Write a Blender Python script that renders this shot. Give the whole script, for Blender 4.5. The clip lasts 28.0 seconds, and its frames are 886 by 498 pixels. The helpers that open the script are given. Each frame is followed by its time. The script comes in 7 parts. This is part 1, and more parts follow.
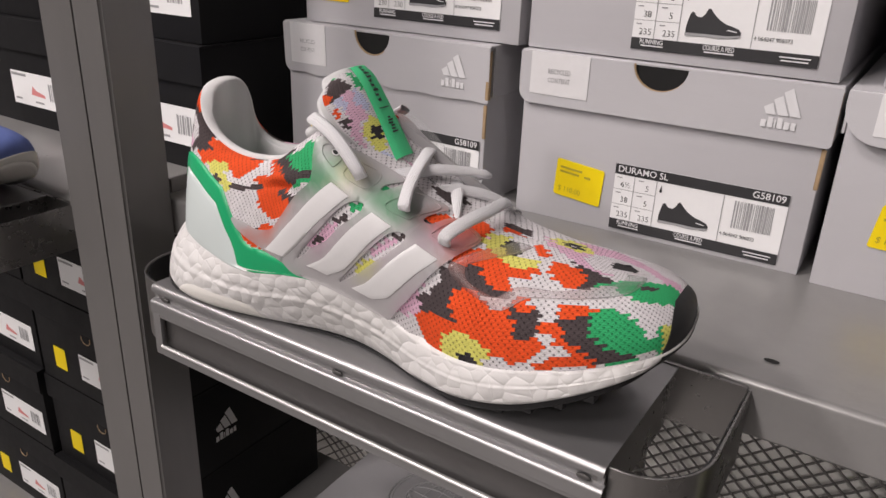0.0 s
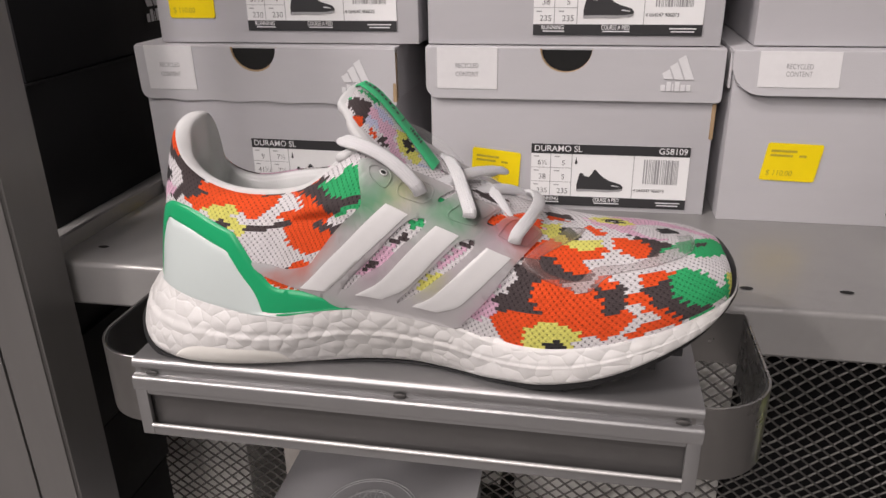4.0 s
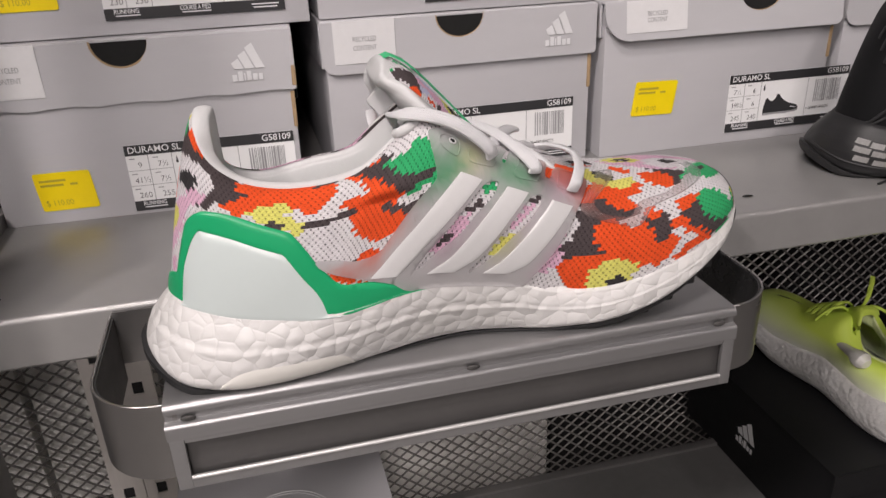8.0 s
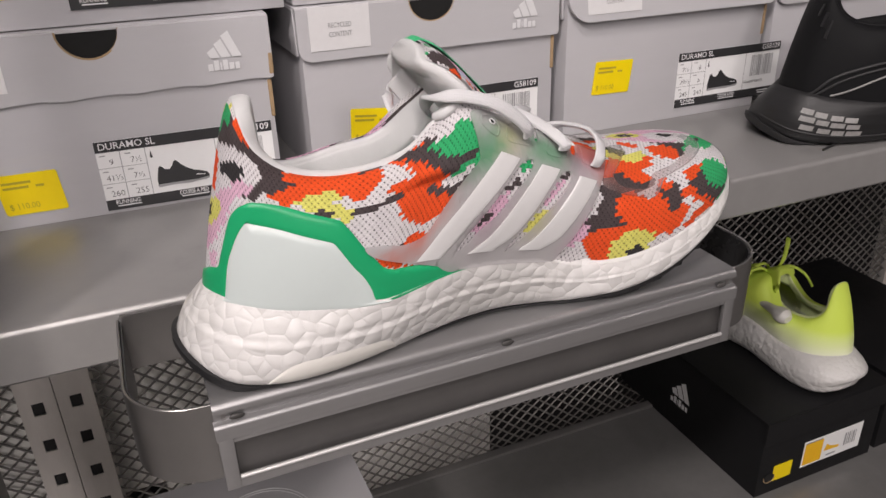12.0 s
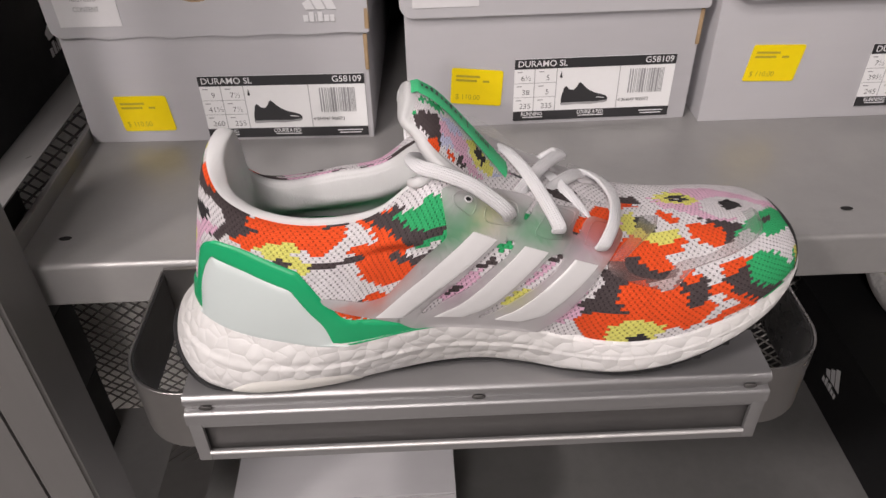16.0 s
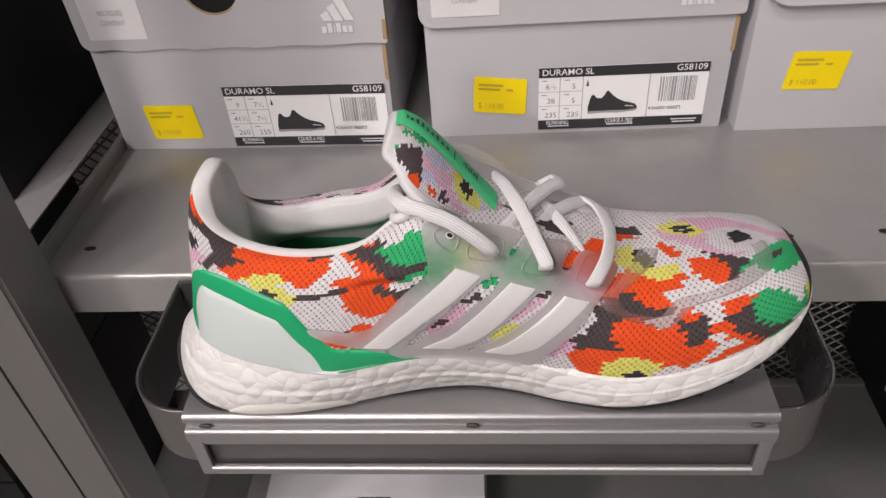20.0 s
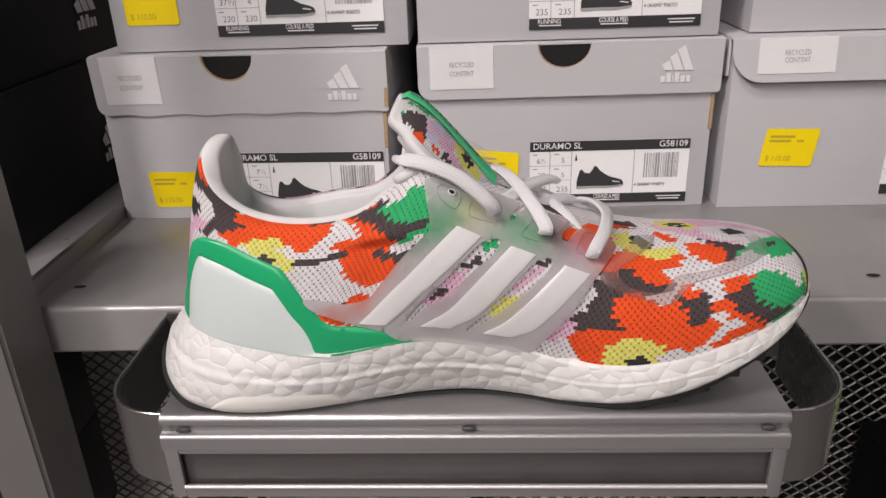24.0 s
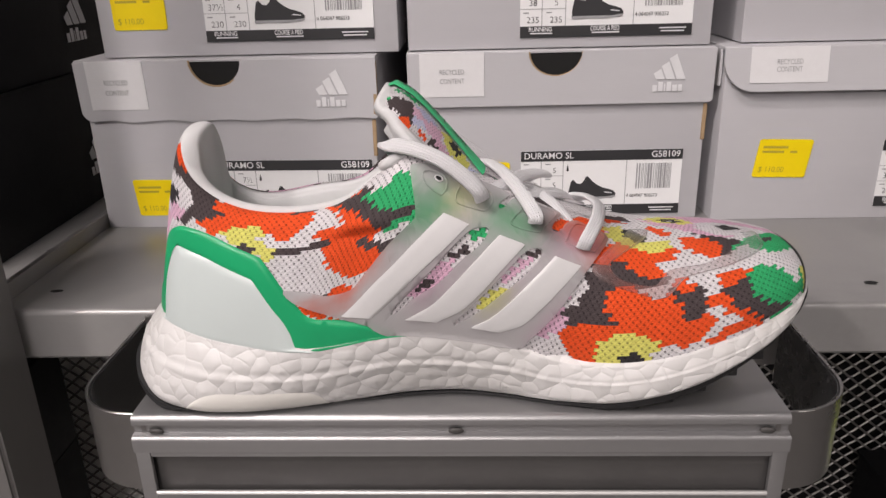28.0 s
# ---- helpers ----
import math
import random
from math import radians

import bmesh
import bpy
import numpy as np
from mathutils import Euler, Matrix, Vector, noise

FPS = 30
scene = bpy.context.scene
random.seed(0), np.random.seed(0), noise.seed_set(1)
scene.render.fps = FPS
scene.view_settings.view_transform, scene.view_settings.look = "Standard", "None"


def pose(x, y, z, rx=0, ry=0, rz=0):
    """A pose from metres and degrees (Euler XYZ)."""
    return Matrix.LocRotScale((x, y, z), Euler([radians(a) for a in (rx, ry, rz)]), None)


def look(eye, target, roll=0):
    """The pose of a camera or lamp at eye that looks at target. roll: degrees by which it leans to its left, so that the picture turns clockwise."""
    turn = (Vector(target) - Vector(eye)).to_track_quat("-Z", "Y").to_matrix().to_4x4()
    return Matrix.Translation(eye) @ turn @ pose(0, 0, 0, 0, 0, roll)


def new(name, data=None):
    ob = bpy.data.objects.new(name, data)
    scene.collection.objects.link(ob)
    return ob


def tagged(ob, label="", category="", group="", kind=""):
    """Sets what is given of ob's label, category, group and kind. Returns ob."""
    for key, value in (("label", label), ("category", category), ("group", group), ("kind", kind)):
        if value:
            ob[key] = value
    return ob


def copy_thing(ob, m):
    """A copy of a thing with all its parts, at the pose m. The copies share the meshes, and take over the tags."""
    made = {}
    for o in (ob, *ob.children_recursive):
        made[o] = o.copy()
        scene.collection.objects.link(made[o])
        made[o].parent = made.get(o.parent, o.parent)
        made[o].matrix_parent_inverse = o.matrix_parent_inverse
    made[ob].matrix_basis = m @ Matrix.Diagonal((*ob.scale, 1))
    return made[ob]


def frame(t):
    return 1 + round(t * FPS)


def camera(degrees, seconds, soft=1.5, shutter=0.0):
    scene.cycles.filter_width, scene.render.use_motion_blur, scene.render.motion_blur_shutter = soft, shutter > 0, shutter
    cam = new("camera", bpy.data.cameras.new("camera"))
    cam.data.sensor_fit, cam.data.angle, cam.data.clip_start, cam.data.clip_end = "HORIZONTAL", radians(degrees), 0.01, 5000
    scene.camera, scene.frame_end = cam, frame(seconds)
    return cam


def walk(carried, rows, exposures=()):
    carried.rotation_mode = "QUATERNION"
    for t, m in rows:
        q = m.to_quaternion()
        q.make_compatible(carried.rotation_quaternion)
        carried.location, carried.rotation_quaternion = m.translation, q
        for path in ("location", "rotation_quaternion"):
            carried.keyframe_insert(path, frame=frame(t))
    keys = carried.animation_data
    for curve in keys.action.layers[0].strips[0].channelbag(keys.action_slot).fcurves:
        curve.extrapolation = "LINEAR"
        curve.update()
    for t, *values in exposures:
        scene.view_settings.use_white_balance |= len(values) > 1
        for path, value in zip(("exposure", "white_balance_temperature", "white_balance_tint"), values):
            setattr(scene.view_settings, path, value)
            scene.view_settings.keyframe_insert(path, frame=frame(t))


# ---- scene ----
cam = camera(60.8, 28.0)
METRES, EYE, TILT, LEAN, TURN = 0.72, 1.4, 0.0, 0.0, 32.5
ROWS = [
    (0.0, 0.0, 0.0, 0.0, 0.88, -22.67, -2.12),
    (0.5, -0.0007, -0.0008, -0.0002, 0.4, -22.69, -1.97),
    (1.0, -0.0045, -0.0003, -0.0003, -0.8, -22.7, -1.66),
    (1.5, -0.0208, 0.0045, -0.0006, -3.01, -22.72, -1.21),
    (2.0, -0.0496, 0.0071, -0.0001, -6.18, -22.79, -0.73),
    (2.5, -0.0894, 0.0089, 0.0018, -10.02, -22.88, -0.25),
    (3.0, -0.1279, 0.0141, 0.0037, -14.11, -22.9, 0.2),
    (3.5, -0.1605, 0.0238, 0.0064, -18.1, -22.91, 0.64),
    (5.5, -0.2682, 0.0741, 0.0026, -32.23, -23.23, 1.37),
    (6.0, -0.2921, 0.0892, 0.0007, -35.42, -23.51, 1.56),
    (6.5, -0.3086, 0.106, -0.0008, -38.58, -23.85, 1.8),
    (7.0, -0.3252, 0.1262, -0.002, -41.68, -24.26, 2.2),
    (7.5, -0.3433, 0.1432, -0.0021, -44.75, -24.54, 2.26),
    (8.0, -0.3695, 0.1596, -0.0009, -47.1, -24.71, 2.05),
    (8.5, -0.3887, 0.175, 0.0025, -49.15, -24.97, 1.95),
    (9.0, -0.4055, 0.1865, 0.0047, -51.11, -25.07, 1.87),
    (9.5, -0.4194, 0.1997, 0.0053, -52.88, -25.1, 1.85),
    (10.0, -0.4297, 0.2114, 0.0045, -54.38, -25.13, 1.87),
    (10.5, -0.4336, 0.2173, 0.0049, -55.49, -25.21, 1.91),
    (11.0, -0.4351, 0.2191, 0.0063, -56.18, -25.37, 1.94),
    (11.5, -0.4319, 0.2228, 0.002, -56.33, -25.59, 1.9),
    (12.0, -0.4298, 0.2229, 0.0011, -55.83, -25.95, 1.65),
    (12.5, -0.4262, 0.2163, 0.0088, -54.5, -26.47, 1.16),
    (14.5, -0.3448, 0.1768, 0.0658, -42.57, -32.03, -0.98),
    (15.0, -0.3141, 0.1688, 0.0791, -39.88, -33.76, -0.53),
    (15.5, -0.2887, 0.1666, 0.0937, -37.19, -35.78, 0.12),
    (16.0, -0.2632, 0.1722, 0.1037, -34.7, -38.17, 1.05),
    (16.5, -0.2352, 0.1835, 0.1115, -33.22, -39.83, 1.83),
    (17.0, -0.2144, 0.1874, 0.1184, -32.1, -41.09, 2.49),
    (17.5, -0.2014, 0.1875, 0.1241, -31.21, -42.04, 3.12),
    (18.0, -0.195, 0.1833, 0.129, -30.52, -42.58, 3.63),
    (18.5, -0.1917, 0.179, 0.1301, -30.05, -42.7, 3.95),
    (19.0, -0.1939, 0.1779, 0.1303, -29.82, -42.3, 4.07),
    (19.5, -0.2001, 0.1764, 0.1292, -29.78, -41.27, 3.95),
    (20.0, -0.2089, 0.1672, 0.1216, -29.85, -39.66, 3.69),
    (20.5, -0.2191, 0.1566, 0.1102, -30.03, -37.52, 3.33),
    (21.0, -0.2299, 0.1452, 0.0975, -30.16, -34.84, 2.9),
    (21.5, -0.2378, 0.1385, 0.0798, -30.23, -32.38, 2.5),
    (23.5, -0.2532, 0.112, 0.0231, -30.24, -25.15, 2.01),
    (24.0, -0.2583, 0.1125, 0.0117, -30.34, -23.93, 1.96),
    (24.5, -0.2615, 0.1137, 0.0047, -30.45, -22.91, 1.92),
    (25.0, -0.2615, 0.1128, -0.0035, -30.54, -22.13, 1.89),
    (25.5, -0.2589, 0.1118, -0.0094, -30.61, -21.57, 1.91),
    (26.0, -0.2575, 0.1123, -0.0122, -30.62, -21.23, 1.93),
    (26.5, -0.2565, 0.1135, -0.0134, -30.63, -21.07, 1.91),
    (27.0, -0.2554, 0.1139, -0.0148, -30.64, -21.03, 1.79),
    (27.5, -0.2544, 0.1137, -0.0164, -30.67, -21.04, 1.61),
    (28.0, -0.2543, 0.1139, -0.0179, -30.68, -21.06, 1.42),
]
walk(cam, [(t, pose(0, 0, EYE, TILT, LEAN, TURN) @ pose(METRES * x, METRES * y, METRES * z, 90 + pitch, roll, yaw)) for t, x, y, z, yaw, pitch, roll in ROWS])

# ---- world and lamps ----
world = bpy.data.worlds.new("store_air")
scene.world = world
world.use_nodes = True
world.node_tree.nodes["Background"].inputs[0].default_value = (0.92, 0.95, 1.0, 1)
world.node_tree.nodes["Background"].inputs[1].default_value = 0.02


def ceiling_lamp(x, y, watts, size, aim):
    data = bpy.data.lights.new("ceiling_lamp_light", "AREA")
    data.shape, data.size, data.energy, data.color = "DISK", size, watts, (1.0, 0.905, 0.885)
    lamp = new("ceiling_lamp_light", data)
    lamp.matrix_world = look((x, y, 2.93), aim)
    return tagged(lamp, kind="structure")


# the fourth, far out front, is an added fill that reaches under the shelf
LAMPS = [(-0.75, -0.45, 19, 0.30), (0.55, -0.55, 2.4, 0.30), (-0.65, -1.7, 30, 0.5), (-0.7, -3.4, 66, 0.4), (-1.6, -1.0, 47, 0.3), (1.5, -1.0, 6, 0.3)]
for lx, ly, lw, ls in LAMPS:
    ceiling_lamp(lx, ly, lw, ls, (lx * 0.55, ly * 0.45 + 0.28, 1.1))


# ---- materials ----
def tree_of(name):
    mat = bpy.data.materials.new(name)
    mat.use_nodes = True
    return mat, mat.node_tree, mat.node_tree.nodes["Principled BSDF"]


def n_add(tree, kind, **values):
    node = tree.nodes.new(kind)
    for key, value in values.items():
        if key in node.inputs:
            node.inputs[key].default_value = value
    return node


def surface(name, color, rough=0.5, metal=0.0, spread=0.12, scale=30.0, bump=0.0, bump_scale=200.0, stretch=(1, 1, 1), rough_spread=0.08, spec=0.5, coat=0.0, dirt=0.0, dirt_color=(0.1, 0.09, 0.08)):
    """A plain surface with uneven colour and gloss at two scales and a fine relief."""
    mat, tree, bsdf = tree_of(name)
    link = tree.links.new
    coord = tree.nodes.new("ShaderNodeTexCoord")
    mapping = tree.nodes.new("ShaderNodeMapping")
    mapping.inputs["Scale"].default_value = stretch
    link(coord.outputs["Object"], mapping.inputs["Vector"])
    big = n_add(tree, "ShaderNodeTexNoise", Scale=scale * 0.22, Detail=4.0, Roughness=0.6)
    fine = n_add(tree, "ShaderNodeTexNoise", Scale=scale * 6.0, Detail=3.0, Roughness=0.65)
    for node in (big, fine):
        link(mapping.outputs[0], node.inputs["Vector"])
    both = tree.nodes.new("ShaderNodeMath")
    both.operation = "MULTIPLY_ADD"
    link(big.outputs["Fac"], both.inputs[0])
    both.inputs[1].default_value = 0.65
    half = tree.nodes.new("ShaderNodeMath")
    half.operation = "MULTIPLY"
    half.inputs[1].default_value = 0.35
    link(fine.outputs["Fac"], half.inputs[0])
    link(half.outputs[0], both.inputs[2])
    ramp = tree.nodes.new("ShaderNodeMapRange")
    ramp.inputs["From Min"].default_value, ramp.inputs["From Max"].default_value = 0.3, 0.7
    ramp.inputs["To Min"].default_value, ramp.inputs["To Max"].default_value = 1 - spread, 1 + spread
    link(both.outputs[0], ramp.inputs["Value"])
    tint = tree.nodes.new("ShaderNodeVectorMath")
    tint.operation = "SCALE"
    tint.inputs[0].default_value = color
    link(ramp.outputs[0], tint.inputs["Scale"])
    last = tint.outputs[0]
    if dirt:
        spots = n_add(tree, "ShaderNodeTexNoise", Scale=scale * 1.3, Detail=6.0, Roughness=0.75)
        link(coord.outputs["Object"], spots.inputs["Vector"])
        cut = tree.nodes.new("ShaderNodeMapRange")
        cut.inputs["From Min"].default_value, cut.inputs["From Max"].default_value = 0.58, 0.72
        cut.inputs["To Max"].default_value = dirt
        link(spots.outputs["Fac"], cut.inputs["Value"])
        mix = tree.nodes.new("ShaderNodeMix")
        mix.data_type = "RGBA"
        link(cut.outputs[0], mix.inputs["Factor"])
        link(last, mix.inputs["A"])
        mix.inputs["B"].default_value = (*dirt_color, 1)
        last = mix.outputs["Result"]
    link(last, bsdf.inputs["Base Color"])
    gloss = tree.nodes.new("ShaderNodeMapRange")
    gloss.inputs["From Min"].default_value, gloss.inputs["From Max"].default_value = 0.3, 0.7
    gloss.inputs["To Min"].default_value, gloss.inputs["To Max"].default_value = max(rough - rough_spread, 0.02), min(rough + rough_spread, 1.0)
    link(both.outputs[0], gloss.inputs["Value"])
    link(gloss.outputs[0], bsdf.inputs["Roughness"])
    bsdf.inputs["Metallic"].default_value = metal
    bsdf.inputs["Specular IOR Level"].default_value = spec
    bsdf.inputs["Coat Weight"].default_value = coat
    if bump:
        grain = n_add(tree, "ShaderNodeTexNoise", Scale=bump_scale, Detail=4.0, Roughness=0.7)
        link(mapping.outputs[0], grain.inputs["Vector"])
        relief = tree.nodes.new("ShaderNodeBump")
        relief.inputs["Strength"].default_value = bump
        relief.inputs["Distance"].default_value = 0.0006
        link(grain.outputs["Fac"], relief.inputs["Height"])
        link(relief.outputs[0], bsdf.inputs["Normal"])
    return mat


SHELF_PAINT = surface("shelf_paint", (0.30, 0.295, 0.29), 0.33, 0.35, 0.10, 9, 0.05, 900, rough_spread=0.09, dirt=0.25, dirt_color=(0.20, 0.195, 0.19))
TRAY_STEEL = surface("tray_steel", (0.345, 0.342, 0.345), 0.38, 0.75, 0.10, 14, 0.08, 260, (0.06, 1, 1), 0.07, dirt=0.2, dirt_color=(0.26, 0.25, 0.25))
BAND_STEEL = surface("band_steel", (0.30, 0.292, 0.285), 0.30, 0.92, 0.08, 12, 0.05, 500, rough_spread=0.06)
# near-black colour that stands for the shade inside the tray band
BAND_SHADE = surface("band_shade", (0.03, 0.030, 0.031), 0.3, 0.3, 0.12, 12, 0.05, 500)
EDGE_STEEL = surface("edge_steel", (0.66, 0.65, 0.64), 0.42, 0.55, 0.03, 20)
SLOT_METAL = surface("dark_plate", (0.13, 0.126, 0.124), 0.36, 0.6, 0.14, 12, 0.05, 500, rough_spread=0.08)
RIVET_STEEL = surface("rivet_steel", (0.06, 0.057, 0.055), 0.5, 0.3, 0.3, 200)
POST_PAINT = surface("post_paint", (0.19, 0.184, 0.18), 0.32, 0.45, 0.10, 7, 0.05, 700, (1, 1, 0.15), 0.06)
UPRIGHT_PAINT = surface("upright_paint", (0.62, 0.585, 0.55), 0.4, 0.1, 0.12, 14, 0.05, 500, (1, 1, 0.3))
MESH_WIRE = surface("mesh_wire", (0.22, 0.21, 0.20), 0.42, 0.5, 0.2, 60)
# black that paints the shade in the upright slots
SLOT_SHADE = surface("slot_shade_black", (0.012, 0.012, 0.013), 0.6, 0, 0.3, 20)
GREY_CARD = surface("grey_card", (0.465, 0.458, 0.475), 0.62, 0, 0.05, 11, 0.16, 520, (0.25, 1, 1), 0.05, spec=0.35)
GREY_LID = surface("grey_card_lid", (0.49, 0.484, 0.50), 0.58, 0, 0.05, 11, 0.16, 520, (0.25, 1, 1), 0.05, spec=0.38)
KRAFT = surface("kraft_edge", (0.36, 0.25, 0.14), 0.8, 0, 0.25, 90, 0.3, 600)
BLACK_CARD = surface("black_card", (0.008, 0.008, 0.009), 0.55, 0, 0.2, 14, 0.12, 500, spec=0.28)
# near-black that paints the shade inside holes
HOLE_SHADE = surface("hole_shade_black", (0.006, 0.006, 0.006), 0.9, 0, 0.3, 40)
PAPER = surface("label_paper", (0.80, 0.80, 0.80), 0.45, 0, 0.03, 40)
PAPER_GREY = surface("recycled_sticker", (0.70, 0.695, 0.70), 0.5, 0, 0.05, 40)
INK = surface("label_ink", (0.025, 0.025, 0.027), 0.5, 0, 0.15, 60)
INK_GREY = surface("label_ink_grey", (0.30, 0.30, 0.305), 0.55, 0, 0.15, 60)
PRINT_WHITE = surface("white_print", (0.78, 0.78, 0.79), 0.5, 0, 0.06, 60)
PRINT_SILVER = surface("silver_print", (0.72, 0.72, 0.73), 0.42, 0, 0.06, 60)
YELLOW = surface("yellow_sticker", (0.88, 0.67, 0.0), 0.42, 0, 0.05, 25)
YELLOW_INK = surface("faded_ink", (0.46, 0.36, 0.03), 0.5, 0, 0.2, 200)
ORANGE = surface("orange_patch", (0.86, 0.48, 0.01), 0.45, 0, 0.06, 25)
# shelf paint darkened to carry the shade under the upper shelf
SHADED_SHELF_PAINT = surface("shaded_shelf_paint", (0.20, 0.197, 0.193), 0.36, 0.35, 0.14, 9, 0.05, 900)
BACK_WHITE = surface("far_cartons", (0.88, 0.865, 0.83), 0.7, 0, 0.12, 6, dirt=0.3, dirt_color=(0.4, 0.38, 0.36))
FLOOR_MAT = surface("floor_tile", (0.33, 0.32, 0.31), 0.4, 0, 0.15, 3)
WALL_MAT = surface("wall_paint", (0.5, 0.49, 0.48), 0.7, 0, 0.05, 3)
CEIL_MAT = surface("ceiling_paint", (0.12, 0.12, 0.12), 0.8, 0, 0.08, 3)


# ---- mesh helpers ----
def mesh_of(name, bm, mat, smooth=True, angle=38):
    me = bpy.data.meshes.new(name)
    bm.to_mesh(me)
    bm.free()
    for m in (mat if isinstance(mat, (list, tuple)) else [mat]):
        me.materials.append(m)
    if smooth:
        me.shade_smooth()
        me.set_sharp_from_angle(angle=radians(angle))
    return me


def part(name, bm, mat, parent, label="", smooth=True, angle=38):
    ob = new(name, mesh_of(name, bm, mat, smooth, angle))
    ob.parent = parent
    return tagged(ob, label)


def thing(name, at, label, category, group="", kind="", rz=0.0):
    ob = new(name)
    ob.empty_display_size = 0.05
    ob.matrix_world = pose(*at, 0, 0, rz)
    return tagged(ob, label, category, group, kind)


def structure(name, bm, mat, label, smooth=True):
    ob = new(name, mesh_of(name, bm, mat, smooth))
    return tagged(ob, label, "", "", "structure")


def add_box(bm, lo, hi, bevel=0.0, segs=2, turn=None):
    got = bmesh.ops.create_cube(bm, size=1.0)["verts"]
    c = [(a + b) / 2 for a, b in zip(lo, hi)]
    for v in got:
        v.co = Vector((c[0] + v.co.x * (hi[0] - lo[0]), c[1] + v.co.y * (hi[1] - lo[1]), c[2] + v.co.z * (hi[2] - lo[2])))
    if bevel:
        edges = list({e for v in got for e in v.link_edges})
        bmesh.ops.bevel(bm, geom=edges, offset=bevel, segments=segs, affect="EDGES", profile=0.6)
    if turn is not None:
        bmesh.ops.transform(bm, matrix=turn, verts=[v for v in got if v.is_valid])
    return bm


def box(lo, hi, bevel=0.0, segs=2):
    return add_box(bmesh.new(), lo, hi, bevel, segs)


def add_prism(bm, pts, axis, a, b):
    """Extrudes a closed outline of 2D points along an axis from a to b."""
    def at(p, k):
        return {"x": (k, p[0], p[1]), "y": (p[0], k, p[1]), "z": (p[0], p[1], k)}[axis]
    n = len(pts)
    lo = [bm.verts.new(at(p, a)) for p in pts]
    hi = [bm.verts.new(at(p, b)) for p in pts]
    for i in range(n):
        bm.faces.new((lo[i], lo[(i + 1) % n], hi[(i + 1) % n], hi[i]))
    bm.faces.new(lo)
    bm.faces.new(hi[::-1])
    bmesh.ops.recalc_face_normals(bm, faces=bm.faces)
    return bm


def prism(pts, axis, a, b):
    return add_prism(bmesh.new(), pts, axis, a, b)


def arc(cx, cy, r, a0, a1, n):
    return [(cx + r * math.cos(radians(a0 + (a1 - a0) * i / n)), cy + r * math.sin(radians(a0 + (a1 - a0) * i / n))) for i in range(n + 1)]


def sheet_profile(path, t):
    """A closed outline of thickness t along an open 2D path, to its left side."""
    n = len(path)
    out = []
    for i, p in enumerate(path):
        a, b = Vector(path[max(i - 1, 0)]), Vector(path[min(i + 1, n - 1)])
        d = (b - a).normalized()
        out.append((p[0] - d.y * t, p[1] + d.x * t))
    return list(path) + out[::-1]


def add_tube(bm, pts, r, sides=6, flat=1.0, up=(0, 0, 1), caps=True):
    """A tube along points; flat squeezes it across up."""
    pts = [Vector(p) for p in pts]
    rings = []
    for i, p in enumerate(pts):
        d = (pts[min(i + 1, len(pts) - 1)] - pts[max(i - 1, 0)]).normalized()
        u = Vector(up[i]) if isinstance(up, list) else Vector(up)
        side = d.cross(u)
        if side.length < 1e-4:
            side = d.cross(Vector((0.3, 1, 0.2)))
        side.normalize()
        u = side.cross(d).normalized()
        rr = r[i] if isinstance(r, (list, tuple)) else r
        rings.append([bm.verts.new(p + side * math.cos(2 * math.pi * k / sides) * rr + u * math.sin(2 * math.pi * k / sides) * rr * flat) for k in range(sides)])
    for a, b in zip(rings, rings[1:]):
        for k in range(sides):
            bm.faces.new((a[k], a[(k + 1) % sides], b[(k + 1) % sides], b[k]))
    if caps:
        bm.faces.new(rings[0][::-1])
        bm.faces.new(rings[-1])
    return bm


def spline(pts, n):
    """A smooth curve through the points, n steps a span."""
    pts = [Vector(p) for p in pts]
    out = []
    for i in range(len(pts) - 1):
        p0, p1, p2, p3 = pts[max(i - 1, 0)], pts[i], pts[i + 1], pts[min(i + 2, len(pts) - 1)]
        for k in range(n):
            t = k / n
            out.append(0.5 * ((2 * p1) + (p2 - p0) * t + (2 * p0 - 5 * p1 + 4 * p2 - p3) * t * t + (3 * p1 - p0 - 3 * p2 + p3) * t ** 3))
    return out + [pts[-1]]


def add_text(bm_target, words, size, m, depth=0.0, squeeze=1.0, align="LEFT", bold=0.0):
    """Letters of the built-in font as mesh faces, added to a bmesh at the pose m."""
    data = bpy.data.curves.new("letters", "FONT")
    data.body, data.size, data.align_x, data.offset, data.resolution_u = words, size, align, bold, 3
    ob = bpy.data.objects.new("letters", data)
    scene.collection.objects.link(ob)
    dg = bpy.context.evaluated_depsgraph_get()
    me = bpy.data.meshes.new_from_object(ob.evaluated_get(dg))
    me.transform(m @ Matrix.Diagonal((squeeze, 1, 1, 1)))
    bm_target.from_mesh(me)
    bpy.data.objects.remove(ob)
    bpy.data.curves.remove(data)
    bpy.data.meshes.remove(me)
    return bm_target

# ---- the setting ----
SHELF_Z, SHELF_Y, LIP_Z = 1.2164, 0.329, 1.1867
structure("floor", box((-4, -4, -0.05), (4, 3, 0)), FLOOR_MAT, "grey store floor")
structure("ceiling", box((-4, -4, 3.0), (4, 3, 3.06)), CEIL_MAT, "dark store ceiling")
structure("wall_north", box((-4, 1.6, 0), (4, 1.7, 3.0)), WALL_MAT, "plain wall behind the racks")
structure("wall_south", box((-4, -4.1, 0), (4, -4.0, 3.0)), WALL_MAT, "plain wall across the aisle")
structure("wall_west", box((-4.1, -4, 0), (-4.0, 1.7, 3.0)), WALL_MAT, "plain side wall")
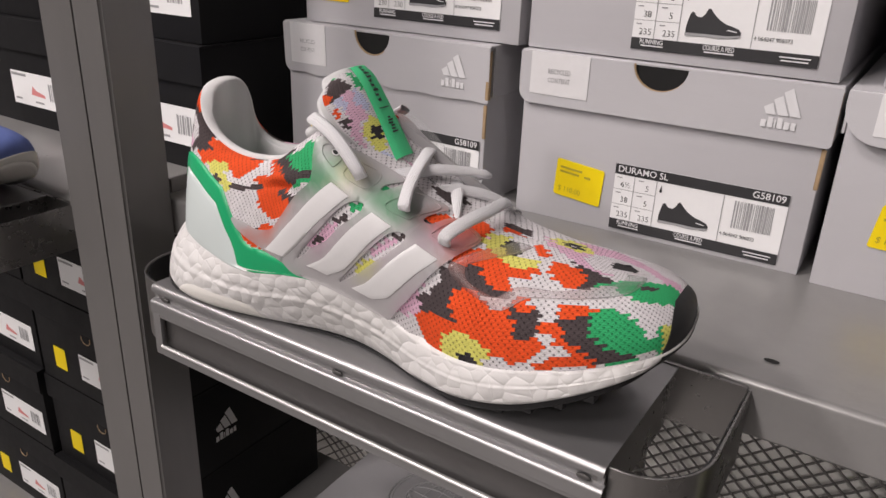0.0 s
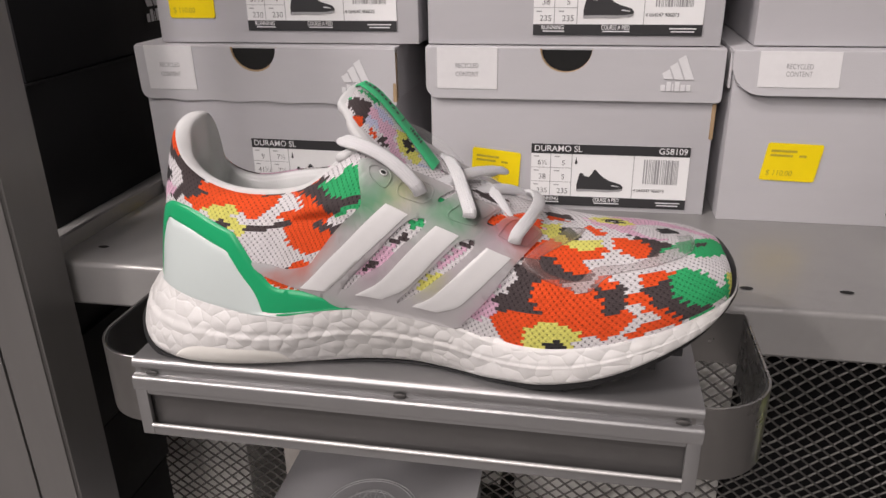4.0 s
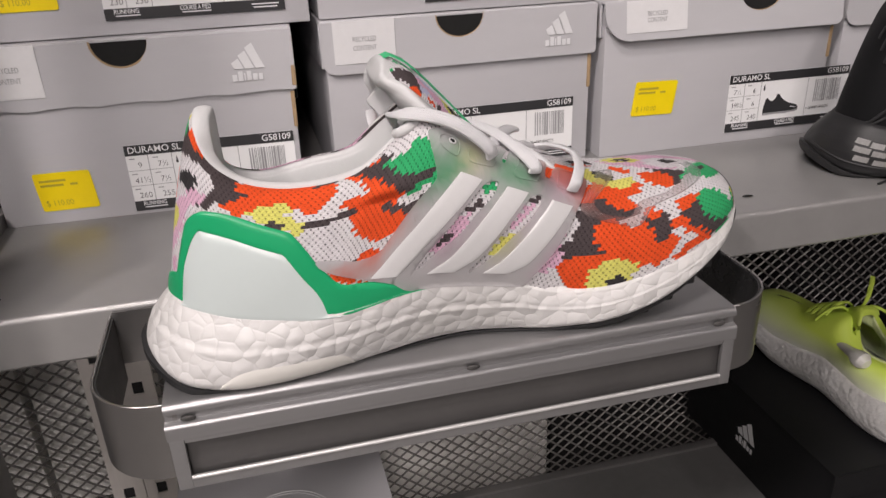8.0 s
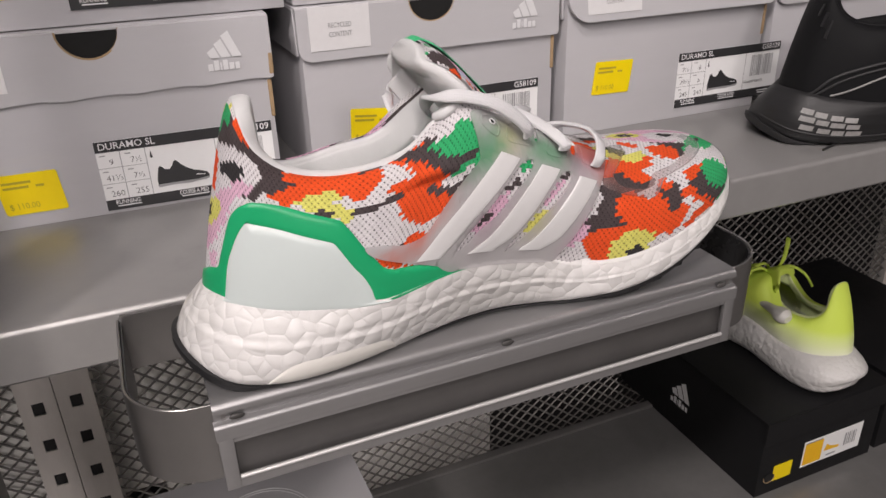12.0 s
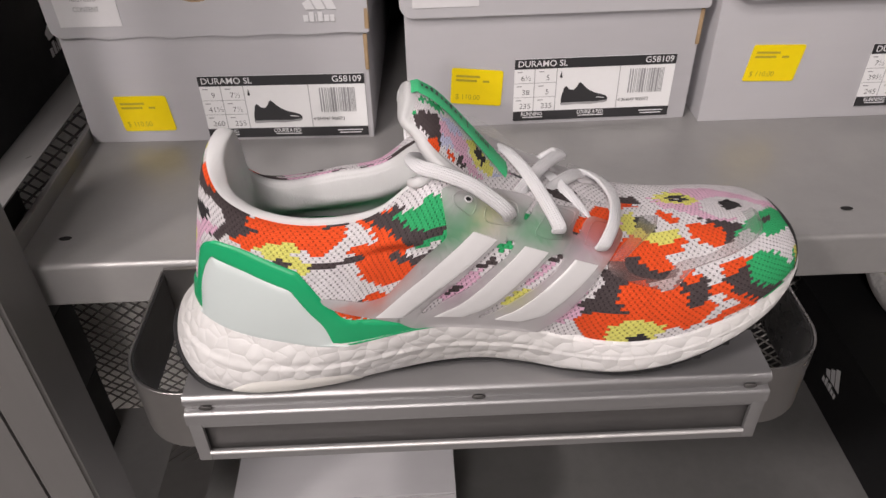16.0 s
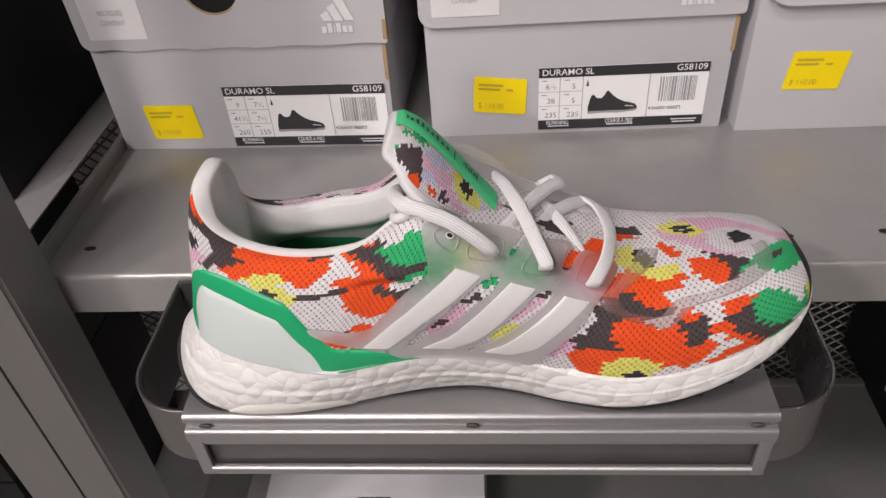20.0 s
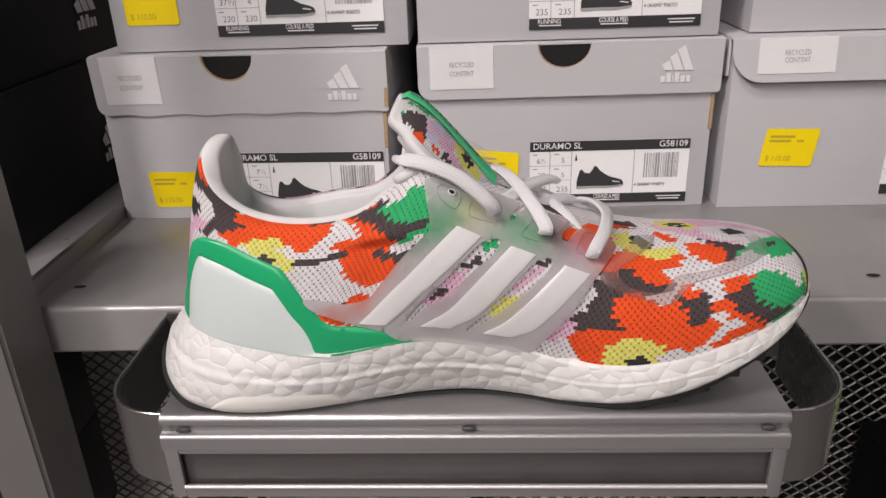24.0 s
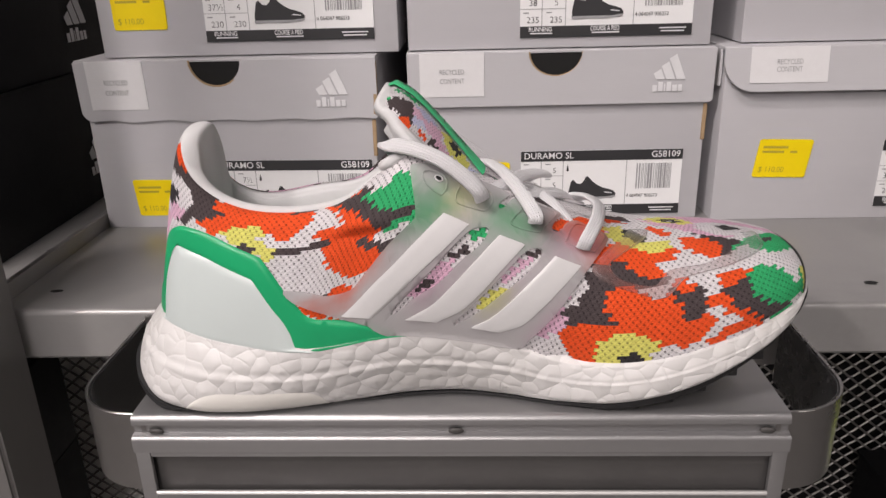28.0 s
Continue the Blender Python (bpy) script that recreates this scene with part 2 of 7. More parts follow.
structure("wall_east", box((4.0, -4, 0), (4.1, 1.7, 3.0)), WALL_MAT, "plain side wall")


def shelf_board(name, x0, x1, y0, y1, z, lip, label, mat=SHELF_PAINT):
    """A folded sheet-metal shelf: deck, rounded nose and turned-down lip with a return."""
    t, r = 0.0014, 0.0035
    path = [(y1, z), (y0 + r, z)] + arc(y0 + r, z - r, r, 90, 180, 5)[1:] + [(y0, z - lip + 0.002), (y0 + 0.002, z - lip), (y0 + 0.016, z - lip)]
    ob = thing(name, ((x0 + x1) / 2, y0, z), label, "shelf")
    bm = prism([(a - y0, b - z) for a, b in sheet_profile(path, t)], "x", x0 - (x0 + x1) / 2, x1 - (x0 + x1) / 2)
    part("deck", bm, mat, ob)
    return ob


main_shelf = shelf_board("display_shelf", -0.4535, 0.86, SHELF_Y, 0.76, SHELF_Z, SHELF_Z - LIP_Z, "grey painted sheet-metal shelf with a rounded front lip")
# black discs on the uncut deck paint the shade of punched holes
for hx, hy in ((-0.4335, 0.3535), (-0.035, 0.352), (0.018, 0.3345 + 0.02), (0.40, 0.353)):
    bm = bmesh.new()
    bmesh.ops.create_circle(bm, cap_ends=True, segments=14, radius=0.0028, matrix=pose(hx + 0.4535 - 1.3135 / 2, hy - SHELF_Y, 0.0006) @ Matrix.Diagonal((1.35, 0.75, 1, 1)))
    part("punched_hole_shade", bm, HOLE_SHADE, main_shelf)

part("end_flange", box((-0.6610, 0.008, -0.030), (-0.6568, 0.43, 0.010), 0.0008), POST_PAINT, main_shelf, "dark end flange of the shelf")

post = thing("shelf_post", (-0.476, 0.309, 0), "dark grey painted steel post with a vertical groove", "post")
profile = [(-0.034, -0.019), (0.0035, -0.019), (0.0035, -0.0155), (0.0055, -0.0155), (0.0055, -0.019), (0.034, -0.019), (0.034, 0.019), (-0.034, 0.019)]
bm = prism(profile, "z", 0.0, 2.5)
bmesh.ops.bevel(bm, geom=[e for e in bm.edges if abs(e.verts[0].co.z - e.verts[1].co.z) > 1 and abs(abs(e.verts[0].co.x) - 0.034) < 1e-4], offset=0.002, segments=3, affect="EDGES")
part("post_body", bm, POST_PAINT, post)

# ---- the display tray ----
TRAY_X0, TRAY_X1, TRAY_Y, TRAY_Z = -0.341, -0.0713, 0.2327, 1.2133
tray = thing("display_tray", (-0.206, TRAY_Y, TRAY_Z), "grey brushed-metal shoe display tray with a ticket rail", "display tray")
HALF = (TRAY_X1 - TRAY_X0) / 2
# top sheet, folded over a rounded nose into a step for the rivets
path = [(0.097, 0.0), (0.003, 0.0)] + arc(0.003, -0.003, 0.003, 90, 180, 5)[1:] + [(0.0, -0.0042), (0.0022, -0.0052), (0.0022, -0.0092)]
part("top_sheet", prism(sheet_profile(path, 0.0012), "x", -HALF, HALF), TRAY_STEEL, tray)
# ticket rail: upper flange, frame with a window, lower lip
path = [(0.0026, -0.0088), (0.0006, -0.0092)] + arc(0.0006, -0.0112, 0.002, 90, 180, 4)[1:] + [(-0.0014, -0.0165), (0.001, -0.0168)]
part("rail_flange", prism(sheet_profile(path, 0.0010), "x", -HALF - 0.0005, HALF + 0.0005), TRAY_STEEL, tray)
rail = bmesh.new()
for lo, hi in (((-HALF, -0.0012, -0.0430), (-HALF + 0.0062, 0.0012, -0.0166)), ((HALF - 0.0062, -0.0012, -0.0430), (HALF, 0.0012, -0.0166)), ((-HALF + 0.0062, -0.0012, -0.0430), (HALF - 0.0062, 0.0012, -0.0372)), ((-HALF + 0.0062, -0.0010, -0.0190), (HALF - 0.0062, 0.0012, -0.0166))):
    add_box(rail, lo, hi, 0.0005, 2)
part("rail_frame", rail, TRAY_STEEL, tray)
part("ticket_slot", box((-HALF + 0.004, 0.0030, -0.0400), (HALF - 0.004, 0.0042, -0.0170)), SLOT_METAL, tray, "empty dark metal ticket slot")
lip = add_tube(bmesh.new(), [(-HALF + 0.0064, -0.0016, -0.0368), (HALF - 0.0064, -0.0016, -0.0368)], 0.0010, 10)
part("slot_lip", lip, EDGE_STEEL, tray, "bright rolled steel lip")
for rx, ry, rz in ((-0.1255, 0.0012, -0.0078), (0.0, 0.0012, -0.0078), (0.1265, 0.0012, -0.0078)):
    bm = bmesh.new()
    bmesh.ops.create_uvsphere(bm, u_segments=14, v_segments=8, radius=0.0026, matrix=pose(rx, ry, rz) @ Matrix.Diagonal((1.25, 0.32, 0.55, 1)))
    part("rivet", bm, RIVET_STEEL, tray)
# the band bent round the tray from the shelf front and back to it
BX0, BX1, BR = -0.374 + 0.206, -0.0378 + 0.206, 0.031
BF = 0.0048
outer = [(BX0, 0.095), (BX0, BR + BF)] + arc(BX0 + BR, BR + BF, BR, 180, 270, 12)[1:] + arc(BX1 - BR, BR + BF, BR, 270, 360, 12) + [(BX1, 0.095)]
band = prism(sheet_profile(outer, 0.0013), "z", -0.0400, -0.0016)
bmesh.ops.bevel(band, geom=[e for e in band.edges if e.verts[0].co.z > -0.002 and e.verts[1].co.z > -0.002 and len(e.link_faces) == 2], offset=0.0003, segments=1, affect="EDGES")
part("side_band", band, BAND_STEEL, tray, "bent steel band with rounded corners")
# added dark sheet along the inside of the band, painting its shade
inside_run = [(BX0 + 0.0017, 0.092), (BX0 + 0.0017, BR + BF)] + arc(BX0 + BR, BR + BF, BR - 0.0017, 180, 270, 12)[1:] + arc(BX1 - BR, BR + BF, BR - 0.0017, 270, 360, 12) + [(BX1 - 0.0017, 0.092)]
part("band_shade_sheet", prism(sheet_profile(inside_run, 0.0006), "z", -0.0396, -0.0024), BAND_SHADE, tray, "dark sheet for the shade inside the band")
for sx in (-1, 1):
    part("support_bracket", box((sx * (HALF - 0.004) - 0.001, 0.002, -0.036), (sx * (HALF - 0.004) + 0.001, 0.0955, -0.0014)), BAND_STEEL, tray)
part("rear_plate", box((BX0 + 0.002, 0.0925, -0.030), (BX1 - 0.002, 0.0945, 0.0006)), BAND_STEEL, tray)

# ---- shoe boxes ----
def end_label(parent, m, w, h, sizes, tone=1):
    """The printed end label: paper, black bars with words, size table, shoe picture and bar code."""
    base = part("size_label", bmesh_plate(w, h, m, 0.0004), PAPER, parent, "white printed size label with black bars")
    ink, white, grey = bmesh.new(), bmesh.new(), bmesh.new()
    z = 0.0007

    def bar(bm, x0, y0, x1, y1, k=0.0):
        add_face(bm, m, [(x0 * w, y0 * h), (x1 * w, y0 * h), (x1 * w, y1 * h), (x0 * w, y1 * h)], z + k)
    bar(ink, 0, 0.845, 1, 1)
    bar(ink, 0, 0, 1, 0.155)
    add_text(white, "DURAMO SL", 0.0060 * w / 0.108, m @ pose(0.018 * w, 0.885 * h, z + 0.0004), bold=0.00004)
    add_text(white, "G58109", 0.0060 * w / 0.108, m @ pose(0.985 * w, 0.885 * h, z + 0.0004), align="RIGHT", bold=0.00004)
    add_text(white, "RUNNING", 0.0040 * w / 0.108, m @ pose(0.05 * w, 0.083 * h, z + 0.0004), squeeze=0.8, bold=0.00004)
    add_text(white, "COURSE A PIED", 0.0042 * w / 0.108, m @ pose(0.41 * w, 0.083 * h, z + 0.0004), squeeze=0.62, bold=0.00004)
    for x0, x1, y0 in ((0.06, 0.19, 0.05), (0.42, 0.58, 0.05), (0.81, 0.965, 0.092), (0.82, 0.955, 0.05)):
        bar(white, x0, y0, x1, y0 + 0.016, 0.0004)
    for gx in (0.125, 0.262, 0.655):
        bar(grey, gx, 0.155, gx + 0.004, 0.845)
    for gy in (0.385, 0.615):
        bar(grey, 0, gy, 0.262, gy + 0.007)
    for i, row in enumerate(sizes):
        for j, s in enumerate(row):
            if s:
                add_text(ink, s, 0.0054 * w / 0.108, m @ pose((0.075 + j * 0.135) * w, (0.66 - i * 0.23) * h, z), align="CENTER", bold=-0.00006)
            bar(grey, 0.018 + j * 0.135, 0.79 - i * 0.23, 0.05 + j * 0.135, 0.805 - i * 0.23)
    # the little walking-figure mark and the picture of a dark running shoe
    add_face(ink, m, [(0.284 * w, 0.70 * h), (0.292 * w, 0.68 * h), (0.30 * w, 0.70 * h), (0.292 * w, 0.80 * h)], z)
    shoe = [(0.290, 0.27), (0.287, 0.36), (0.295, 0.46), (0.305, 0.565), (0.318, 0.60), (0.328, 0.585), (0.345, 0.535), (0.375, 0.525), (0.395, 0.575), (0.408, 0.645), (0.420, 0.665), (0.432, 0.64), (0.455, 0.575), (0.49, 0.505), (0.53, 0.455), (0.575, 0.425), (0.610, 0.395), (0.626, 0.345), (0.622, 0.295), (0.60, 0.262), (0.5, 0.25), (0.42, 0.26), (0.30, 0.245)]
    add_face(ink, m, [((0.30 + (a - 0.287) * 0.88) * w, (0.25 + (b - 0.25) * 0.86) * h) for a, b in shoe], z)
    sole = [(0.283, 0.285), (0.40, 0.288), (0.55, 0.287), (0.628, 0.315), (0.618, 0.275), (0.50, 0.240), (0.40, 0.250), (0.290, 0.236)]
    add_face(grey, m, [((0.30 + (a - 0.287) * 0.88) * w, (0.25 + (b - 0.25) * 0.86) * h) for a, b in sole], z + 0.0002)
    add_face(white, m, [(a * w, b * h) for a, b in ((0.52, 0.35), (0.575, 0.335), (0.575, 0.345), (0.53, 0.362))], z + 0.0003)
    rnd = random.Random(5)
    x = 0.72
    while x < 0.94:
        wd = rnd.choice((0.004, 0.004, 0.008, 0.012))
        bar(grey, x, 0.40, min(x + wd, 0.945), 0.79)
        x += wd + rnd.choice((0.004, 0.005, 0.008))
    add_text(ink, "4 064047 906073", 0.0034 * w / 0.108, m @ pose(0.665 * w, 0.265 * h, z), squeeze=0.88)
    for name, bm, mat in (("black_print", ink, INK), ("white_print", white, PRINT_WHITE), ("grey_print", grey, INK_GREY)):
        tagged(part(name, bm, mat, base, smooth=False), kind="stuff")
    return base


def add_face(bm, m, pts, z):
    f = bm.faces.new([bm.verts.new(m @ Vector((p[0], p[1], z))) for p in pts])
    f.normal_update()
    return f


def bmesh_plate(w, h, m, t=0.0004, r=0.0):
    """A thin rectangular or round-cornered sheet on the plane of m."""
    bm = bmesh.new()
    pts = [(0, 0), (w, 0), (w, h), (0, h)] if not r else arc(w - r, r, r, -90, 0, 4) + arc(w - r, h - r, r, 0, 90, 4) + arc(r, h - r, r, 90, 180, 4) + arc(r, r, r, 180, 270, 4)
    add_prism(bm, pts, "z", 0.00008, t)
    bmesh.ops.transform(bm, matrix=m, verts=bm.verts)
    return bm


def price_sticker(parent, m, w=0.0345, h=0.0255, slant=0.0, text=True, turn=0.0):
    m = m @ pose(0, 0, 0, 0, 0, turn)
    mm = m @ Matrix(((1, slant, 0, 0), (0, 1, 0, 0), (0, 0, 1, 0), (0, 0, 0, 1)))
    st = part("price_sticker", bmesh_plate(w, h, mm, 0.0005, 0.0016), YELLOW, parent, "bright yellow price sticker with faded print")
    if text:
        ink = bmesh.new()
        add_text(ink, "$ 110.00", 0.0054, mm @ pose(0.003, 0.0035, 0.0007), squeeze=0.88)
        for k, (a, b) in enumerate(((0.003, 0.019), (0.003, 0.017), (0.021, 0.0255))):
            add_face(ink, mm, [(a, 0.0195 - 0.003 * min(k, 1)), (b, 0.0195 - 0.003 * min(k, 1)), (b, 0.0210 - 0.003 * min(k, 1)), (a, 0.0210 - 0.003 * min(k, 1))], 0.0007)
        tagged(part("price_print", ink, YELLOW_INK, st, smooth=False), kind="stuff")
    return st


def three_bars(bm, m, size, word=True):
    """The maker's mark as plain shapes: three slanted bars over a row of small blocks."""
    k = size
    for x0, h in ((0.08, 0.26), (0.34, 0.44), (0.60, 0.62)):
        add_face(bm, m, [(x0 * k, 0.38 * k), ((x0 + 0.22) * k, 0.38 * k), ((x0 + 0.22 - 0.42 * h) * k, (0.38 + h) * k), ((x0 + 0.04 - 0.42 * h) * k, (0.38 + h - 0.11) * k)], 0.0006)
    if word:
        for i in range(6):
            w = (0.115, 0.115, 0.035, 0.115, 0.115, 0.10)[i]
            x = sum((0.115, 0.115, 0.035, 0.115, 0.115, 0.10)[:i]) + 0.03 * i
            tall = 0.24 if i in (1, 3) else (0.19 if i == 2 else 0.165)
            add_face(bm, m, [(x * k, 0.08 * k), ((x + w) * k, 0.08 * k), ((x + w) * k, (0.08 + tall) * k), (x * k, (0.08 + tall) * k)], 0.0006)
    return bm


def wall_with_notch(bm, w, h, t, notch=None, cut_r=0.0, wave=0.0):
    """An upright front sheet from x 0..w and z 0..h, thickness t back from y 0; notch: half-round at the top (centre, radius, depth)."""
    top = [(w, h)]
    if notch:
        c, r, d = notch
        top += [(c + r, h)] + [(c + r * math.cos(radians(a)), h - d * math.sin(radians(a))) for a in range(12, 180, 12)] + [(c - r, h)]
    top += [(0, h)]
    if cut_r:
        low = [(x, z) for x, z in arc(cut_r, cut_r, cut_r, 180, 270, 8)]
        n = 14
        low += [(cut_r + (w - cut_r * 1.3) * i / n, wave * math.sin(i * 2.1) * (0.4 + 0.6 * math.sin(i * 0.9) ** 2)) for i in range(1, n)]
        low += arc(w - cut_r * 0.3, cut_r * 0.3, cut_r * 0.3, 270, 360, 5)
    else:
        low = [(0, 0), (w, 0)]
    return add_prism(bm, low + top, "y", -t, 0)


def shoe_box(x, y, z, rz, w, h, depth, label, sizes=None, flap=0.034, flap_cut=0.009, notch_x=0.5, notch_r=0.017, notch_d=0.0155, price=None, label_at=None, label_w=0.108, wave=0.0, card=GREY_CARD, lid_card=GREY_LID, mark=True, recycled=None, flap_tilt=0.0, price_slant=0.0, kraft=True, category_group="grey shoe boxes"):
    """A lidded cardboard shoe box seen at its printed end. Origin at the front lower left corner; x right, y back, z up."""
    ob = thing("shoe_box", (x, y, z), label, "shoe box", category_group, rz=rz)
    t = 0.0022
    body = box((0.002, 0.0, 0), (w - 0.002, depth, h - 0.0017), 0.0008, 2)
    part("box_body", body, card, ob)
    lid = bmesh.new()
    add_box(lid, (-0.0005, -0.0018, h - 0.0016), (w + 0.0005, depth, h + 0.0004), 0.0007, 2)
    if kraft:
        for sx in (-0.0006, w - 0.0012):
            add_box(lid, (sx, 0.004, h - flap * 0.92), (sx + 0.0018, depth, h - 0.001), 0.0004, 1)
    top = part("lid", lid, lid_card, ob)
    front = bmesh.new()
    wall_with_notch(front, w + 0.001, flap, 0.0020, (notch_x * w, notch_r, notch_d) if notch_r else None, flap_cut, wave)
    turn = pose(-0.0005, -0.0016, h - 0.0006, -flap_tilt) @ pose(0, 0, -flap)
    bmesh.ops.transform(front, matrix=turn, verts=front.verts)
    fl = part("lid_flap", front, lid_card, top)
    # a black sheet behind the notch paints the shade inside the box
    if notch_r:
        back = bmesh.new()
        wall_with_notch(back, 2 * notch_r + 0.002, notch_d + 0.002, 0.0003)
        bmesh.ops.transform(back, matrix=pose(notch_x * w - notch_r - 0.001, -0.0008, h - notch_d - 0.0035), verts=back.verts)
        part("thumb_hole_shade", back, HOLE_SHADE, top, "dark sheet for the shade in the half-round thumb hole")
        rim = add_tube(bmesh.new(), [(notch_x * w + notch_r * math.cos(radians(a)), -0.0026, h - 0.0006 - notch_d * math.sin(radians(a))) for a in range(0, 181, 12)], 0.0007, 5)
        part("hole_edge", rim, KRAFT, top, "torn brown cardboard edge")
    if kraft:
        ed = bmesh.new()
        add_box(ed, (w - 0.0022, -0.0028, h - flap * 0.95), (w + 0.0007, 0.0005, h - 0.003), 0.0004, 1)
        add_box(ed, (w - 0.0040, -0.0009, h - flap - 0.026), (w - 0.0014, 0.0006, h - flap - 0.002), 0.0004, 1)
        part("raw_edge", ed, KRAFT, top, "bare brown cardboard edge")
    face = pose(0, -0.0003, 0, 90, 0, 0)
    if sizes is not None:
        lx, lz = label_at
        end_label(ob, face @ pose(lx, lz, 0), label_w, 0.045 * label_w / 0.108, sizes)
    if price:
        price_sticker(ob, face @ pose(*price[:2], 0), slant=price_slant, turn=price[2] if len(price) > 2 else 0.0)
    flap_face = turn @ pose(0, -0.0021, 0, 90, 0, 0)
    if mark:
        bm = three_bars(bmesh.new(), flap_face @ pose(w - 0.0385, flap * 0.16, 0), 0.0255)
        tagged(part("maker_mark", bm, PRINT_SILVER, fl, "silver three-bar mark", smooth=False), kind="stuff")
    if recycled:
        rx0, rw = recycled
        st = part("recycled_sticker", bmesh_plate(rw, flap * 0.82, flap_face @ pose(rx0, flap * 0.20, 0), 0.0004), PAPER_GREY, fl, "off-white sticker with small grey words")
        wr = bmesh.new()
        add_text(wr, "RECYCLED", 0.0046, flap_face @ pose(rx0 + rw * 0.5, flap * 0.62, 0.0007), squeeze=0.72, align="CENTER")
        add_text(wr, "CONTENT", 0.0046, flap_face @ pose(rx0 + rw * 0.5, flap * 0.45, 0.0007), squeeze=0.72, align="CENTER")
        tagged(part("sticker_print", wr, INK_GREY, st, smooth=False), kind="stuff")
    return ob


S9 = (("9", "7\u00bd"), ("41\u2153", "7\u00bd"), ("260", "255"))
S65 = (("6\u00bd", "5"), ("38", "5"), ("235", "235"))
S75 = (("7\u00bd", "6"), ("39\u2153", "6"), ("245", "240"))
S7 = (("7", "5\u00bd"), ("37\u2153", "4"), ("230", "230"))
BOX_H = 0.1143
shoe_box(-0.4545, 0.4635, SHELF_Z, -1.6, 0.196, BOX_H, 0.30, "grey lidded shoe box with a creased torn lid flap", S9, 0.0385, 0.007, 0.475, 0.0172, 0.0165, (0.0265, 0.009), (0.0825, 0.0025), 0.108, 0.0012, recycled=(0.008, 0.038), flap_tilt=-2.0, price_slant=-0.08)
shoe_box(-0.2385, 0.4675, SHELF_Z, 0.8, 0.196, BOX_H, 0.30, "grey lidded shoe box with a silver mark on its flap", S65, 0.034, 0.009, 0.485, 0.0172, 0.0155, (0.0305, 0.0190, -6.0), (0.0735, 0.0035), 0.108, 0.0, recycled=(0.008, 0.0415), price_slant=-0.05)
shoe_box(-0.0385, 0.4635, SHELF_Z, 0.0, 0.196, BOX_H, 0.30, "grey shoe box with a round-cornered lid flap standing off", S75, 0.027, 0.020, 0.64, 0.0172, 0.0125, (0.0260, 0.0300, -1.5), (0.1085, 0.0085), 0.108, 0.0, recycled=(0.016, 0.048), mark=False, flap_tilt=7.0, price_slant=0.10)
shoe_box(0.165, 0.465, SHELF_Z, 0.5, 0.196, BOX_H, 0.30, "grey lidded shoe box behind a black running shoe", None, 0.03, 0.012, 0.5, 0.0172, 0.0155)
shoe_box(0.37, 0.467, SHELF_Z, -0.6, 0.196, BOX_H, 0.30, "grey lidded shoe box at the end of the row", None, 0.034, 0.009, 0.5, 0.0172, 0.0155)
UP_Z = SHELF_Z + BOX_H + 0.0012
shoe_box(-0.4380, 0.4675, UP_Z, 0.0, 0.196, BOX_H, 0.30, "grey shoe box stacked on another with its size label", S7, 0.034, 0.009, 0.485, 0.0172, 0.0155, (0.012, 0.017), (0.071, 0.0085), 0.108, recycled=(0.008, 0.0415))
shoe_box(-0.2400, 0.4705, UP_Z, 0.0, 0.196, BOX_H, 0.30, "grey shoe box stacked on another with its size label", S65, 0.034, 0.009, 0.485, 0.0172, 0.0155, None, (0.0735, 0.0065), 0.108, recycled=(0.008, 0.0415))
shoe_box(-0.0270, 0.4755, UP_Z, 0.0, 0.196, BOX_H, 0.30, "grey shoe box stacked on another with a plain end", None, 0.034, 0.009, 0.485, 0.0172, 0.0155)
shoe_box(0.175, 0.475, UP_Z, 0.4, 0.196, BOX_H, 0.30, "grey shoe box stacked on another with its size label", S9, 0.034, 0.009, 0.485, 0.0172, 0.0155, None, (0.0735, 0.0065), 0.108)

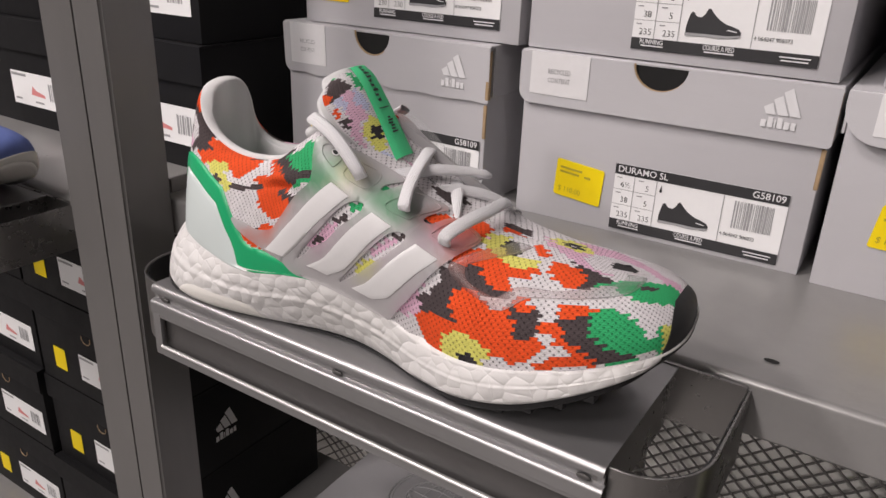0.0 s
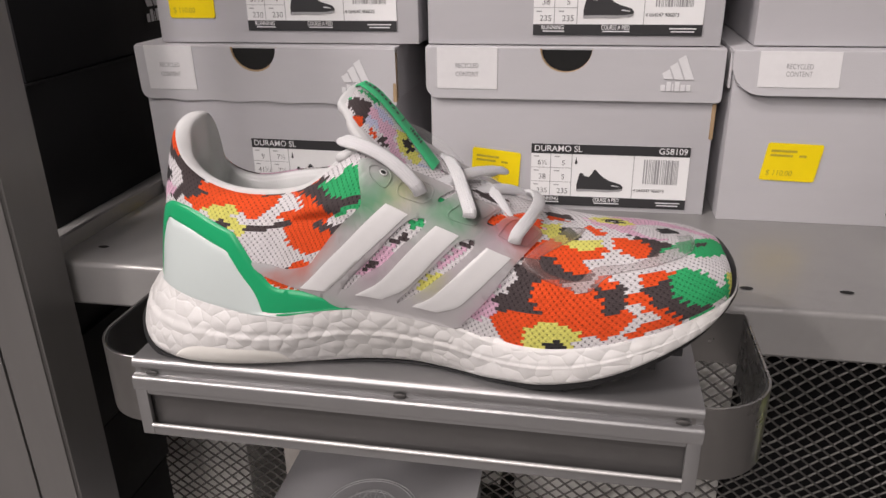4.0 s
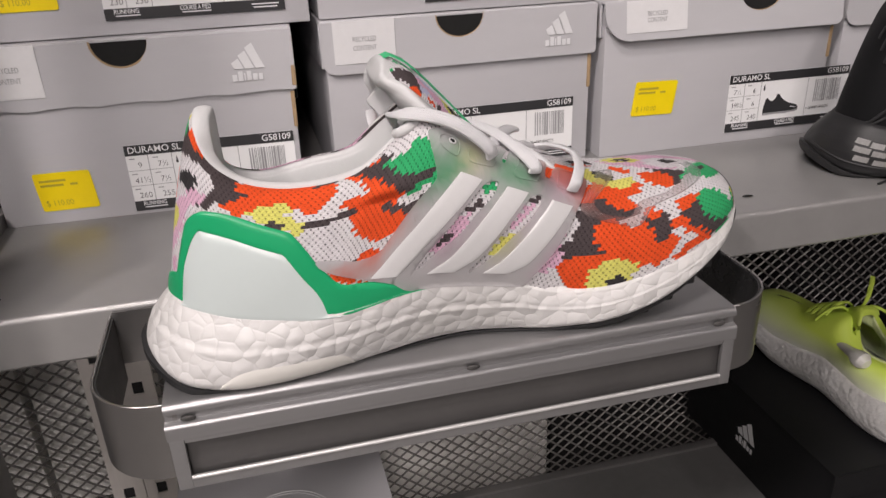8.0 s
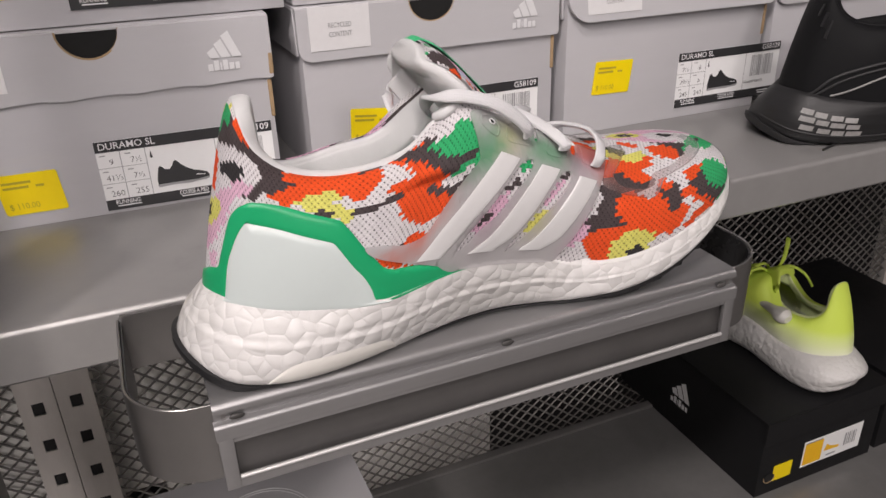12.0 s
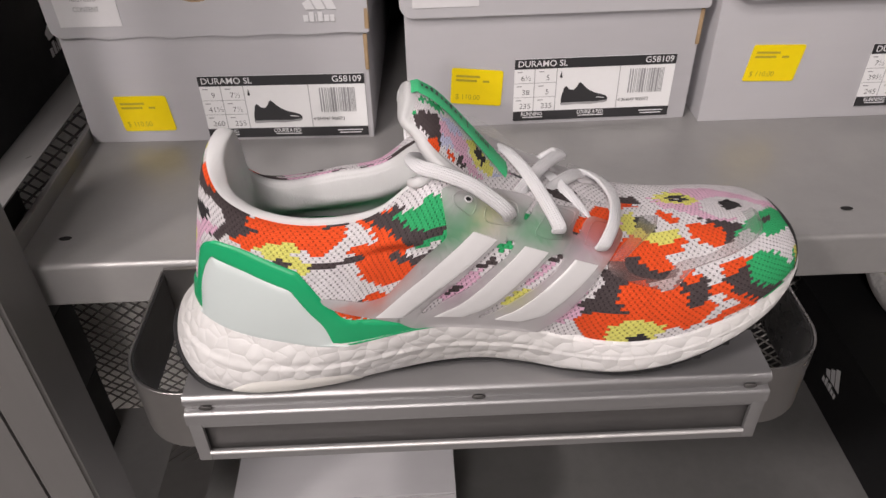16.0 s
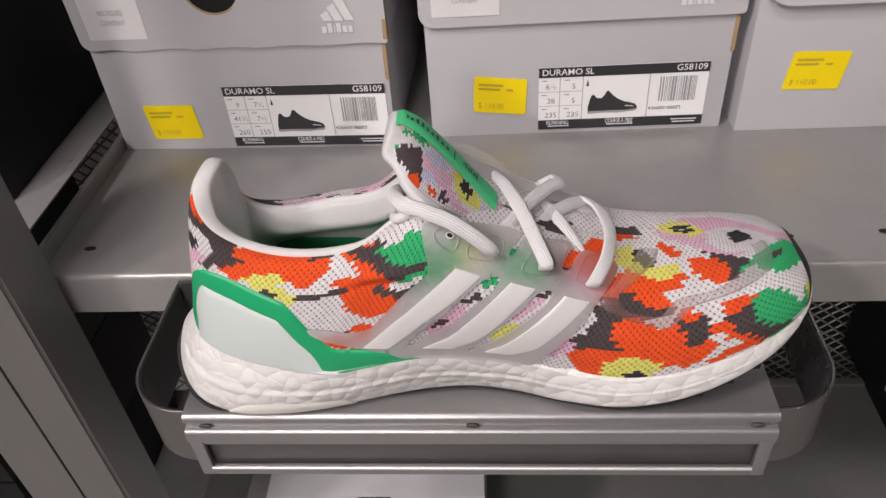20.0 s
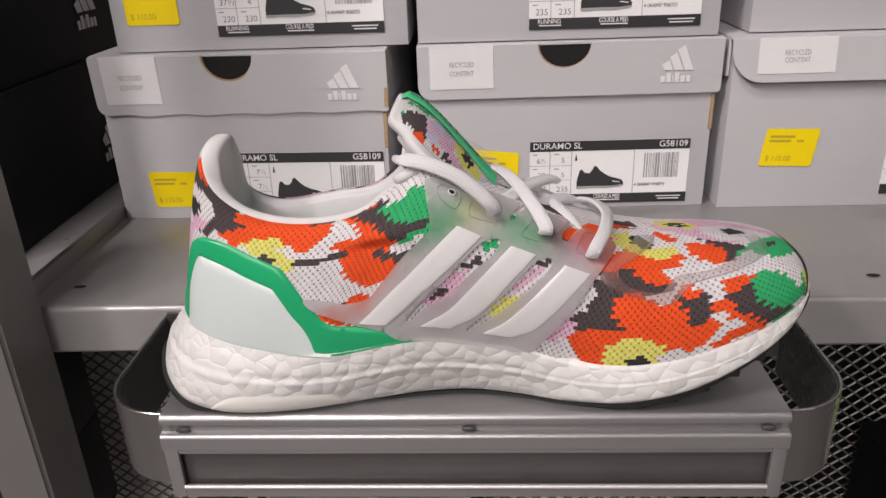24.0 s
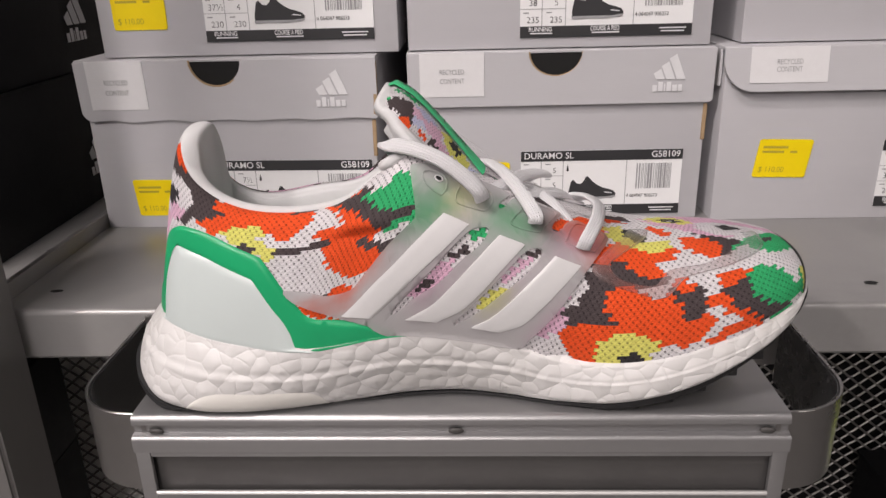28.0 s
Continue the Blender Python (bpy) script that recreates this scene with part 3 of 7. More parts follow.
# ---- the flowered running shoe ----
# Last of the shoe in millimetres: x from heel to toe, y from the near side to the far side, z up from the tray.
# Each row: foot of the upper (x, y, z), its upper edge (x, y, z), squareness, straightness, outward swell.
def shoe_rows():
    near = [
        (293.4, 10.5, 46.2, 264.5, 4, 62.2, 2.6, 0, 0), (294.8, -10.2, 44.3, 264, 3.5, 62.5, 2.6, 0, 0), (287.2, -25.6, 40.2, 260, 2, 63.6, 2.5, 0, 0),
        (265.9, -37.4, 32.8, 250, 0, 65.2, 2.3, 0, 1), (239.9, -43.2, 26, 236, -2, 66.4, 2.3, 0, 1), (215.1, -43, 20.7, 219, -5, 67.5, 2.4, 0, 3),
        (190, -38.6, 21, 202, -8, 72, 2.8, 0, 4), (170, -38.2, 28, 184, -9.5, 80, 3.4, 0, 5)]
    quarter = [
        (150, -38.8, 32, 166, -10.5, 89, 3.8, 0, 5.5), (132, -40, 34.8, 149, -16, 99, 3.6, 0, 5.5), (116, -41.8, 34.2, 134, -26, 106.5, 3.2, 0, 3.6),
        (100, -43.7, 31.7, 119, -30, 97, 3.0, 0.1, 1), (84, -45.2, 30.8, 103, -31.5, 86, 3.0, 0.15, 0.6), (66, -43.2, 31.7, 80, -31, 83, 3.0, 0.15, 2),
        (50, -40, 33.3, 60, -29, 86.5, 2.7, 0.3, 2), (37, -35.2, 36, 47, -28, 97, 2.4, 0.5, 1.5), (27, -25.6, 37.8, 43, -23.5, 109.5, 2.15, 0.7, 2.2)]
    heel = [
        (21.5, -11, 37.5, 43.5, -11, 113.5, 2.0, 0.8, 2.6), (27, 4, 37, 44, 1.5, 108, 2.15, 0.7, 2.2), (38, 20, 36, 48, 9, 86, 2.4, 0.5, 1.5),
        (55, 30, 35, 64, 12.5, 77, 2.7, 0.3, 3), (80, 32, 32, 88, 13.5, 80, 2.7, 0.3, 4), (105, 29, 33, 106, 12.5, 83.3, 2.8, 0.2, 6),
        (125, 27, 35, 120, 6, 96, 3.0, 0.1, 7), (142, 26, 36, 134, -1, 106.5, 3.2, 0, 8), (158, 26, 34, 149, -8, 99, 3.3, 0, 8)]
    far = [
        (178, 28, 30, 166, -9, 89, 3.2, 0, 7), (200, 31, 27, 184, -8, 80, 2.9, 0, 5), (222, 34, 25, 202, -6.5, 72, 2.5, 0, 3),
        (244.6, 36.6, 28, 222, -4, 67.2, 2.3, 0, 1), (267.8, 35.7, 34, 243, -0.5, 65.2, 2.3, 0, 0), (283, 30, 41.5, 256.5, 2, 63.4, 2.3, 0, 0), (289.6, 22, 45, 262, 3.5, 62.6, 2.3, 0, 0)]
    return near + quarter + heel + far


def closed_curve(rows, k):
    """Smooth closed interpolation of the rows, k steps a span; returns an array."""
    p = np.array(rows, float)
    a, b, c, d = np.roll(p, 1, 0), p, np.roll(p, -1, 0), np.roll(p, -2, 0)
    t = (np.arange(k) / k)[None, :, None]
    a, b, c, d = (q[:, None, :] for q in (a, b, c, d))
    out = 0.5 * (2 * b + (c - a) * t + (2 * a - 5 * b + 4 * c - d) * t ** 2 + (3 * b - a - 3 * c + d) * t ** 3)
    return out.reshape(-1, p.shape[1])


def shoe_upper(k=24, nv=72, lift=0.0, v_top=1.0):
    """Points of the upper, [around, up, xyz] in millimetres, with lift along the outward side."""
    r = closed_curve(shoe_rows(), k)
    phi = np.linspace(0, v_top, nv + 1) * math.pi / 2
    n = r[:, 6:7]
    s = np.sin(phi)[None, :] ** (2 / n)
    h = 1 - np.cos(phi)[None, :] ** (2 / n)
    w = np.clip(r[:, 7:8], 0, 1)
    h = h * (1 - w) + s * w
    toe = np.clip((r[:, 0:1] - 205) / 50, 0, 1)
    hx = h * toe + s * (1 - toe)
    x = r[:, 0:1] + (r[:, 3:4] - r[:, 0:1]) * hx
    y = r[:, 1:2] + (r[:, 4:5] - r[:, 1:2]) * h
    z = r[:, 2:3] + (r[:, 5:6] - r[:, 2:3]) * s
    tang = np.roll(r[:, :2], -1, 0) - np.roll(r[:, :2], 1, 0)
    tang /= np.linalg.norm(tang, axis=1)[:, None]
    out = np.stack([tang[:, 1], -tang[:, 0]], 1)
    out *= np.sign((out * (r[:, :2] - np.array([150, -4]))).sum(1))[:, None]
    side = np.where(np.abs(r[:, 1] + 4) > 12, 1, 1)
    swell = r[:, 8:9] * 2.6 * s * np.sqrt(np.clip(1 - s, 0, 1))
    x = x + out[:, 0:1] * swell
    y = y + out[:, 1:2] * swell
    p = np.stack([x, y, z], 2)
    if lift:
        p = p + grid_normals(p) * lift
    return p


def grid_normals(p):
    du = np.roll(p, -1, 0) - np.roll(p, 1, 0)
    dv = np.gradient(p, axis=1)
    nrm = np.cross(du, dv)
    nrm /= np.maximum(np.linalg.norm(nrm, axis=2), 1e-6)[:, :, None]
    c = np.array([150, -5, 30.0])
    if ((p - c) * nrm).sum() < 0:
        nrm = -nrm
    return nrm

# ---- end of shape ----
MM = 0.001
SHOE_AT = (-0.354, 0.279, TRAY_Z)
UK, UV = 16, 72
UP = shoe_upper(UK, UV)
UN = grid_normals(UP)
ROWS_UP = UP.shape[0]


def on_upper(a, v, lift=0.0):
    """A point of the upper at row a (0 to 33) and height v (0 to 1), raised by lift millimetres; in metres."""
    f = (a * UK) % ROWS_UP
    i, j = int(f), min(max(v, 0.0), 1.0) * UV
    jj = min(int(j), UV - 1)
    fu, fv = f - i, j - jj
    i2 = (i + 1) % ROWS_UP

    def mix(g):
        return (g[i, jj] * (1 - fu) + g[i2, jj] * fu) * (1 - fv) + (g[i, jj + 1] * (1 - fu) + g[i2, jj + 1] * fu) * fv
    p = mix(UP) + mix(UN) * lift
    if v < 0:
        flat_out = mix(UN) * np.array([1, 1, 0])
        p = p + (flat_out * 0.35 + np.array([0, 0, -1.0])) * (-v * 40)
    return Vector(p * MM)


def spread_v(v):
    """Heights near the foot rise steeply; this evens them out, and pack_v takes it back."""
    return math.copysign(abs(v) ** 0.58, v)


def pack_v(q):
    return math.copysign(abs(q) ** (1 / 0.58), q)


def along(pts, n):
    """n+1 even points of a smooth curve through 2D points."""
    fine = spline([(p[0], spread_v(p[1]) * 7, 0) for p in pts], 12)
    acc = [0.0]
    for p, q in zip(fine, fine[1:]):
        acc.append(acc[-1] + (q - p).length)
    out, k = [], 0
    for i in range(n + 1):
        d = acc[-1] * i / n
        while k < len(acc) - 2 and acc[k + 1] < d:
            k += 1
        f = (d - acc[k]) / max(acc[k + 1] - acc[k], 1e-9)
        p = fine[k].lerp(fine[k + 1], f)
        out.append((p.x, pack_v(p.y / 7)))
    return out


def skin(one, two, n, m, lift, thick, crown=0.0):
    """A moulded plate on the upper between two edge curves in (row, height), with rounded edges and thickness."""
    bm = bmesh.new()
    ca, cb = along(one, n), along(two, n)
    rows = []
    for (a0, v0), (a1, v1) in zip(ca, cb):
        d = ((a1 - a0 + 16.5) % 33) - 16.5
        line = []
        for k in range(m + 1):
            t = k / m
            edge = min(t, 1 - t)
            up = lift + crown * math.sin(math.pi * t) + thick * (min(edge * 5, 1.0) ** 0.5)
            line.append(on_upper(a0 + d * t, pack_v(spread_v(v0) + (spread_v(v1) - spread_v(v0)) * t), up))
        rows.append(line)
    grid = [[bm.verts.new(p) for p in line] for line in rows]
    for r, s in zip(grid, grid[1:]):
        for k in range(m):
            bm.faces.new((r[k], r[k + 1], s[k + 1], s[k]))
    # ends dip to the upper
    bmesh.ops.recalc_face_normals(bm, faces=bm.faces)
    mid = grid[n // 2][m // 2]
    if mid.normal.dot(Vector((0, 0, 0)) + (mid.co - Vector((0.15, -0.005, 0.04)))) < 0:
        bmesh.ops.reverse_faces(bm, faces=bm.faces)
    edges = [e for e in bm.edges if e.is_boundary]
    got = bmesh.ops.extrude_edge_only(bm, edges=edges)
    for v in [g for g in got["geom"] if isinstance(g, bmesh.types.BMVert)]:
        side = (v.co - Vector((0.15, -0.005, v.co.z)))
        v.co -= side.normalized() * 0.0016
    return bm


# colours of the knit
DYES = {"white": (0.73, 0.70, 0.715), "red": (0.82, 0.088, 0.016), "dark": (0.072, 0.056, 0.058), "ink": (0.035, 0.032, 0.034), "green": (0.035, 0.42, 0.15), "yellow": (0.74, 0.71, 0.17), "pink": (0.74, 0.46, 0.60), "lilac": (0.56, 0.58, 0.76)}
SIDE_DYE, REAR_DYE, TONGUE_DYE = [], [], []


def dye(where, color, *outline):
    where.append((color, outline))


dye(SIDE_DYE, "green", (133, 30.7), (140, 46.8), (146, 48.7), (156, 40.4), (146, 39), (139, 31.8))
dye(SIDE_DYE, "green", (158, 38.4), (168, 45.2), (181, 39), (182, 30.3), (173, 31.9), (163, 34.6))
dye(SIDE_DYE, "pink", (186, 30.7), (190, 36.4), (206, 47.1), (211, 40.7), (203, 27.4), (194, 27.6))
dye(SIDE_DYE, "yellow", (146, 43.6), (153, 49.2), (159, 45.8), (153, 40.7))
dye(SIDE_DYE, "dark", (177, 39.5), (187, 43.2), (192, 37.1), (186, 30.7), (180, 33.9))
dye(SIDE_DYE, "red", (190, 40.9), (201, 48.7), (210, 45.9), (208, 36.7), (196, 32.7))
dye(SIDE_DYE, "pink", (227, 53.2), (234, 55.3), (244, 58.3), (259, 57.8), (274, 53.9), (285, 48.6), (282, 47.5), (271, 51.9), (260, 53.4), (251, 50.6), (250, 45.6), (256, 41.8), (267, 41.4), (258, 40.6), (246, 42.9), (239, 45.4), (232, 48.2))
dye(SIDE_DYE, "yellow", (230, 54.8), (237, 56.3), (247, 54.6), (251, 50.6), (245, 48.3), (237, 49.7), (231, 51.5))
dye(SIDE_DYE, "ink", (236, 53.9), (242, 54.8), (247, 51.4), (242, 50), (237, 51.3))
dye(SIDE_DYE, "white", (239, 53.2), (242, 53.9), (242, 51.7), (240, 51.5))
dye(SIDE_DYE, "white", (251, 50.6), (260, 53.4), (272, 50.7), (275, 45.6), (269, 41.9), (258, 42.2), (250, 45.6))
dye(SIDE_DYE, "ink", (260, 49.6), (265, 52), (271, 49.3), (270, 47.2), (262, 45.9))
dye(SIDE_DYE, "dark", (209, 54.3), (220, 54.3), (223, 50.6), (210, 50.9))
dye(SIDE_DYE, "red", (210, 50.9), (216, 51.1), (223, 48.9), (221, 47.4), (211, 47.6))
dye(SIDE_DYE, "pink", (185, 3.3), (188, 7.5), (193, 11.1), (195, 13), (192, 7.9))
dye(SIDE_DYE, "pink", (279.9, 51), (285.8, 50.3), (290.9, 46.3), (293.1, 44), (289.9, 43.4), (285.2, 44.8))
dye(SIDE_DYE, "dark", (199.6, 21.1), (210.3, 15.5), (208.2, 10.7), (207, 6.6), (211.1, 1.7), (200.5, 2.7), (193.3, 1.9), (191.3, 5.5), (195.7, 9.4), (199.6, 13.5), (200.3, 16.7), (197.3, 19.9))
dye(SIDE_DYE, "dark", (202.1, 24), (209.2, 25.3), (216.3, 27), (217.1, 23), (220.9, 19), (228.8, 19), (233.7, 20.1), (231, 16.8), (225.2, 14.4), (217.2, 15.4), (210.3, 15.5), (204.7, 17.8))
dye(SIDE_DYE, "red", (207.5, 32.1), (215.9, 35.4), (219.1, 33.3), (222.4, 30.8), (230.7, 31.1), (238.1, 33.1), (238, 30.3), (234.6, 27.1), (228.6, 25.8), (223.2, 24.3), (233.8, 21.4), (228.8, 19), (224.2, 18), (220.3, 20.1), (217.7, 22.5), (216.8, 25.3), (214.6, 26.7), (210.9, 25.3), (207.3, 24.1), (200.4, 26.2), (197.1, 29.4))
dye(SIDE_DYE, "yellow", (210.2, 43.5), (216.9, 45.2), (217.5, 40.2), (220.3, 36.4), (226.8, 35.9), (232, 37.3), (236.5, 36.5), (236.2, 32.6), (230.7, 31.1), (223.5, 30.9), (219.1, 33.3), (214, 35.1), (210.3, 38.6))
dye(SIDE_DYE, "ink", (217.5, 42.5), (221.5, 43.6), (227.4, 38.2), (224.5, 35.8), (218.6, 37.2))
dye(SIDE_DYE, "red", (227.4, 46.8), (232, 45.8), (237.9, 41.4), (237.2, 39.5), (231.7, 41))
dye(SIDE_DYE, "red", (241.5, 39), (251.8, 39.7), (257.9, 35.5), (256.2, 29.1), (252.4, 28.4), (248, 29.6), (242.8, 33))
dye(SIDE_DYE, "dark", (246.8, 42.4), (254.7, 40.8), (260.4, 39.5), (266.4, 39.1), (262.4, 34.8), (260.1, 30.6), (256.5, 30.5), (257.2, 35.4), (252.9, 39.2))
dye(SIDE_DYE, "green", (260.7, 32.9), (263.5, 36.4), (273.2, 42.8), (284.8, 47.9), (289.6, 45.5), (291.3, 40.4), (289.6, 37.5), (279.5, 33.6), (272.1, 33.9), (266.9, 37.1))
dye(SIDE_DYE, "dark", (275.6, 41.1), (282.7, 43.9), (281.5, 40.9), (277.3, 39.3))
dye(SIDE_DYE, "red", (209.2, 13.7), (213.8, 15.4), (220.5, 12.7), (228.4, 11), (233, 11.9), (238.6, 8.9), (238.7, 5.2), (239.9, 3.1), (249.2, 5.8), (250.1, 1.3), (246.2, -1.9), (244.8, -3.9), (239.6, -5.8), (230.2, -5.6), (227.7, -3.6), (221.9, -2.2), (219.5, -1.7), (210.5, 2.4), (207, 6.6), (207.4, 10.2))
dye(SIDE_DYE, "dark", (232.7, 15.6), (237.7, 13.8), (245.3, 16.3), (245.6, 12.8), (246.8, 9.6), (248.8, 7.5), (239.8, 2.8), (238.1, 6.3), (237.6, 9.5), (233.5, 11.2))
dye(SIDE_DYE, "red", (233.7, 19.9), (239.4, 19.1), (244, 15.7), (238.8, 13.3), (235.4, 14.3))
dye(SIDE_DYE, "red", (191, -0.1), (193.8, 1.9), (200.5, 2.6), (211.1, 2), (216.2, -0.9), (210.9, -1.9), (206.5, -4.3), (203.5, -7.8), (203.4, -10.9), (196.3, -9.6), (192.8, -6.3), (190.5, -1.1))
dye(SIDE_DYE, "yellow", (203.5, -10.9), (203.5, -7.8), (206.5, -4.3), (210.2, -2), (217, -2.5), (223, -1.8), (227.2, -3.7), (229, -5.7), (227.2, -8.4), (226.2, -10.7), (217.4, -11.5))
dye(SIDE_DYE, "ink", (211.3, -11.5), (214.8, -9.2), (217.9, -7.7), (223.1, -8.5), (223.7, -10.9), (218.3, -11.5))
dye(SIDE_DYE, "red", (251.5, 20.2), (256, 22.8), (263.5, 24.2), (263.5, 20.5), (257, 16.3), (253, 16.3))
dye(SIDE_DYE, "red", (250.8, 13.5), (253.8, 14.6), (258.6, 8.2), (269.5, 7), (271.2, 5.2), (268.3, 3.1), (262, 1), (257.1, -1.1), (247.8, -5.6), (248.8, -2.9), (250.8, -0.8), (255.6, 1.4), (258.9, 3), (263.4, 3.6), (262.5, 4.6), (256.1, 6.4), (252.5, 9.6))
dye(SIDE_DYE, "dark", (254.1, 15.1), (263.5, 20.5), (264.7, 16.1), (269, 12.4), (276.4, 12.4), (284.1, 13.3), (282.8, 11), (277, 8.8), (274.2, 5.4), (270.4, 6.2), (259.6, 8.8))
dye(SIDE_DYE, "green", (263.5, 21.8), (268.7, 25.6), (275.1, 27.3), (281.2, 25.2), (285.9, 21.7), (288.7, 18.9), (286.4, 15.7), (282.5, 13.1), (275.2, 11.8), (268.9, 13.4), (264.7, 16.5))
dye(SIDE_DYE, "green", (284.4, 12.8), (288.9, 16.3), (286.6, 13.9), (277, 7.3), (272.8, 4.9), (277, 8.8))
dye(SIDE_DYE, "yellow", (290, 28.5), (294, 30.1), (294, 24.9), (290, 23.4))
dye(SIDE_DYE, "yellow", (289.1, 27.8), (292.3, 30.5), (293.6, 24.9), (292.2, 20.2), (291.1, 18.3), (290.3, 23.9))
dye(SIDE_DYE, "green", (287.6, 24.8), (289.4, 28.1), (290.6, 22.8), (290.7, 17.9), (289.4, 16))
dye(SIDE_DYE, "dark", (178, 58.1), (187, 60.8), (192, 55.1), (188, 49.2), (180, 52.1))
dye(SIDE_DYE, "red", (187, 41.3), (191, 42.8), (193, 36.3), (187, 36.6))
dye(SIDE_DYE, "red", (101, 12.5), (110, 15), (112, 12.5), (105, 9.4), (101, 10.5))
dye(SIDE_DYE, "red", (84, 11.4), (95, 10.3), (100, 4.8), (109, 3.2), (92, 4.6))
dye(SIDE_DYE, "pink", (130, 12.5), (146, 23), (152, 25.5), (146, 17.7), (136, 9.3))
dye(SIDE_DYE, "dark", (134, 15.1), (142, 17), (138, 13.6), (134, 12.4))
dye(SIDE_DYE, "dark", (146, 22.9), (156, 29), (153, 23.6))
dye(SIDE_DYE, "green", (155, 31.6), (162, 34.9), (161, 30), (156, 29))
dye(SIDE_DYE, "pink", (166, 17.4), (181, 27.8), (178, 22), (168, 15.6))
dye(SIDE_DYE, "dark", (176, 25.8), (183, 28.7), (181, 24.8), (177, 23.9))
dye(SIDE_DYE, "yellow", (157, 8.5), (163, 13.3), (171, 14.6), (167, 9.7), (160, 6.5))
dye(SIDE_DYE, "pink", (173, -1.8), (181, 1.1), (189, 7), (192, 2.4), (186, -1.5))
dye(SIDE_DYE, "yellow", (144, 44.2), (152, 47.4), (156, 43.4), (148, 40.7))
dye(REAR_DYE, "yellow", (17.56, 84.7), (17.52, 93.9), (16.63, 83.2), (17.46, 73.3), (17.52, 69.7), (17.54, 76.6))
dye(REAR_DYE, "green", (17.52, 69.7), (17.52, 73.7), (16.5, 83.2), (16.79, 70.9), (17.24, 59.7), (17.25, 55.5), (17.44, 61))
dye(REAR_DYE, "dark", (16.96, 73.6), (16.17, 86.1), (15.8, 83), (15.08, 94.3), (14.5, 99.7), (14.17, 99.6), (14.17, 79.2), (14.43, 77.8), (14.87, 74.8), (15.25, 73.5), (15.88, 64), (16.87, 56.9), (17.33, 56.9), (17, 65.3))
dye(REAR_DYE, "red", (16.09, 90), (15.83, 99.6), (15, 99.6), (15.08, 90.1), (15.41, 80.4), (15.76, 77.5), (16.05, 79.2))
dye(REAR_DYE, "red", (17.36, 51.4), (16.79, 54.2), (16.64, 43.1), (16.71, 37.5), (17.03, 37.5))
dye(REAR_DYE, "ink", (16.54, 48.7), (15.83, 56), (15.34, 60.1), (15.26, 56.8), (15.66, 47.3), (16.01, 45.9), (16.42, 45.8))
dye(REAR_DYE, "dark", (14.83, 72.3), (14.5, 90.4), (14.17, 94.1), (14.3, 76.2), (14.5, 63.6), (14.71, 52.8), (14.83, 47.2), (15.3, 43.1), (15.01, 51.3), (14.71, 65.3))
dye(REAR_DYE, "dark", (14.17, 81.7), (13.83, 79.2), (13.86, 66.4), (14.42, 56.8), (14.63, 51.1), (14.5, 62.3))
dye(REAR_DYE, "pink", (15.74, 44.3), (14.95, 55.3), (15.07, 47.6), (15.47, 41.4), (15.71, 37.5), (16, 26.2), (16.47, 17.8), (17.15, 11.1), (17.15, 18.4), (16.58, 26.2), (16.37, 32.3), (16.58, 34.8))
dye(REAR_DYE, "yellow", (17.21, 30.6), (16.58, 34.8), (16.21, 32), (16.46, 25.1), (17.16, 20.8), (17.17, 26.3))
dye(REAR_DYE, "ink", (17.19, 29.4), (16.78, 31.9), (16.75, 26.4), (17.16, 23.6))
dye(REAR_DYE, "pink", (16.62, 13.9), (16.28, 13.9), (16.37, 8.3), (16.71, 9.4))
dye(REAR_DYE, "ink", (17.15, 19.7), (17.08, 19.2), (17.15, 14.2))
dye(REAR_DYE, "red", (14.21, 88.5), (13.92, 95.8), (13.46, 99.7), (13.05, 99.7), (12.7, 94.5), (12.21, 94), (12.21, 81.8), (12.3, 68), (12.5, 60.9), (12.71, 53.9), (12.92, 58.3), (13.03, 66.7), (13.33, 72), (13.51, 75.3), (13.88, 76.5), (14.12, 76.3))
dye(REAR_DYE, "dark", (12.7, 92.9), (12.53, 98.8), (12.21, 94), (12.28, 87.6), (12.58, 87.7))
dye(REAR_DYE, "red", (14.67, 51.4), (14.42, 57), (14.04, 64.1), (13.83, 69.5), (13.67, 66.2), (13.64, 61.4), (13.94, 55.7), (14.05, 51.4), (14.37, 51.3))
dye(REAR_DYE, "yellow", (13.96, 54.3), (13.71, 59.8), (13.42, 62.3), (13.12, 55.6), (13, 50), (12.93, 41.6), (12.87, 36.1), (13.02, 37.7), (13.2, 44.8), (13.46, 47.6), (13.71, 50))
dye(REAR_DYE, "yellow", (13.39, 68.2), (13.21, 69.6), (13.02, 63.7), (12.96, 58.5), (13.12, 60.1), (13.26, 65.1))
dye(REAR_DYE, "dark", (13.61, 47.5), (13.41, 49.8), (13.21, 47.2), (13.13, 43.4), (13.39, 43.2))
dye(REAR_DYE, "dark", (12.88, 44.4), (12.75, 47.1), (12.51, 46.3), (12.28, 48.4), (12.21, 52.9), (12.24, 44.4), (12.46, 43), (12.68, 41.7), (12.83, 40.6))
dye(REAR_DYE, "lilac", (12.62, 52.8), (12.38, 51.8), (12.25, 60.8), (12.17, 56), (12.23, 49.9), (12.46, 47.2))
dye(REAR_DYE, "red", (11.99, 99.7), (11.79, 90.7), (11.41, 60.7), (10.92, 43.1), (10.57, 34.8), (10.67, 33.8), (11.12, 37.7), (11.58, 44.4), (11.88, 49.7), (12.18, 52.7), (12.21, 61.1), (11.91, 58.8), (11.46, 50), (11.38, 52.6), (11.75, 69.2))
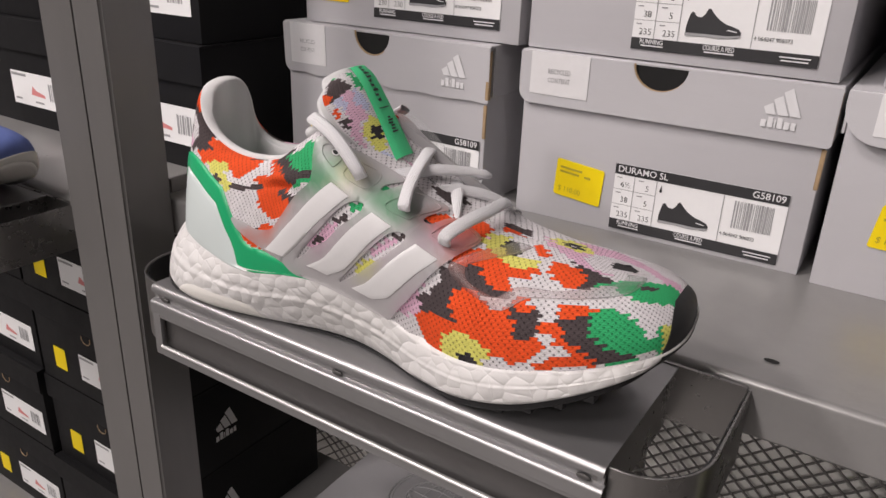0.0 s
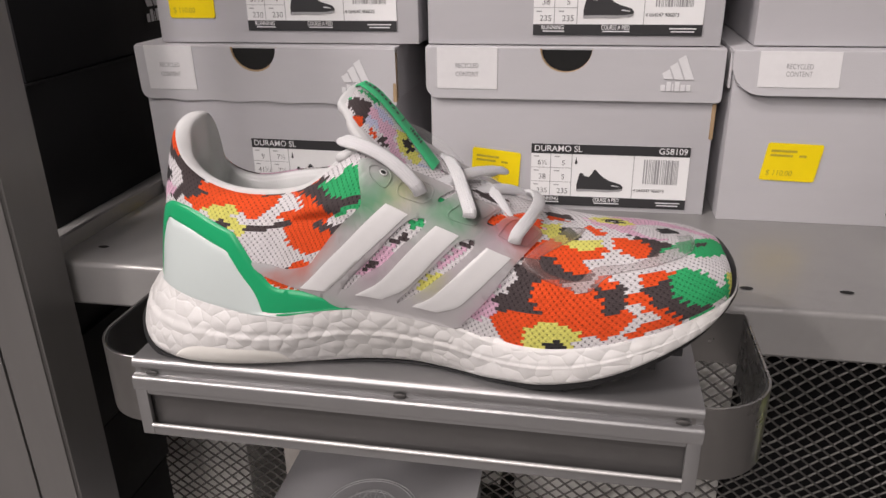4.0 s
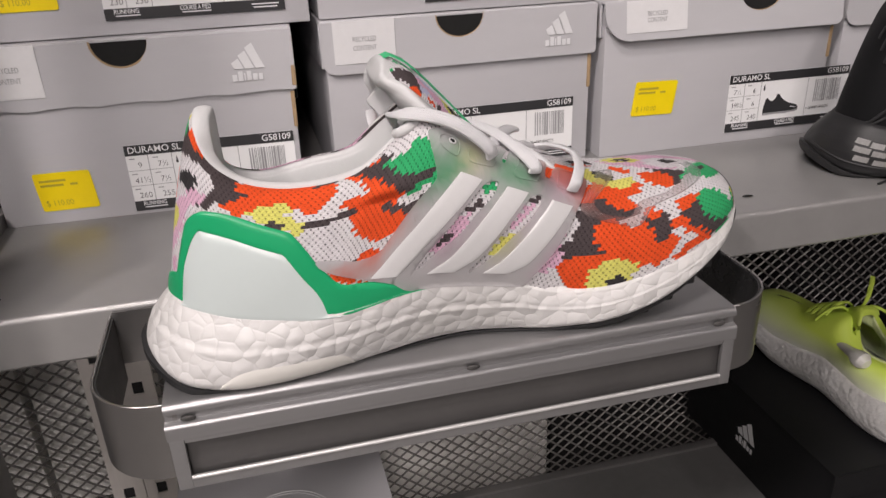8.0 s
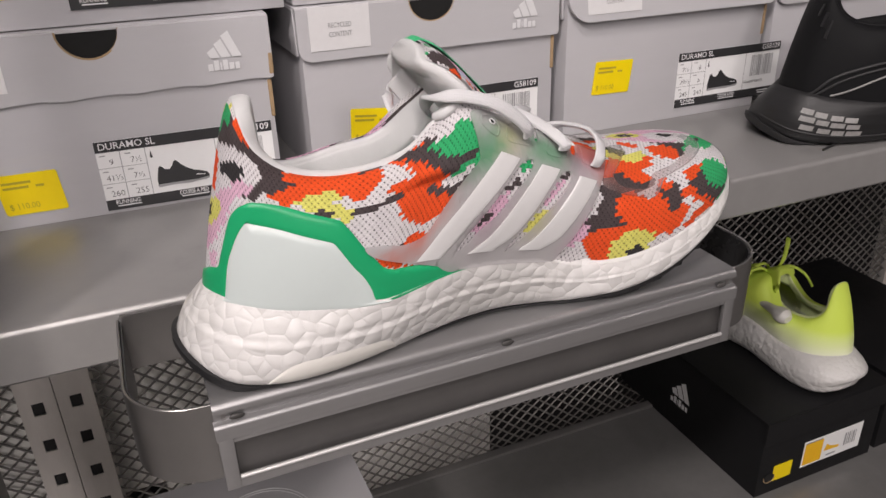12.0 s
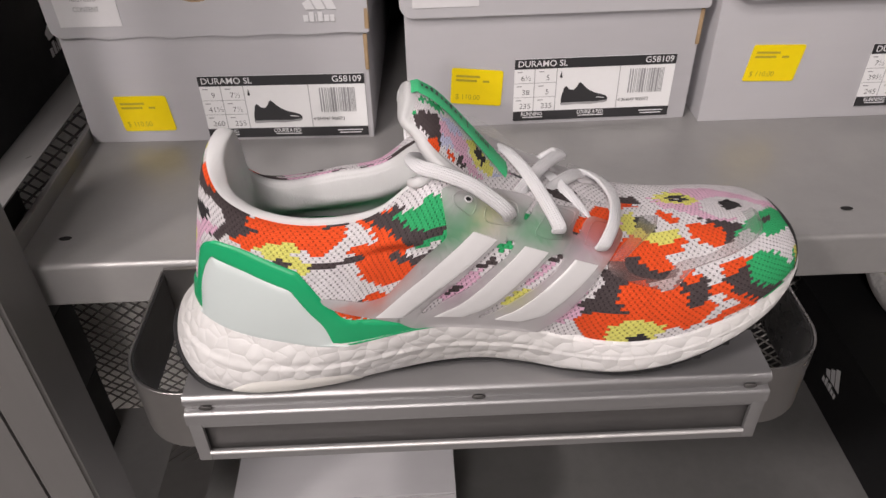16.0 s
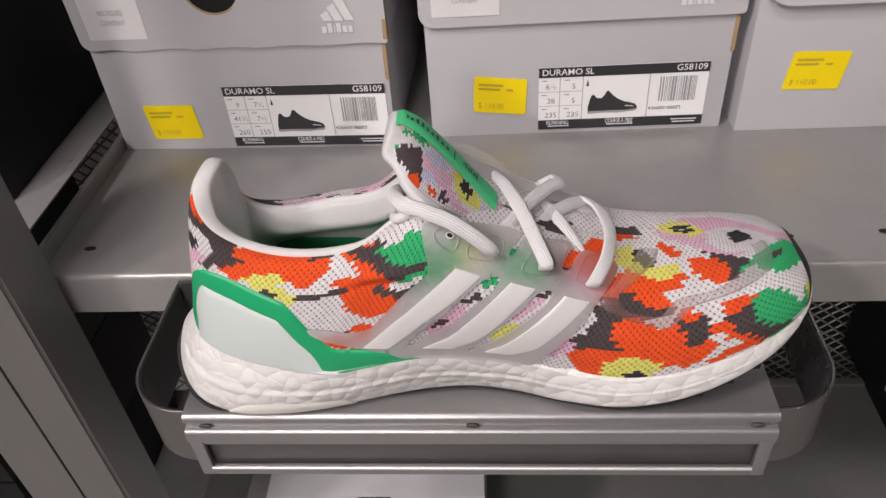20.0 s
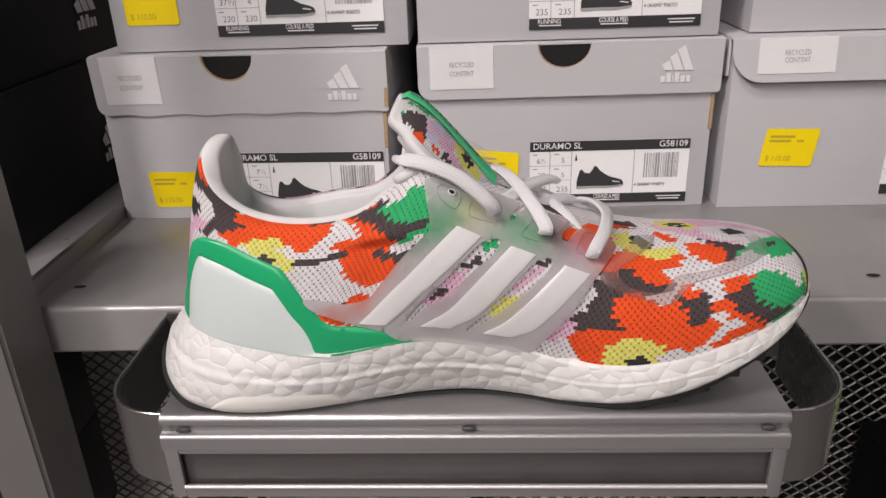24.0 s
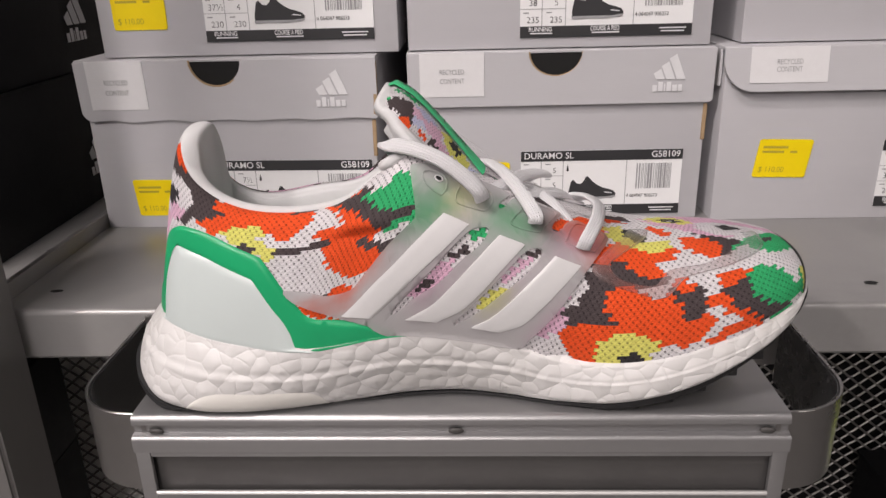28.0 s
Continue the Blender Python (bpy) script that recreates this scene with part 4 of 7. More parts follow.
dye(REAR_DYE, "dark", (12.21, 52.9), (11.58, 43.1), (10.84, 33.8), (10.46, 33.3), (10.33, 22), (10.97, 31), (11.71, 43.1), (12.07, 49.7))
dye(REAR_DYE, "red", (12.13, 44), (11.87, 44.7), (11.17, 33.5), (10.7, 27.4), (10.33, 22), (10.29, 19.4), (10.74, 19.5), (10.95, 18.4), (11.46, 23.9), (11.86, 33.3))
dye(REAR_DYE, "red", (11.51, 15.3), (11.22, 15.3), (10.79, 13.5), (10.93, 12.4), (11.22, 11.1))
dye(REAR_DYE, "dark", (11.59, 16.7), (11.41, 13.9), (11.5, 12.9))
dye(REAR_DYE, "red", (11.62, 97.3), (11.25, 86.2), (11.21, 79.2), (11.5, 85.1))
dye(REAR_DYE, "dark", (11.96, 99.7), (11.63, 95.8), (11.28, 83.2), (11.2, 88.6), (11.07, 66.2), (10.79, 51.9), (10.55, 46.2), (10.49, 34.5), (10.83, 41.7), (11.32, 57.9), (11.78, 88.6))
dye(REAR_DYE, "green", (11.25, 86.2), (10.59, 65.6), (10.55, 46.2), (10.89, 55.3), (11.16, 70.4))
dye(REAR_DYE, "green", (11.08, 69.2), (10.88, 73.6), (9.92, 65.2), (9.66, 44.2), (10.05, 43), (10.59, 51.7))
dye(REAR_DYE, "dark", (12.22, 99.7), (11.67, 96.6), (11.13, 75.1), (10.75, 54.2), (10.11, 42.7), (9.63, 43.1), (9.63, 38.9), (9.99, 32), (10.41, 36.1), (11.2, 56.5))
dye(REAR_DYE, "green", (10.17, 33.1), (9.97, 36.4), (9.58, 41.7), (9.54, 37.6), (9.86, 30.5), (10.08, 30.6))
dye(REAR_DYE, "red", (12.16, 99.6), (11.12, 50.1), (10.25, 33.3), (9.95, 30.8), (10.08, 29.7), (10.93, 36.3), (12.08, 53.8), (12.08, 58.4), (11.37, 54), (11.92, 79.4))
dye(REAR_DYE, "dark", (10.95, 35.7), (10.08, 29.4), (9.67, 31.9), (9.87, 26.1), (10.13, 23.8), (10.58, 29.2))
dye(REAR_DYE, "red", (11.8, 43.4), (10.92, 34.7), (10.43, 27.7), (10.04, 22.8), (10.34, 20.8), (10.71, 17.6), (11.16, 20.5), (11.63, 33.6))
dye(REAR_DYE, "red", (11.41, 15.2), (10.92, 14.3), (11.04, 12.3), (11.26, 11.4))
dye(REAR_DYE, "white", (14.15, 88.6), (13.65, 92.6), (13.05, 97.4), (12.39, 99.4), (11.1, 83), (9.94, 55.6), (9.66, 34.2), (10.15, 25), (10.92, 17), (11.59, 14.1), (12.3, 12.5), (12.68, 26.3), (12.88, 35.5), (12.98, 39.2), (13.64, 59.7), (13.61, 67.3), (13.9, 73.6), (14.13, 75.7))
dye(REAR_DYE, "red", (14.19, 91.6), (13.92, 98.6), (13.56, 98.3), (13.05, 99.7), (12.75, 99), (12.3, 98.7), (12.3, 82.1), (12.31, 70.4), (12.49, 61.4), (12.55, 54.8), (12.78, 55.6), (13, 61.1), (13.44, 66.2), (13.86, 73.1), (14.15, 75.4))
dye(REAR_DYE, "dark", (12.75, 99.1), (12.33, 99), (12.37, 94.9), (12.65, 92.3))
dye(REAR_DYE, "red", (14.55, 52.8), (14.17, 65.3), (13.94, 73.5), (13.61, 67.3), (13.64, 59.7), (13.99, 54.2), (14.34, 52.2))
dye(REAR_DYE, "yellow", (13.99, 54.2), (13.81, 59), (13.36, 59.6), (13.13, 55.4), (12.94, 48.3), (12.83, 36.3), (12.98, 39.2), (13.2, 47.4), (13.61, 54.8))
dye(REAR_DYE, "yellow", (13.47, 67.4), (13.3, 69.7), (13.05, 61), (13.09, 56.8), (13.32, 62.5))
dye(REAR_DYE, "dark", (13.54, 49.4), (13.26, 49.9), (13.1, 44.5), (13.3, 44.8))
dye(REAR_DYE, "dark", (12.88, 45.9), (12.7, 47), (12.37, 47.9), (12.08, 49.5), (11.85, 48.5), (11.65, 41.6), (11.94, 44.3), (12.35, 43.2), (12.66, 41.5), (12.84, 42.7))
dye(REAR_DYE, "red", (12.19, 58.6), (11.92, 58.8), (11.37, 49.3), (11.71, 64.6), (12.04, 87.8), (12.08, 99), (11.9, 94.1), (11.76, 74.3), (11, 48.7), (10.56, 38), (10.43, 32.5), (10.73, 34.6), (11.28, 39.7), (11.85, 49.3), (12.11, 53.8))
dye(REAR_DYE, "dark", (11.9, 98.8), (11.55, 87.5), (11.1, 84.4), (10.9, 71), (11.2, 73.8), (10.96, 59.8), (10.59, 48.4), (10.11, 40.8), (9.71, 39.1), (9.81, 36.9), (10.26, 35.6), (10.3, 32.4), (10.56, 38), (11, 48.7), (11.6, 69.1))
dye(REAR_DYE, "red", (11.62, 95.7), (11.29, 85.9), (11.37, 79))
dye(REAR_DYE, "green", (11.23, 73.7), (11.05, 72.2), (10.57, 64), (9.91, 56.3), (9.85, 51.3), (9.72, 44.5), (9.8, 42.1), (10.19, 42.2), (10.6, 49.1), (11.06, 64.4))
dye(REAR_DYE, "green", (10.37, 33.3), (10.12, 35.2), (9.71, 39.1), (9.65, 35.8), (9.9, 32.9), (10.08, 31), (10.29, 31.5))
dye(REAR_DYE, "dark", (11.16, 36.4), (10.88, 35.5), (10.46, 29.4), (9.95, 25.3), (10.18, 21.7), (10.58, 27.4), (10.98, 32.1))
dye(REAR_DYE, "red", (11.94, 41.5), (11.8, 43.4), (11.67, 43.4), (11.17, 35.8), (10.65, 28), (10.16, 21), (10.33, 18.9), (10.65, 18), (11.02, 18.8), (11.35, 22.4), (11.74, 30.5))
dye(REAR_DYE, "red", (11.45, 16.8), (10.96, 15.1), (10.8, 13.6), (11.05, 12.4), (11.27, 11.8), (11.48, 13.5))
dye(REAR_DYE, "white", (16.3, 84), (17.9, 84), (17.9, 101), (16.3, 101))
dye(REAR_DYE, "yellow", (16.35, 90), (16.85, 86), (16.95, 96), (16.5, 101), (16.3, 97))
dye(REAR_DYE, "yellow", (17.15, 88), (17.5, 90), (17.4, 99), (17.1, 96))
dye(REAR_DYE, "green", (16.35, 72), (17.3, 70), (17.3, 84), (16.9, 86), (16.35, 83))
# the far side, glimpsed over the collar: pink, dark and white patches
FAR_DYE = []
for color, *outline in (("pink", (50, 60), (75, 52), (82, 80), (60, 84)), ("dark", (40, 70), (62, 76), (60, 90), (44, 96)), ("dark", (74, 70), (84, 74), (80, 84), (72, 82)), ("pink", (92, 62), (112, 60), (116, 90), (98, 88)), ("dark", (86, 50), (98, 58), (94, 68)), ("red", (120, 45), (140, 50), (138, 80), (124, 76)), ("green", (150, 40), (172, 42), (168, 66), (152, 64)), ("dark", (176, 36), (196, 40), (190, 60), (178, 58)), ("pink", (200, 36), (230, 34), (236, 62), (206, 60)), ("red", (240, 30), (262, 34), (258, 52), (244, 50)), ("dark", (266, 36), (284, 38), (278, 52), (268, 50)), ("pink", (20, 50), (34, 48), (32, 70), (22, 72)), ("yellow", (56, 40), (70, 40), (66, 52), (58, 52))):
    dye(FAR_DYE, color, *outline)


def inside(p, poly):
    hit, n = False, len(poly)
    for i in range(n):
        (x1, y1), (x2, y2) = poly[i], poly[i - 1]
        if (y1 > p[1]) != (y2 > p[1]) and p[0] < (x2 - x1) * (p[1] - y1) / (y2 - y1) + x1:
            hit = not hit
    return hit


def boxed(layers):
    return [(c, poly, min(p[0] for p in poly), max(p[0] for p in poly), min(p[1] for p in poly), max(p[1] for p in poly)) for c, poly in layers]


def dyed(layers, p, base):
    for c, poly, x0, x1, y0, y1 in layers:
        if x0 <= p[0] <= x1 and y0 <= p[1] <= y1 and inside(p, poly):
            base = c
    return base


def knit_material():
    """Jacquard knit: stitch colours from the mesh, slanted loops in relief, dark gaps between them and crease shade in
    the colour.
    """
    mat, tree, bsdf = tree_of("jacquard_knit")
    link = tree.links.new
    col = tree.nodes.new("ShaderNodeAttribute")
    col.attribute_name = "yarn"
    uvm = tree.nodes.new("ShaderNodeUVMap")
    uvm.uv_map = "stitch"
    sep = tree.nodes.new("ShaderNodeSeparateXYZ")
    link(uvm.outputs[0], sep.inputs[0])

    def op(kind, a, b=None, c=None):
        nd = tree.nodes.new("ShaderNodeMath")
        nd.operation = kind
        for k, val in enumerate((a, b, c)):
            if val is None:
                continue
            if isinstance(val, (int, float)):
                nd.inputs[k].default_value = val
            else:
                link(val, nd.inputs[k])
        return nd.outputs[0]
    u, v = sep.outputs[0], sep.outputs[1]
    odd = op("MODULO", op("FLOOR", v), 2.0)
    wob = tree.nodes.new("ShaderNodeTexNoise")
    wob.inputs["Scale"].default_value = 260.0
    where = tree.nodes.new("ShaderNodeTexCoord")
    link(where.outputs["Object"], wob.inputs["Vector"])
    fu = op("FRACT", op("ADD", op("MULTIPLY_ADD", odd, 0.5, u), op("MULTIPLY", op("SUBTRACT", wob.outputs["Fac"], 0.5), 0.4)))
    fv = op("FRACT", v)
    tilt = op("MULTIPLY_ADD", op("SUBTRACT", fv, 0.5), -0.15, fu)
    cu = op("ABSOLUTE", op("SUBTRACT", op("FRACT", tilt), 0.5))
    cv = op("ABSOLUTE", op("SUBTRACT", fv, 0.5))
    d = op("ADD", op("POWER", op("MULTIPLY", cu, 2.0), 2.2), op("POWER", op("MULTIPLY", cv, 2.0), 2.2))
    h = op("SUBTRACT", 1.0, op("MINIMUM", d, 1.6))

    def ramp(val, lo, hi, top):
        nd = tree.nodes.new("ShaderNodeMapRange")
        for key, x in (("From Min", lo), ("From Max", hi), ("To Min", 0.0), ("To Max", top)):
            nd.inputs[key].default_value = x
        link(val, nd.inputs["Value"])
        return nd.outputs[0]
    oval = op("ADD", op("POWER", op("DIVIDE", op("SUBTRACT", 0.5, cu), 0.15), 2.0), op("POWER", op("DIVIDE", cv, 0.27), 2.0))
    hole = op("SUBTRACT", 1.0, ramp(oval, 0.45, 1.25, 1.0))
    seam = ramp(cv, 0.34, 0.50, 0.22)
    blot = tree.nodes.new("ShaderNodeTexNoise")
    blot.inputs["Scale"].default_value = 420.0
    place = tree.nodes.new("ShaderNodeTexCoord")
    link(place.outputs["Object"], blot.inputs["Vector"])
    # seams and creases also darken the yarn colour, as painted shade between loops
    strand = op("ABSOLUTE", op("SUBTRACT", op("FRACT", op("ADD", op("MULTIPLY", fu, 2.0), op("MULTIPLY", fv, 0.8))), 0.5))
    crease = ramp(strand, 0.38, 0.50, 0.24)
    gap = op("MAXIMUM", op("MULTIPLY", hole, ramp(blot.outputs["Fac"], 0.22, 0.50, 0.97)), op("MAXIMUM", seam, crease))
    h = op("SUBTRACT", op("SUBTRACT", op("SUBTRACT", 1.0, hole), op("MULTIPLY", seam, 1.6)), op("MULTIPLY", crease, 1.2))
    coord = tree.nodes.new("ShaderNodeTexCoord")
    fuzz = n_add(tree, "ShaderNodeTexNoise", Scale=2600.0, Detail=2.0)
    link(coord.outputs["Object"], fuzz.inputs["Vector"])
    soft = n_add(tree, "ShaderNodeTexNoise", Scale=160.0, Detail=3.0)
    link(coord.outputs["Object"], soft.inputs["Vector"])
    shade = op("MULTIPLY_ADD", op("ADD", fuzz.outputs["Fac"], soft.outputs["Fac"]), 0.32, 0.68)
    tint = tree.nodes.new("ShaderNodeVectorMath")
    tint.operation = "SCALE"
    link(col.outputs["Color"], tint.inputs[0])
    link(shade, tint.inputs["Scale"])
    mix = tree.nodes.new("ShaderNodeMix")
    mix.data_type = "RGBA"
    link(gap, mix.inputs["Factor"])
    link(tint.outputs[0], mix.inputs["A"])
    deep = tree.nodes.new("ShaderNodeVectorMath")
    deep.operation = "SCALE"
    parts_of = tree.nodes.new("ShaderNodeSeparateColor")
    link(col.outputs["Color"], parts_of.inputs[0])
    pale = op("MINIMUM", op("MINIMUM", parts_of.outputs[0], parts_of.outputs[1]), parts_of.outputs[2])
    link(op("MULTIPLY_ADD", ramp(pale, 0.1, 0.6, 1.0), -0.26, 0.38), deep.inputs["Scale"])
    link(col.outputs["Color"], deep.inputs[0])
    link(deep.outputs[0], mix.inputs["B"])
    link(mix.outputs["Result"], bsdf.inputs["Base Color"])
    bsdf.inputs["Roughness"].default_value = 0.78
    bsdf.inputs["Sheen Weight"].default_value = 0.0
    bsdf.inputs["Specular IOR Level"].default_value = 0.25
    relief = tree.nodes.new("ShaderNodeBump")
    relief.inputs["Strength"].default_value = 0.75
    relief.inputs["Distance"].default_value = 0.0008
    link(op("MULTIPLY_ADD", fuzz.outputs["Fac"], 0.15, h), relief.inputs["Height"])
    link(relief.outputs[0], bsdf.inputs["Normal"])
    return mat


KNIT = knit_material()


def knit_mesh(name, points, colors, closed, u_per, v_per):
    """A grid mesh of stitches: points [i][j], colors(i, j) a face, stitch counts a step along and up."""
    ni, nj = points.shape[0], points.shape[1]
    verts = [tuple(p) for p in points.reshape(-1, 3)]
    faces, cols, uvs = [], [], []
    span = ni if closed else ni - 1
    for i in range(span):
        i2 = (i + 1) % ni
        for j in range(nj - 1):
            faces.append((i * nj + j, i2 * nj + j, i2 * nj + j + 1, i * nj + j + 1))
            cols.append(colors(i, j))
            u0, u1, v0, v1 = i * u_per, (i + 1) * u_per, j * v_per, (j + 1) * v_per
            uvs += [(u0, v0), (u1, v0), (u1, v1), (u0, v1)]
    me = bpy.data.meshes.new(name)
    me.from_pydata(verts, [], faces)
    attr = me.attributes.new("yarn", "FLOAT_COLOR", "CORNER")
    flat = np.repeat(np.array([(*DYES[c], 1.0) for c in cols], np.float32), 4, 0)
    attr.data.foreach_set("color", flat.ravel())
    uv = me.uv_layers.new(name="stitch")
    uv.data.foreach_set("uv", np.array(uvs, np.float32).ravel())
    me.materials.append(KNIT)
    me.shade_smooth()
    return me


KNV = 42
fine_len = np.concatenate([np.zeros((ROWS_UP, 1)), np.cumsum(np.linalg.norm(np.diff(UP, axis=1), axis=2), 1)], 1)
KP, KV = np.zeros((ROWS_UP, KNV + 1, 3)), np.zeros((ROWS_UP, KNV + 1))
for row in range(ROWS_UP):
    want = np.linspace(0, fine_len[row, -1], KNV + 1)
    KV[row] = np.interp(want, fine_len[row], np.arange(UV + 1))
    for axis in range(3):
        KP[row, :, axis] = np.interp(want, fine_len[row], UP[row, :, axis])
# a soft fold in the quarter, where the knit sags over its lower half
row_a = (np.arange(ROWS_UP) / UK)[:, None]
fold_v = 0.42 + 0.11 * (row_a - 11.0)
fold_w = np.exp(-((row_a - 10.9) / 0.8) ** 2)
sag = 2.0 * np.exp(-((KV / UV - fold_v - 0.05) / 0.05) ** 2) - 2.2 * np.exp(-((KV / UV - fold_v + 0.03) / 0.032) ** 2)
KP += np.stack([np.take_along_axis(UN[:, :, c], np.clip(KV.astype(int), 0, UV), 1) for c in range(3)], 2) * (sag * fold_w)[:, :, None]
CE, SE = math.cos(radians(40)), math.sin(radians(40))
SIDE_B, REAR_B, FAR_B = boxed(SIDE_DYE), boxed(REAR_DYE), boxed(FAR_DYE)
seen_dye = {}


def upper_color(i, j):
    ci, cj = (i + j % 2) // 2, j
    if (ci, cj) not in seen_dye:
        ii = min(ci * 2, ROWS_UP - 1)
        p, nn = KP[ii, j], UN[ii, int(KV[ii, j])]
        a, v = ii / UK, KV[ii, j] / UV * 100
        if a < 17.3 or nn[1] * -SE * 1.2 + nn[2] * CE > 0.05 and a > 25:
            c = dyed(SIDE_B, (p[0], p[2] * CE + p[1] * SE), "white")
        else:
            c = dyed(FAR_B, (p[0], v * 0.9 + 5), "white")
        if 8.5 < a < 18.5:
            c = dyed(REAR_B, (a, v), c)
        seen_dye[(ci, cj)] = c
    return seen_dye[(ci, cj)]


# stray white stitches between two patches take the colour round them
for ci in range(ROWS_UP // 2):
    for cj in range(KNV):
        upper_color(ci * 2, cj)
        upper_color(ci * 2 + 1, cj)
for sweep in range(2):
    found = {}
    for (ci, cj), c in seen_dye.items():
        if c == "white":
            near = [seen_dye.get((ci + di, cj + dj), "white") for di, dj in ((-1, 0), (1, 0), (0, 1), (0, -1), (-1, 1), (1, 1), (-1, -1), (1, -1))]
            near = [n for n in near if n != "white"]
            if len(near) >= 6:
                found[(ci, cj)] = max(set(near), key=lambda n: (near.count(n), n))
    seen_dye.update(found)


shoe = thing("running_shoe", SHOE_AT, "white running shoe in red, green, pink and yellow flower knit", "shoe")
ob = new("knit_upper", knit_mesh("knit_upper", KP * MM, upper_color, True, 0.5, 1.0))
ob.parent = shoe
tagged(ob, "jacquard-knit upper with a large flower pattern")

# narrow knit strip that closes the ridge of the vamp
ridge = []
for k in range(181):
    a = 7.4 * k / 180
    p = np.array(on_upper(a, 1.0)) / MM
    ridge.append([(p[0], p[1] + y, p[2] - 0.25 - 0.012 * y * y) for y in np.linspace(-5, 5, 9)])
ridge = np.array(ridge)


def ridge_color(i, j):
    p = ridge[i // 2 * 2, j]
    return dyed(SIDE_B, (p[0], p[2] * CE + p[1] * SE), "white")


ob = new("vamp_ridge", knit_mesh("vamp_ridge", ridge * MM, ridge_color, False, 0.5, 1.0))
ob.parent = shoe

# ---- midsole and outsole ----
SOLE_ROWS = [(289.8, 8, 40), (290.2, -15, 37.8), (283, -31, 33), (265, -41.5, 23.6), (241, -46.3, 12.5), (215, -46, 5.6), (190, -40.7, 3), (170, -34.8, 2.6), (150, -31.5, 2.8), (130, -32.5, 2.6), (112, -35.5, 1.8), (95, -39.5, 1.3), (78, -43.5, 1.2), (58, -46.6, 1.6), (40, -46.5, 2.6), (22, -40, 5), (10.5, -25, 9.5), (6, -5, 12.5), (10.5, 15, 10), (24, 29, 5.5), (45, 34, 3), (75, 35, 3), (105, 32, 4), (125, 30, 5), (142, 29, 5), (158, 30, 4.6), (178, 32, 3.6), (200, 35, 3.2), (222, 38, 5), (245, 40, 12), (268, 38, 22.5), (279.5, 31.5, 32), (286, 21.5, 37.5)]
low = closed_curve(SOLE_ROWS, 12)
top = closed_curve([r[:3] for r in shoe_rows()], 12)
tang = np.roll(top[:, :2], -1, 0) - np.roll(top[:, :2], 1, 0)
tang /= np.linalg.norm(tang, axis=1)[:, None]
outw = np.stack([-tang[:, 1], tang[:, 0]], 1)
outw *= np.sign((outw * (top[:, :2] - np.array([150, -3]))).sum(1))[:, None]


def sole_wall(n=44):
    """Side wall of the midsole from the feather line down to the ground edge: a flat shoulder, a raised mould line and a full belly."""
    rows = []
    heel = np.clip((110 - low[:, 0:1]) / 60, 0, 1)
    tall = np.clip((top[:, 2:3] - low[:, 2:3]) / 30, 0.25, 1)
    for k in range(n + 1):
        s = k / n
        base = top * (1 - s) + low * s
        belly = 1.9 * math.sin(math.pi * min(s * 1.06, 1)) ** 0.8
        line = 0.4 * math.exp(-((s - 0.45) / 0.045) ** 2) - 0.4 * math.exp(-((s - 0.38) / 0.05) ** 2)
        foot = -1.6 * max(0.0, (s - 0.88) / 0.12) ** 2
        off = 0.2 + 0.9 * (1 - s) + (belly + line + foot) * tall + heel * 0.8 * math.sin(math.pi * s) ** 1.3
        p = base.copy()
        p[:, :2] += outw * off
        if k == 0:
            p[:, 2] += 0.8
        rows.append(p)
    return np.stack(rows, 1)


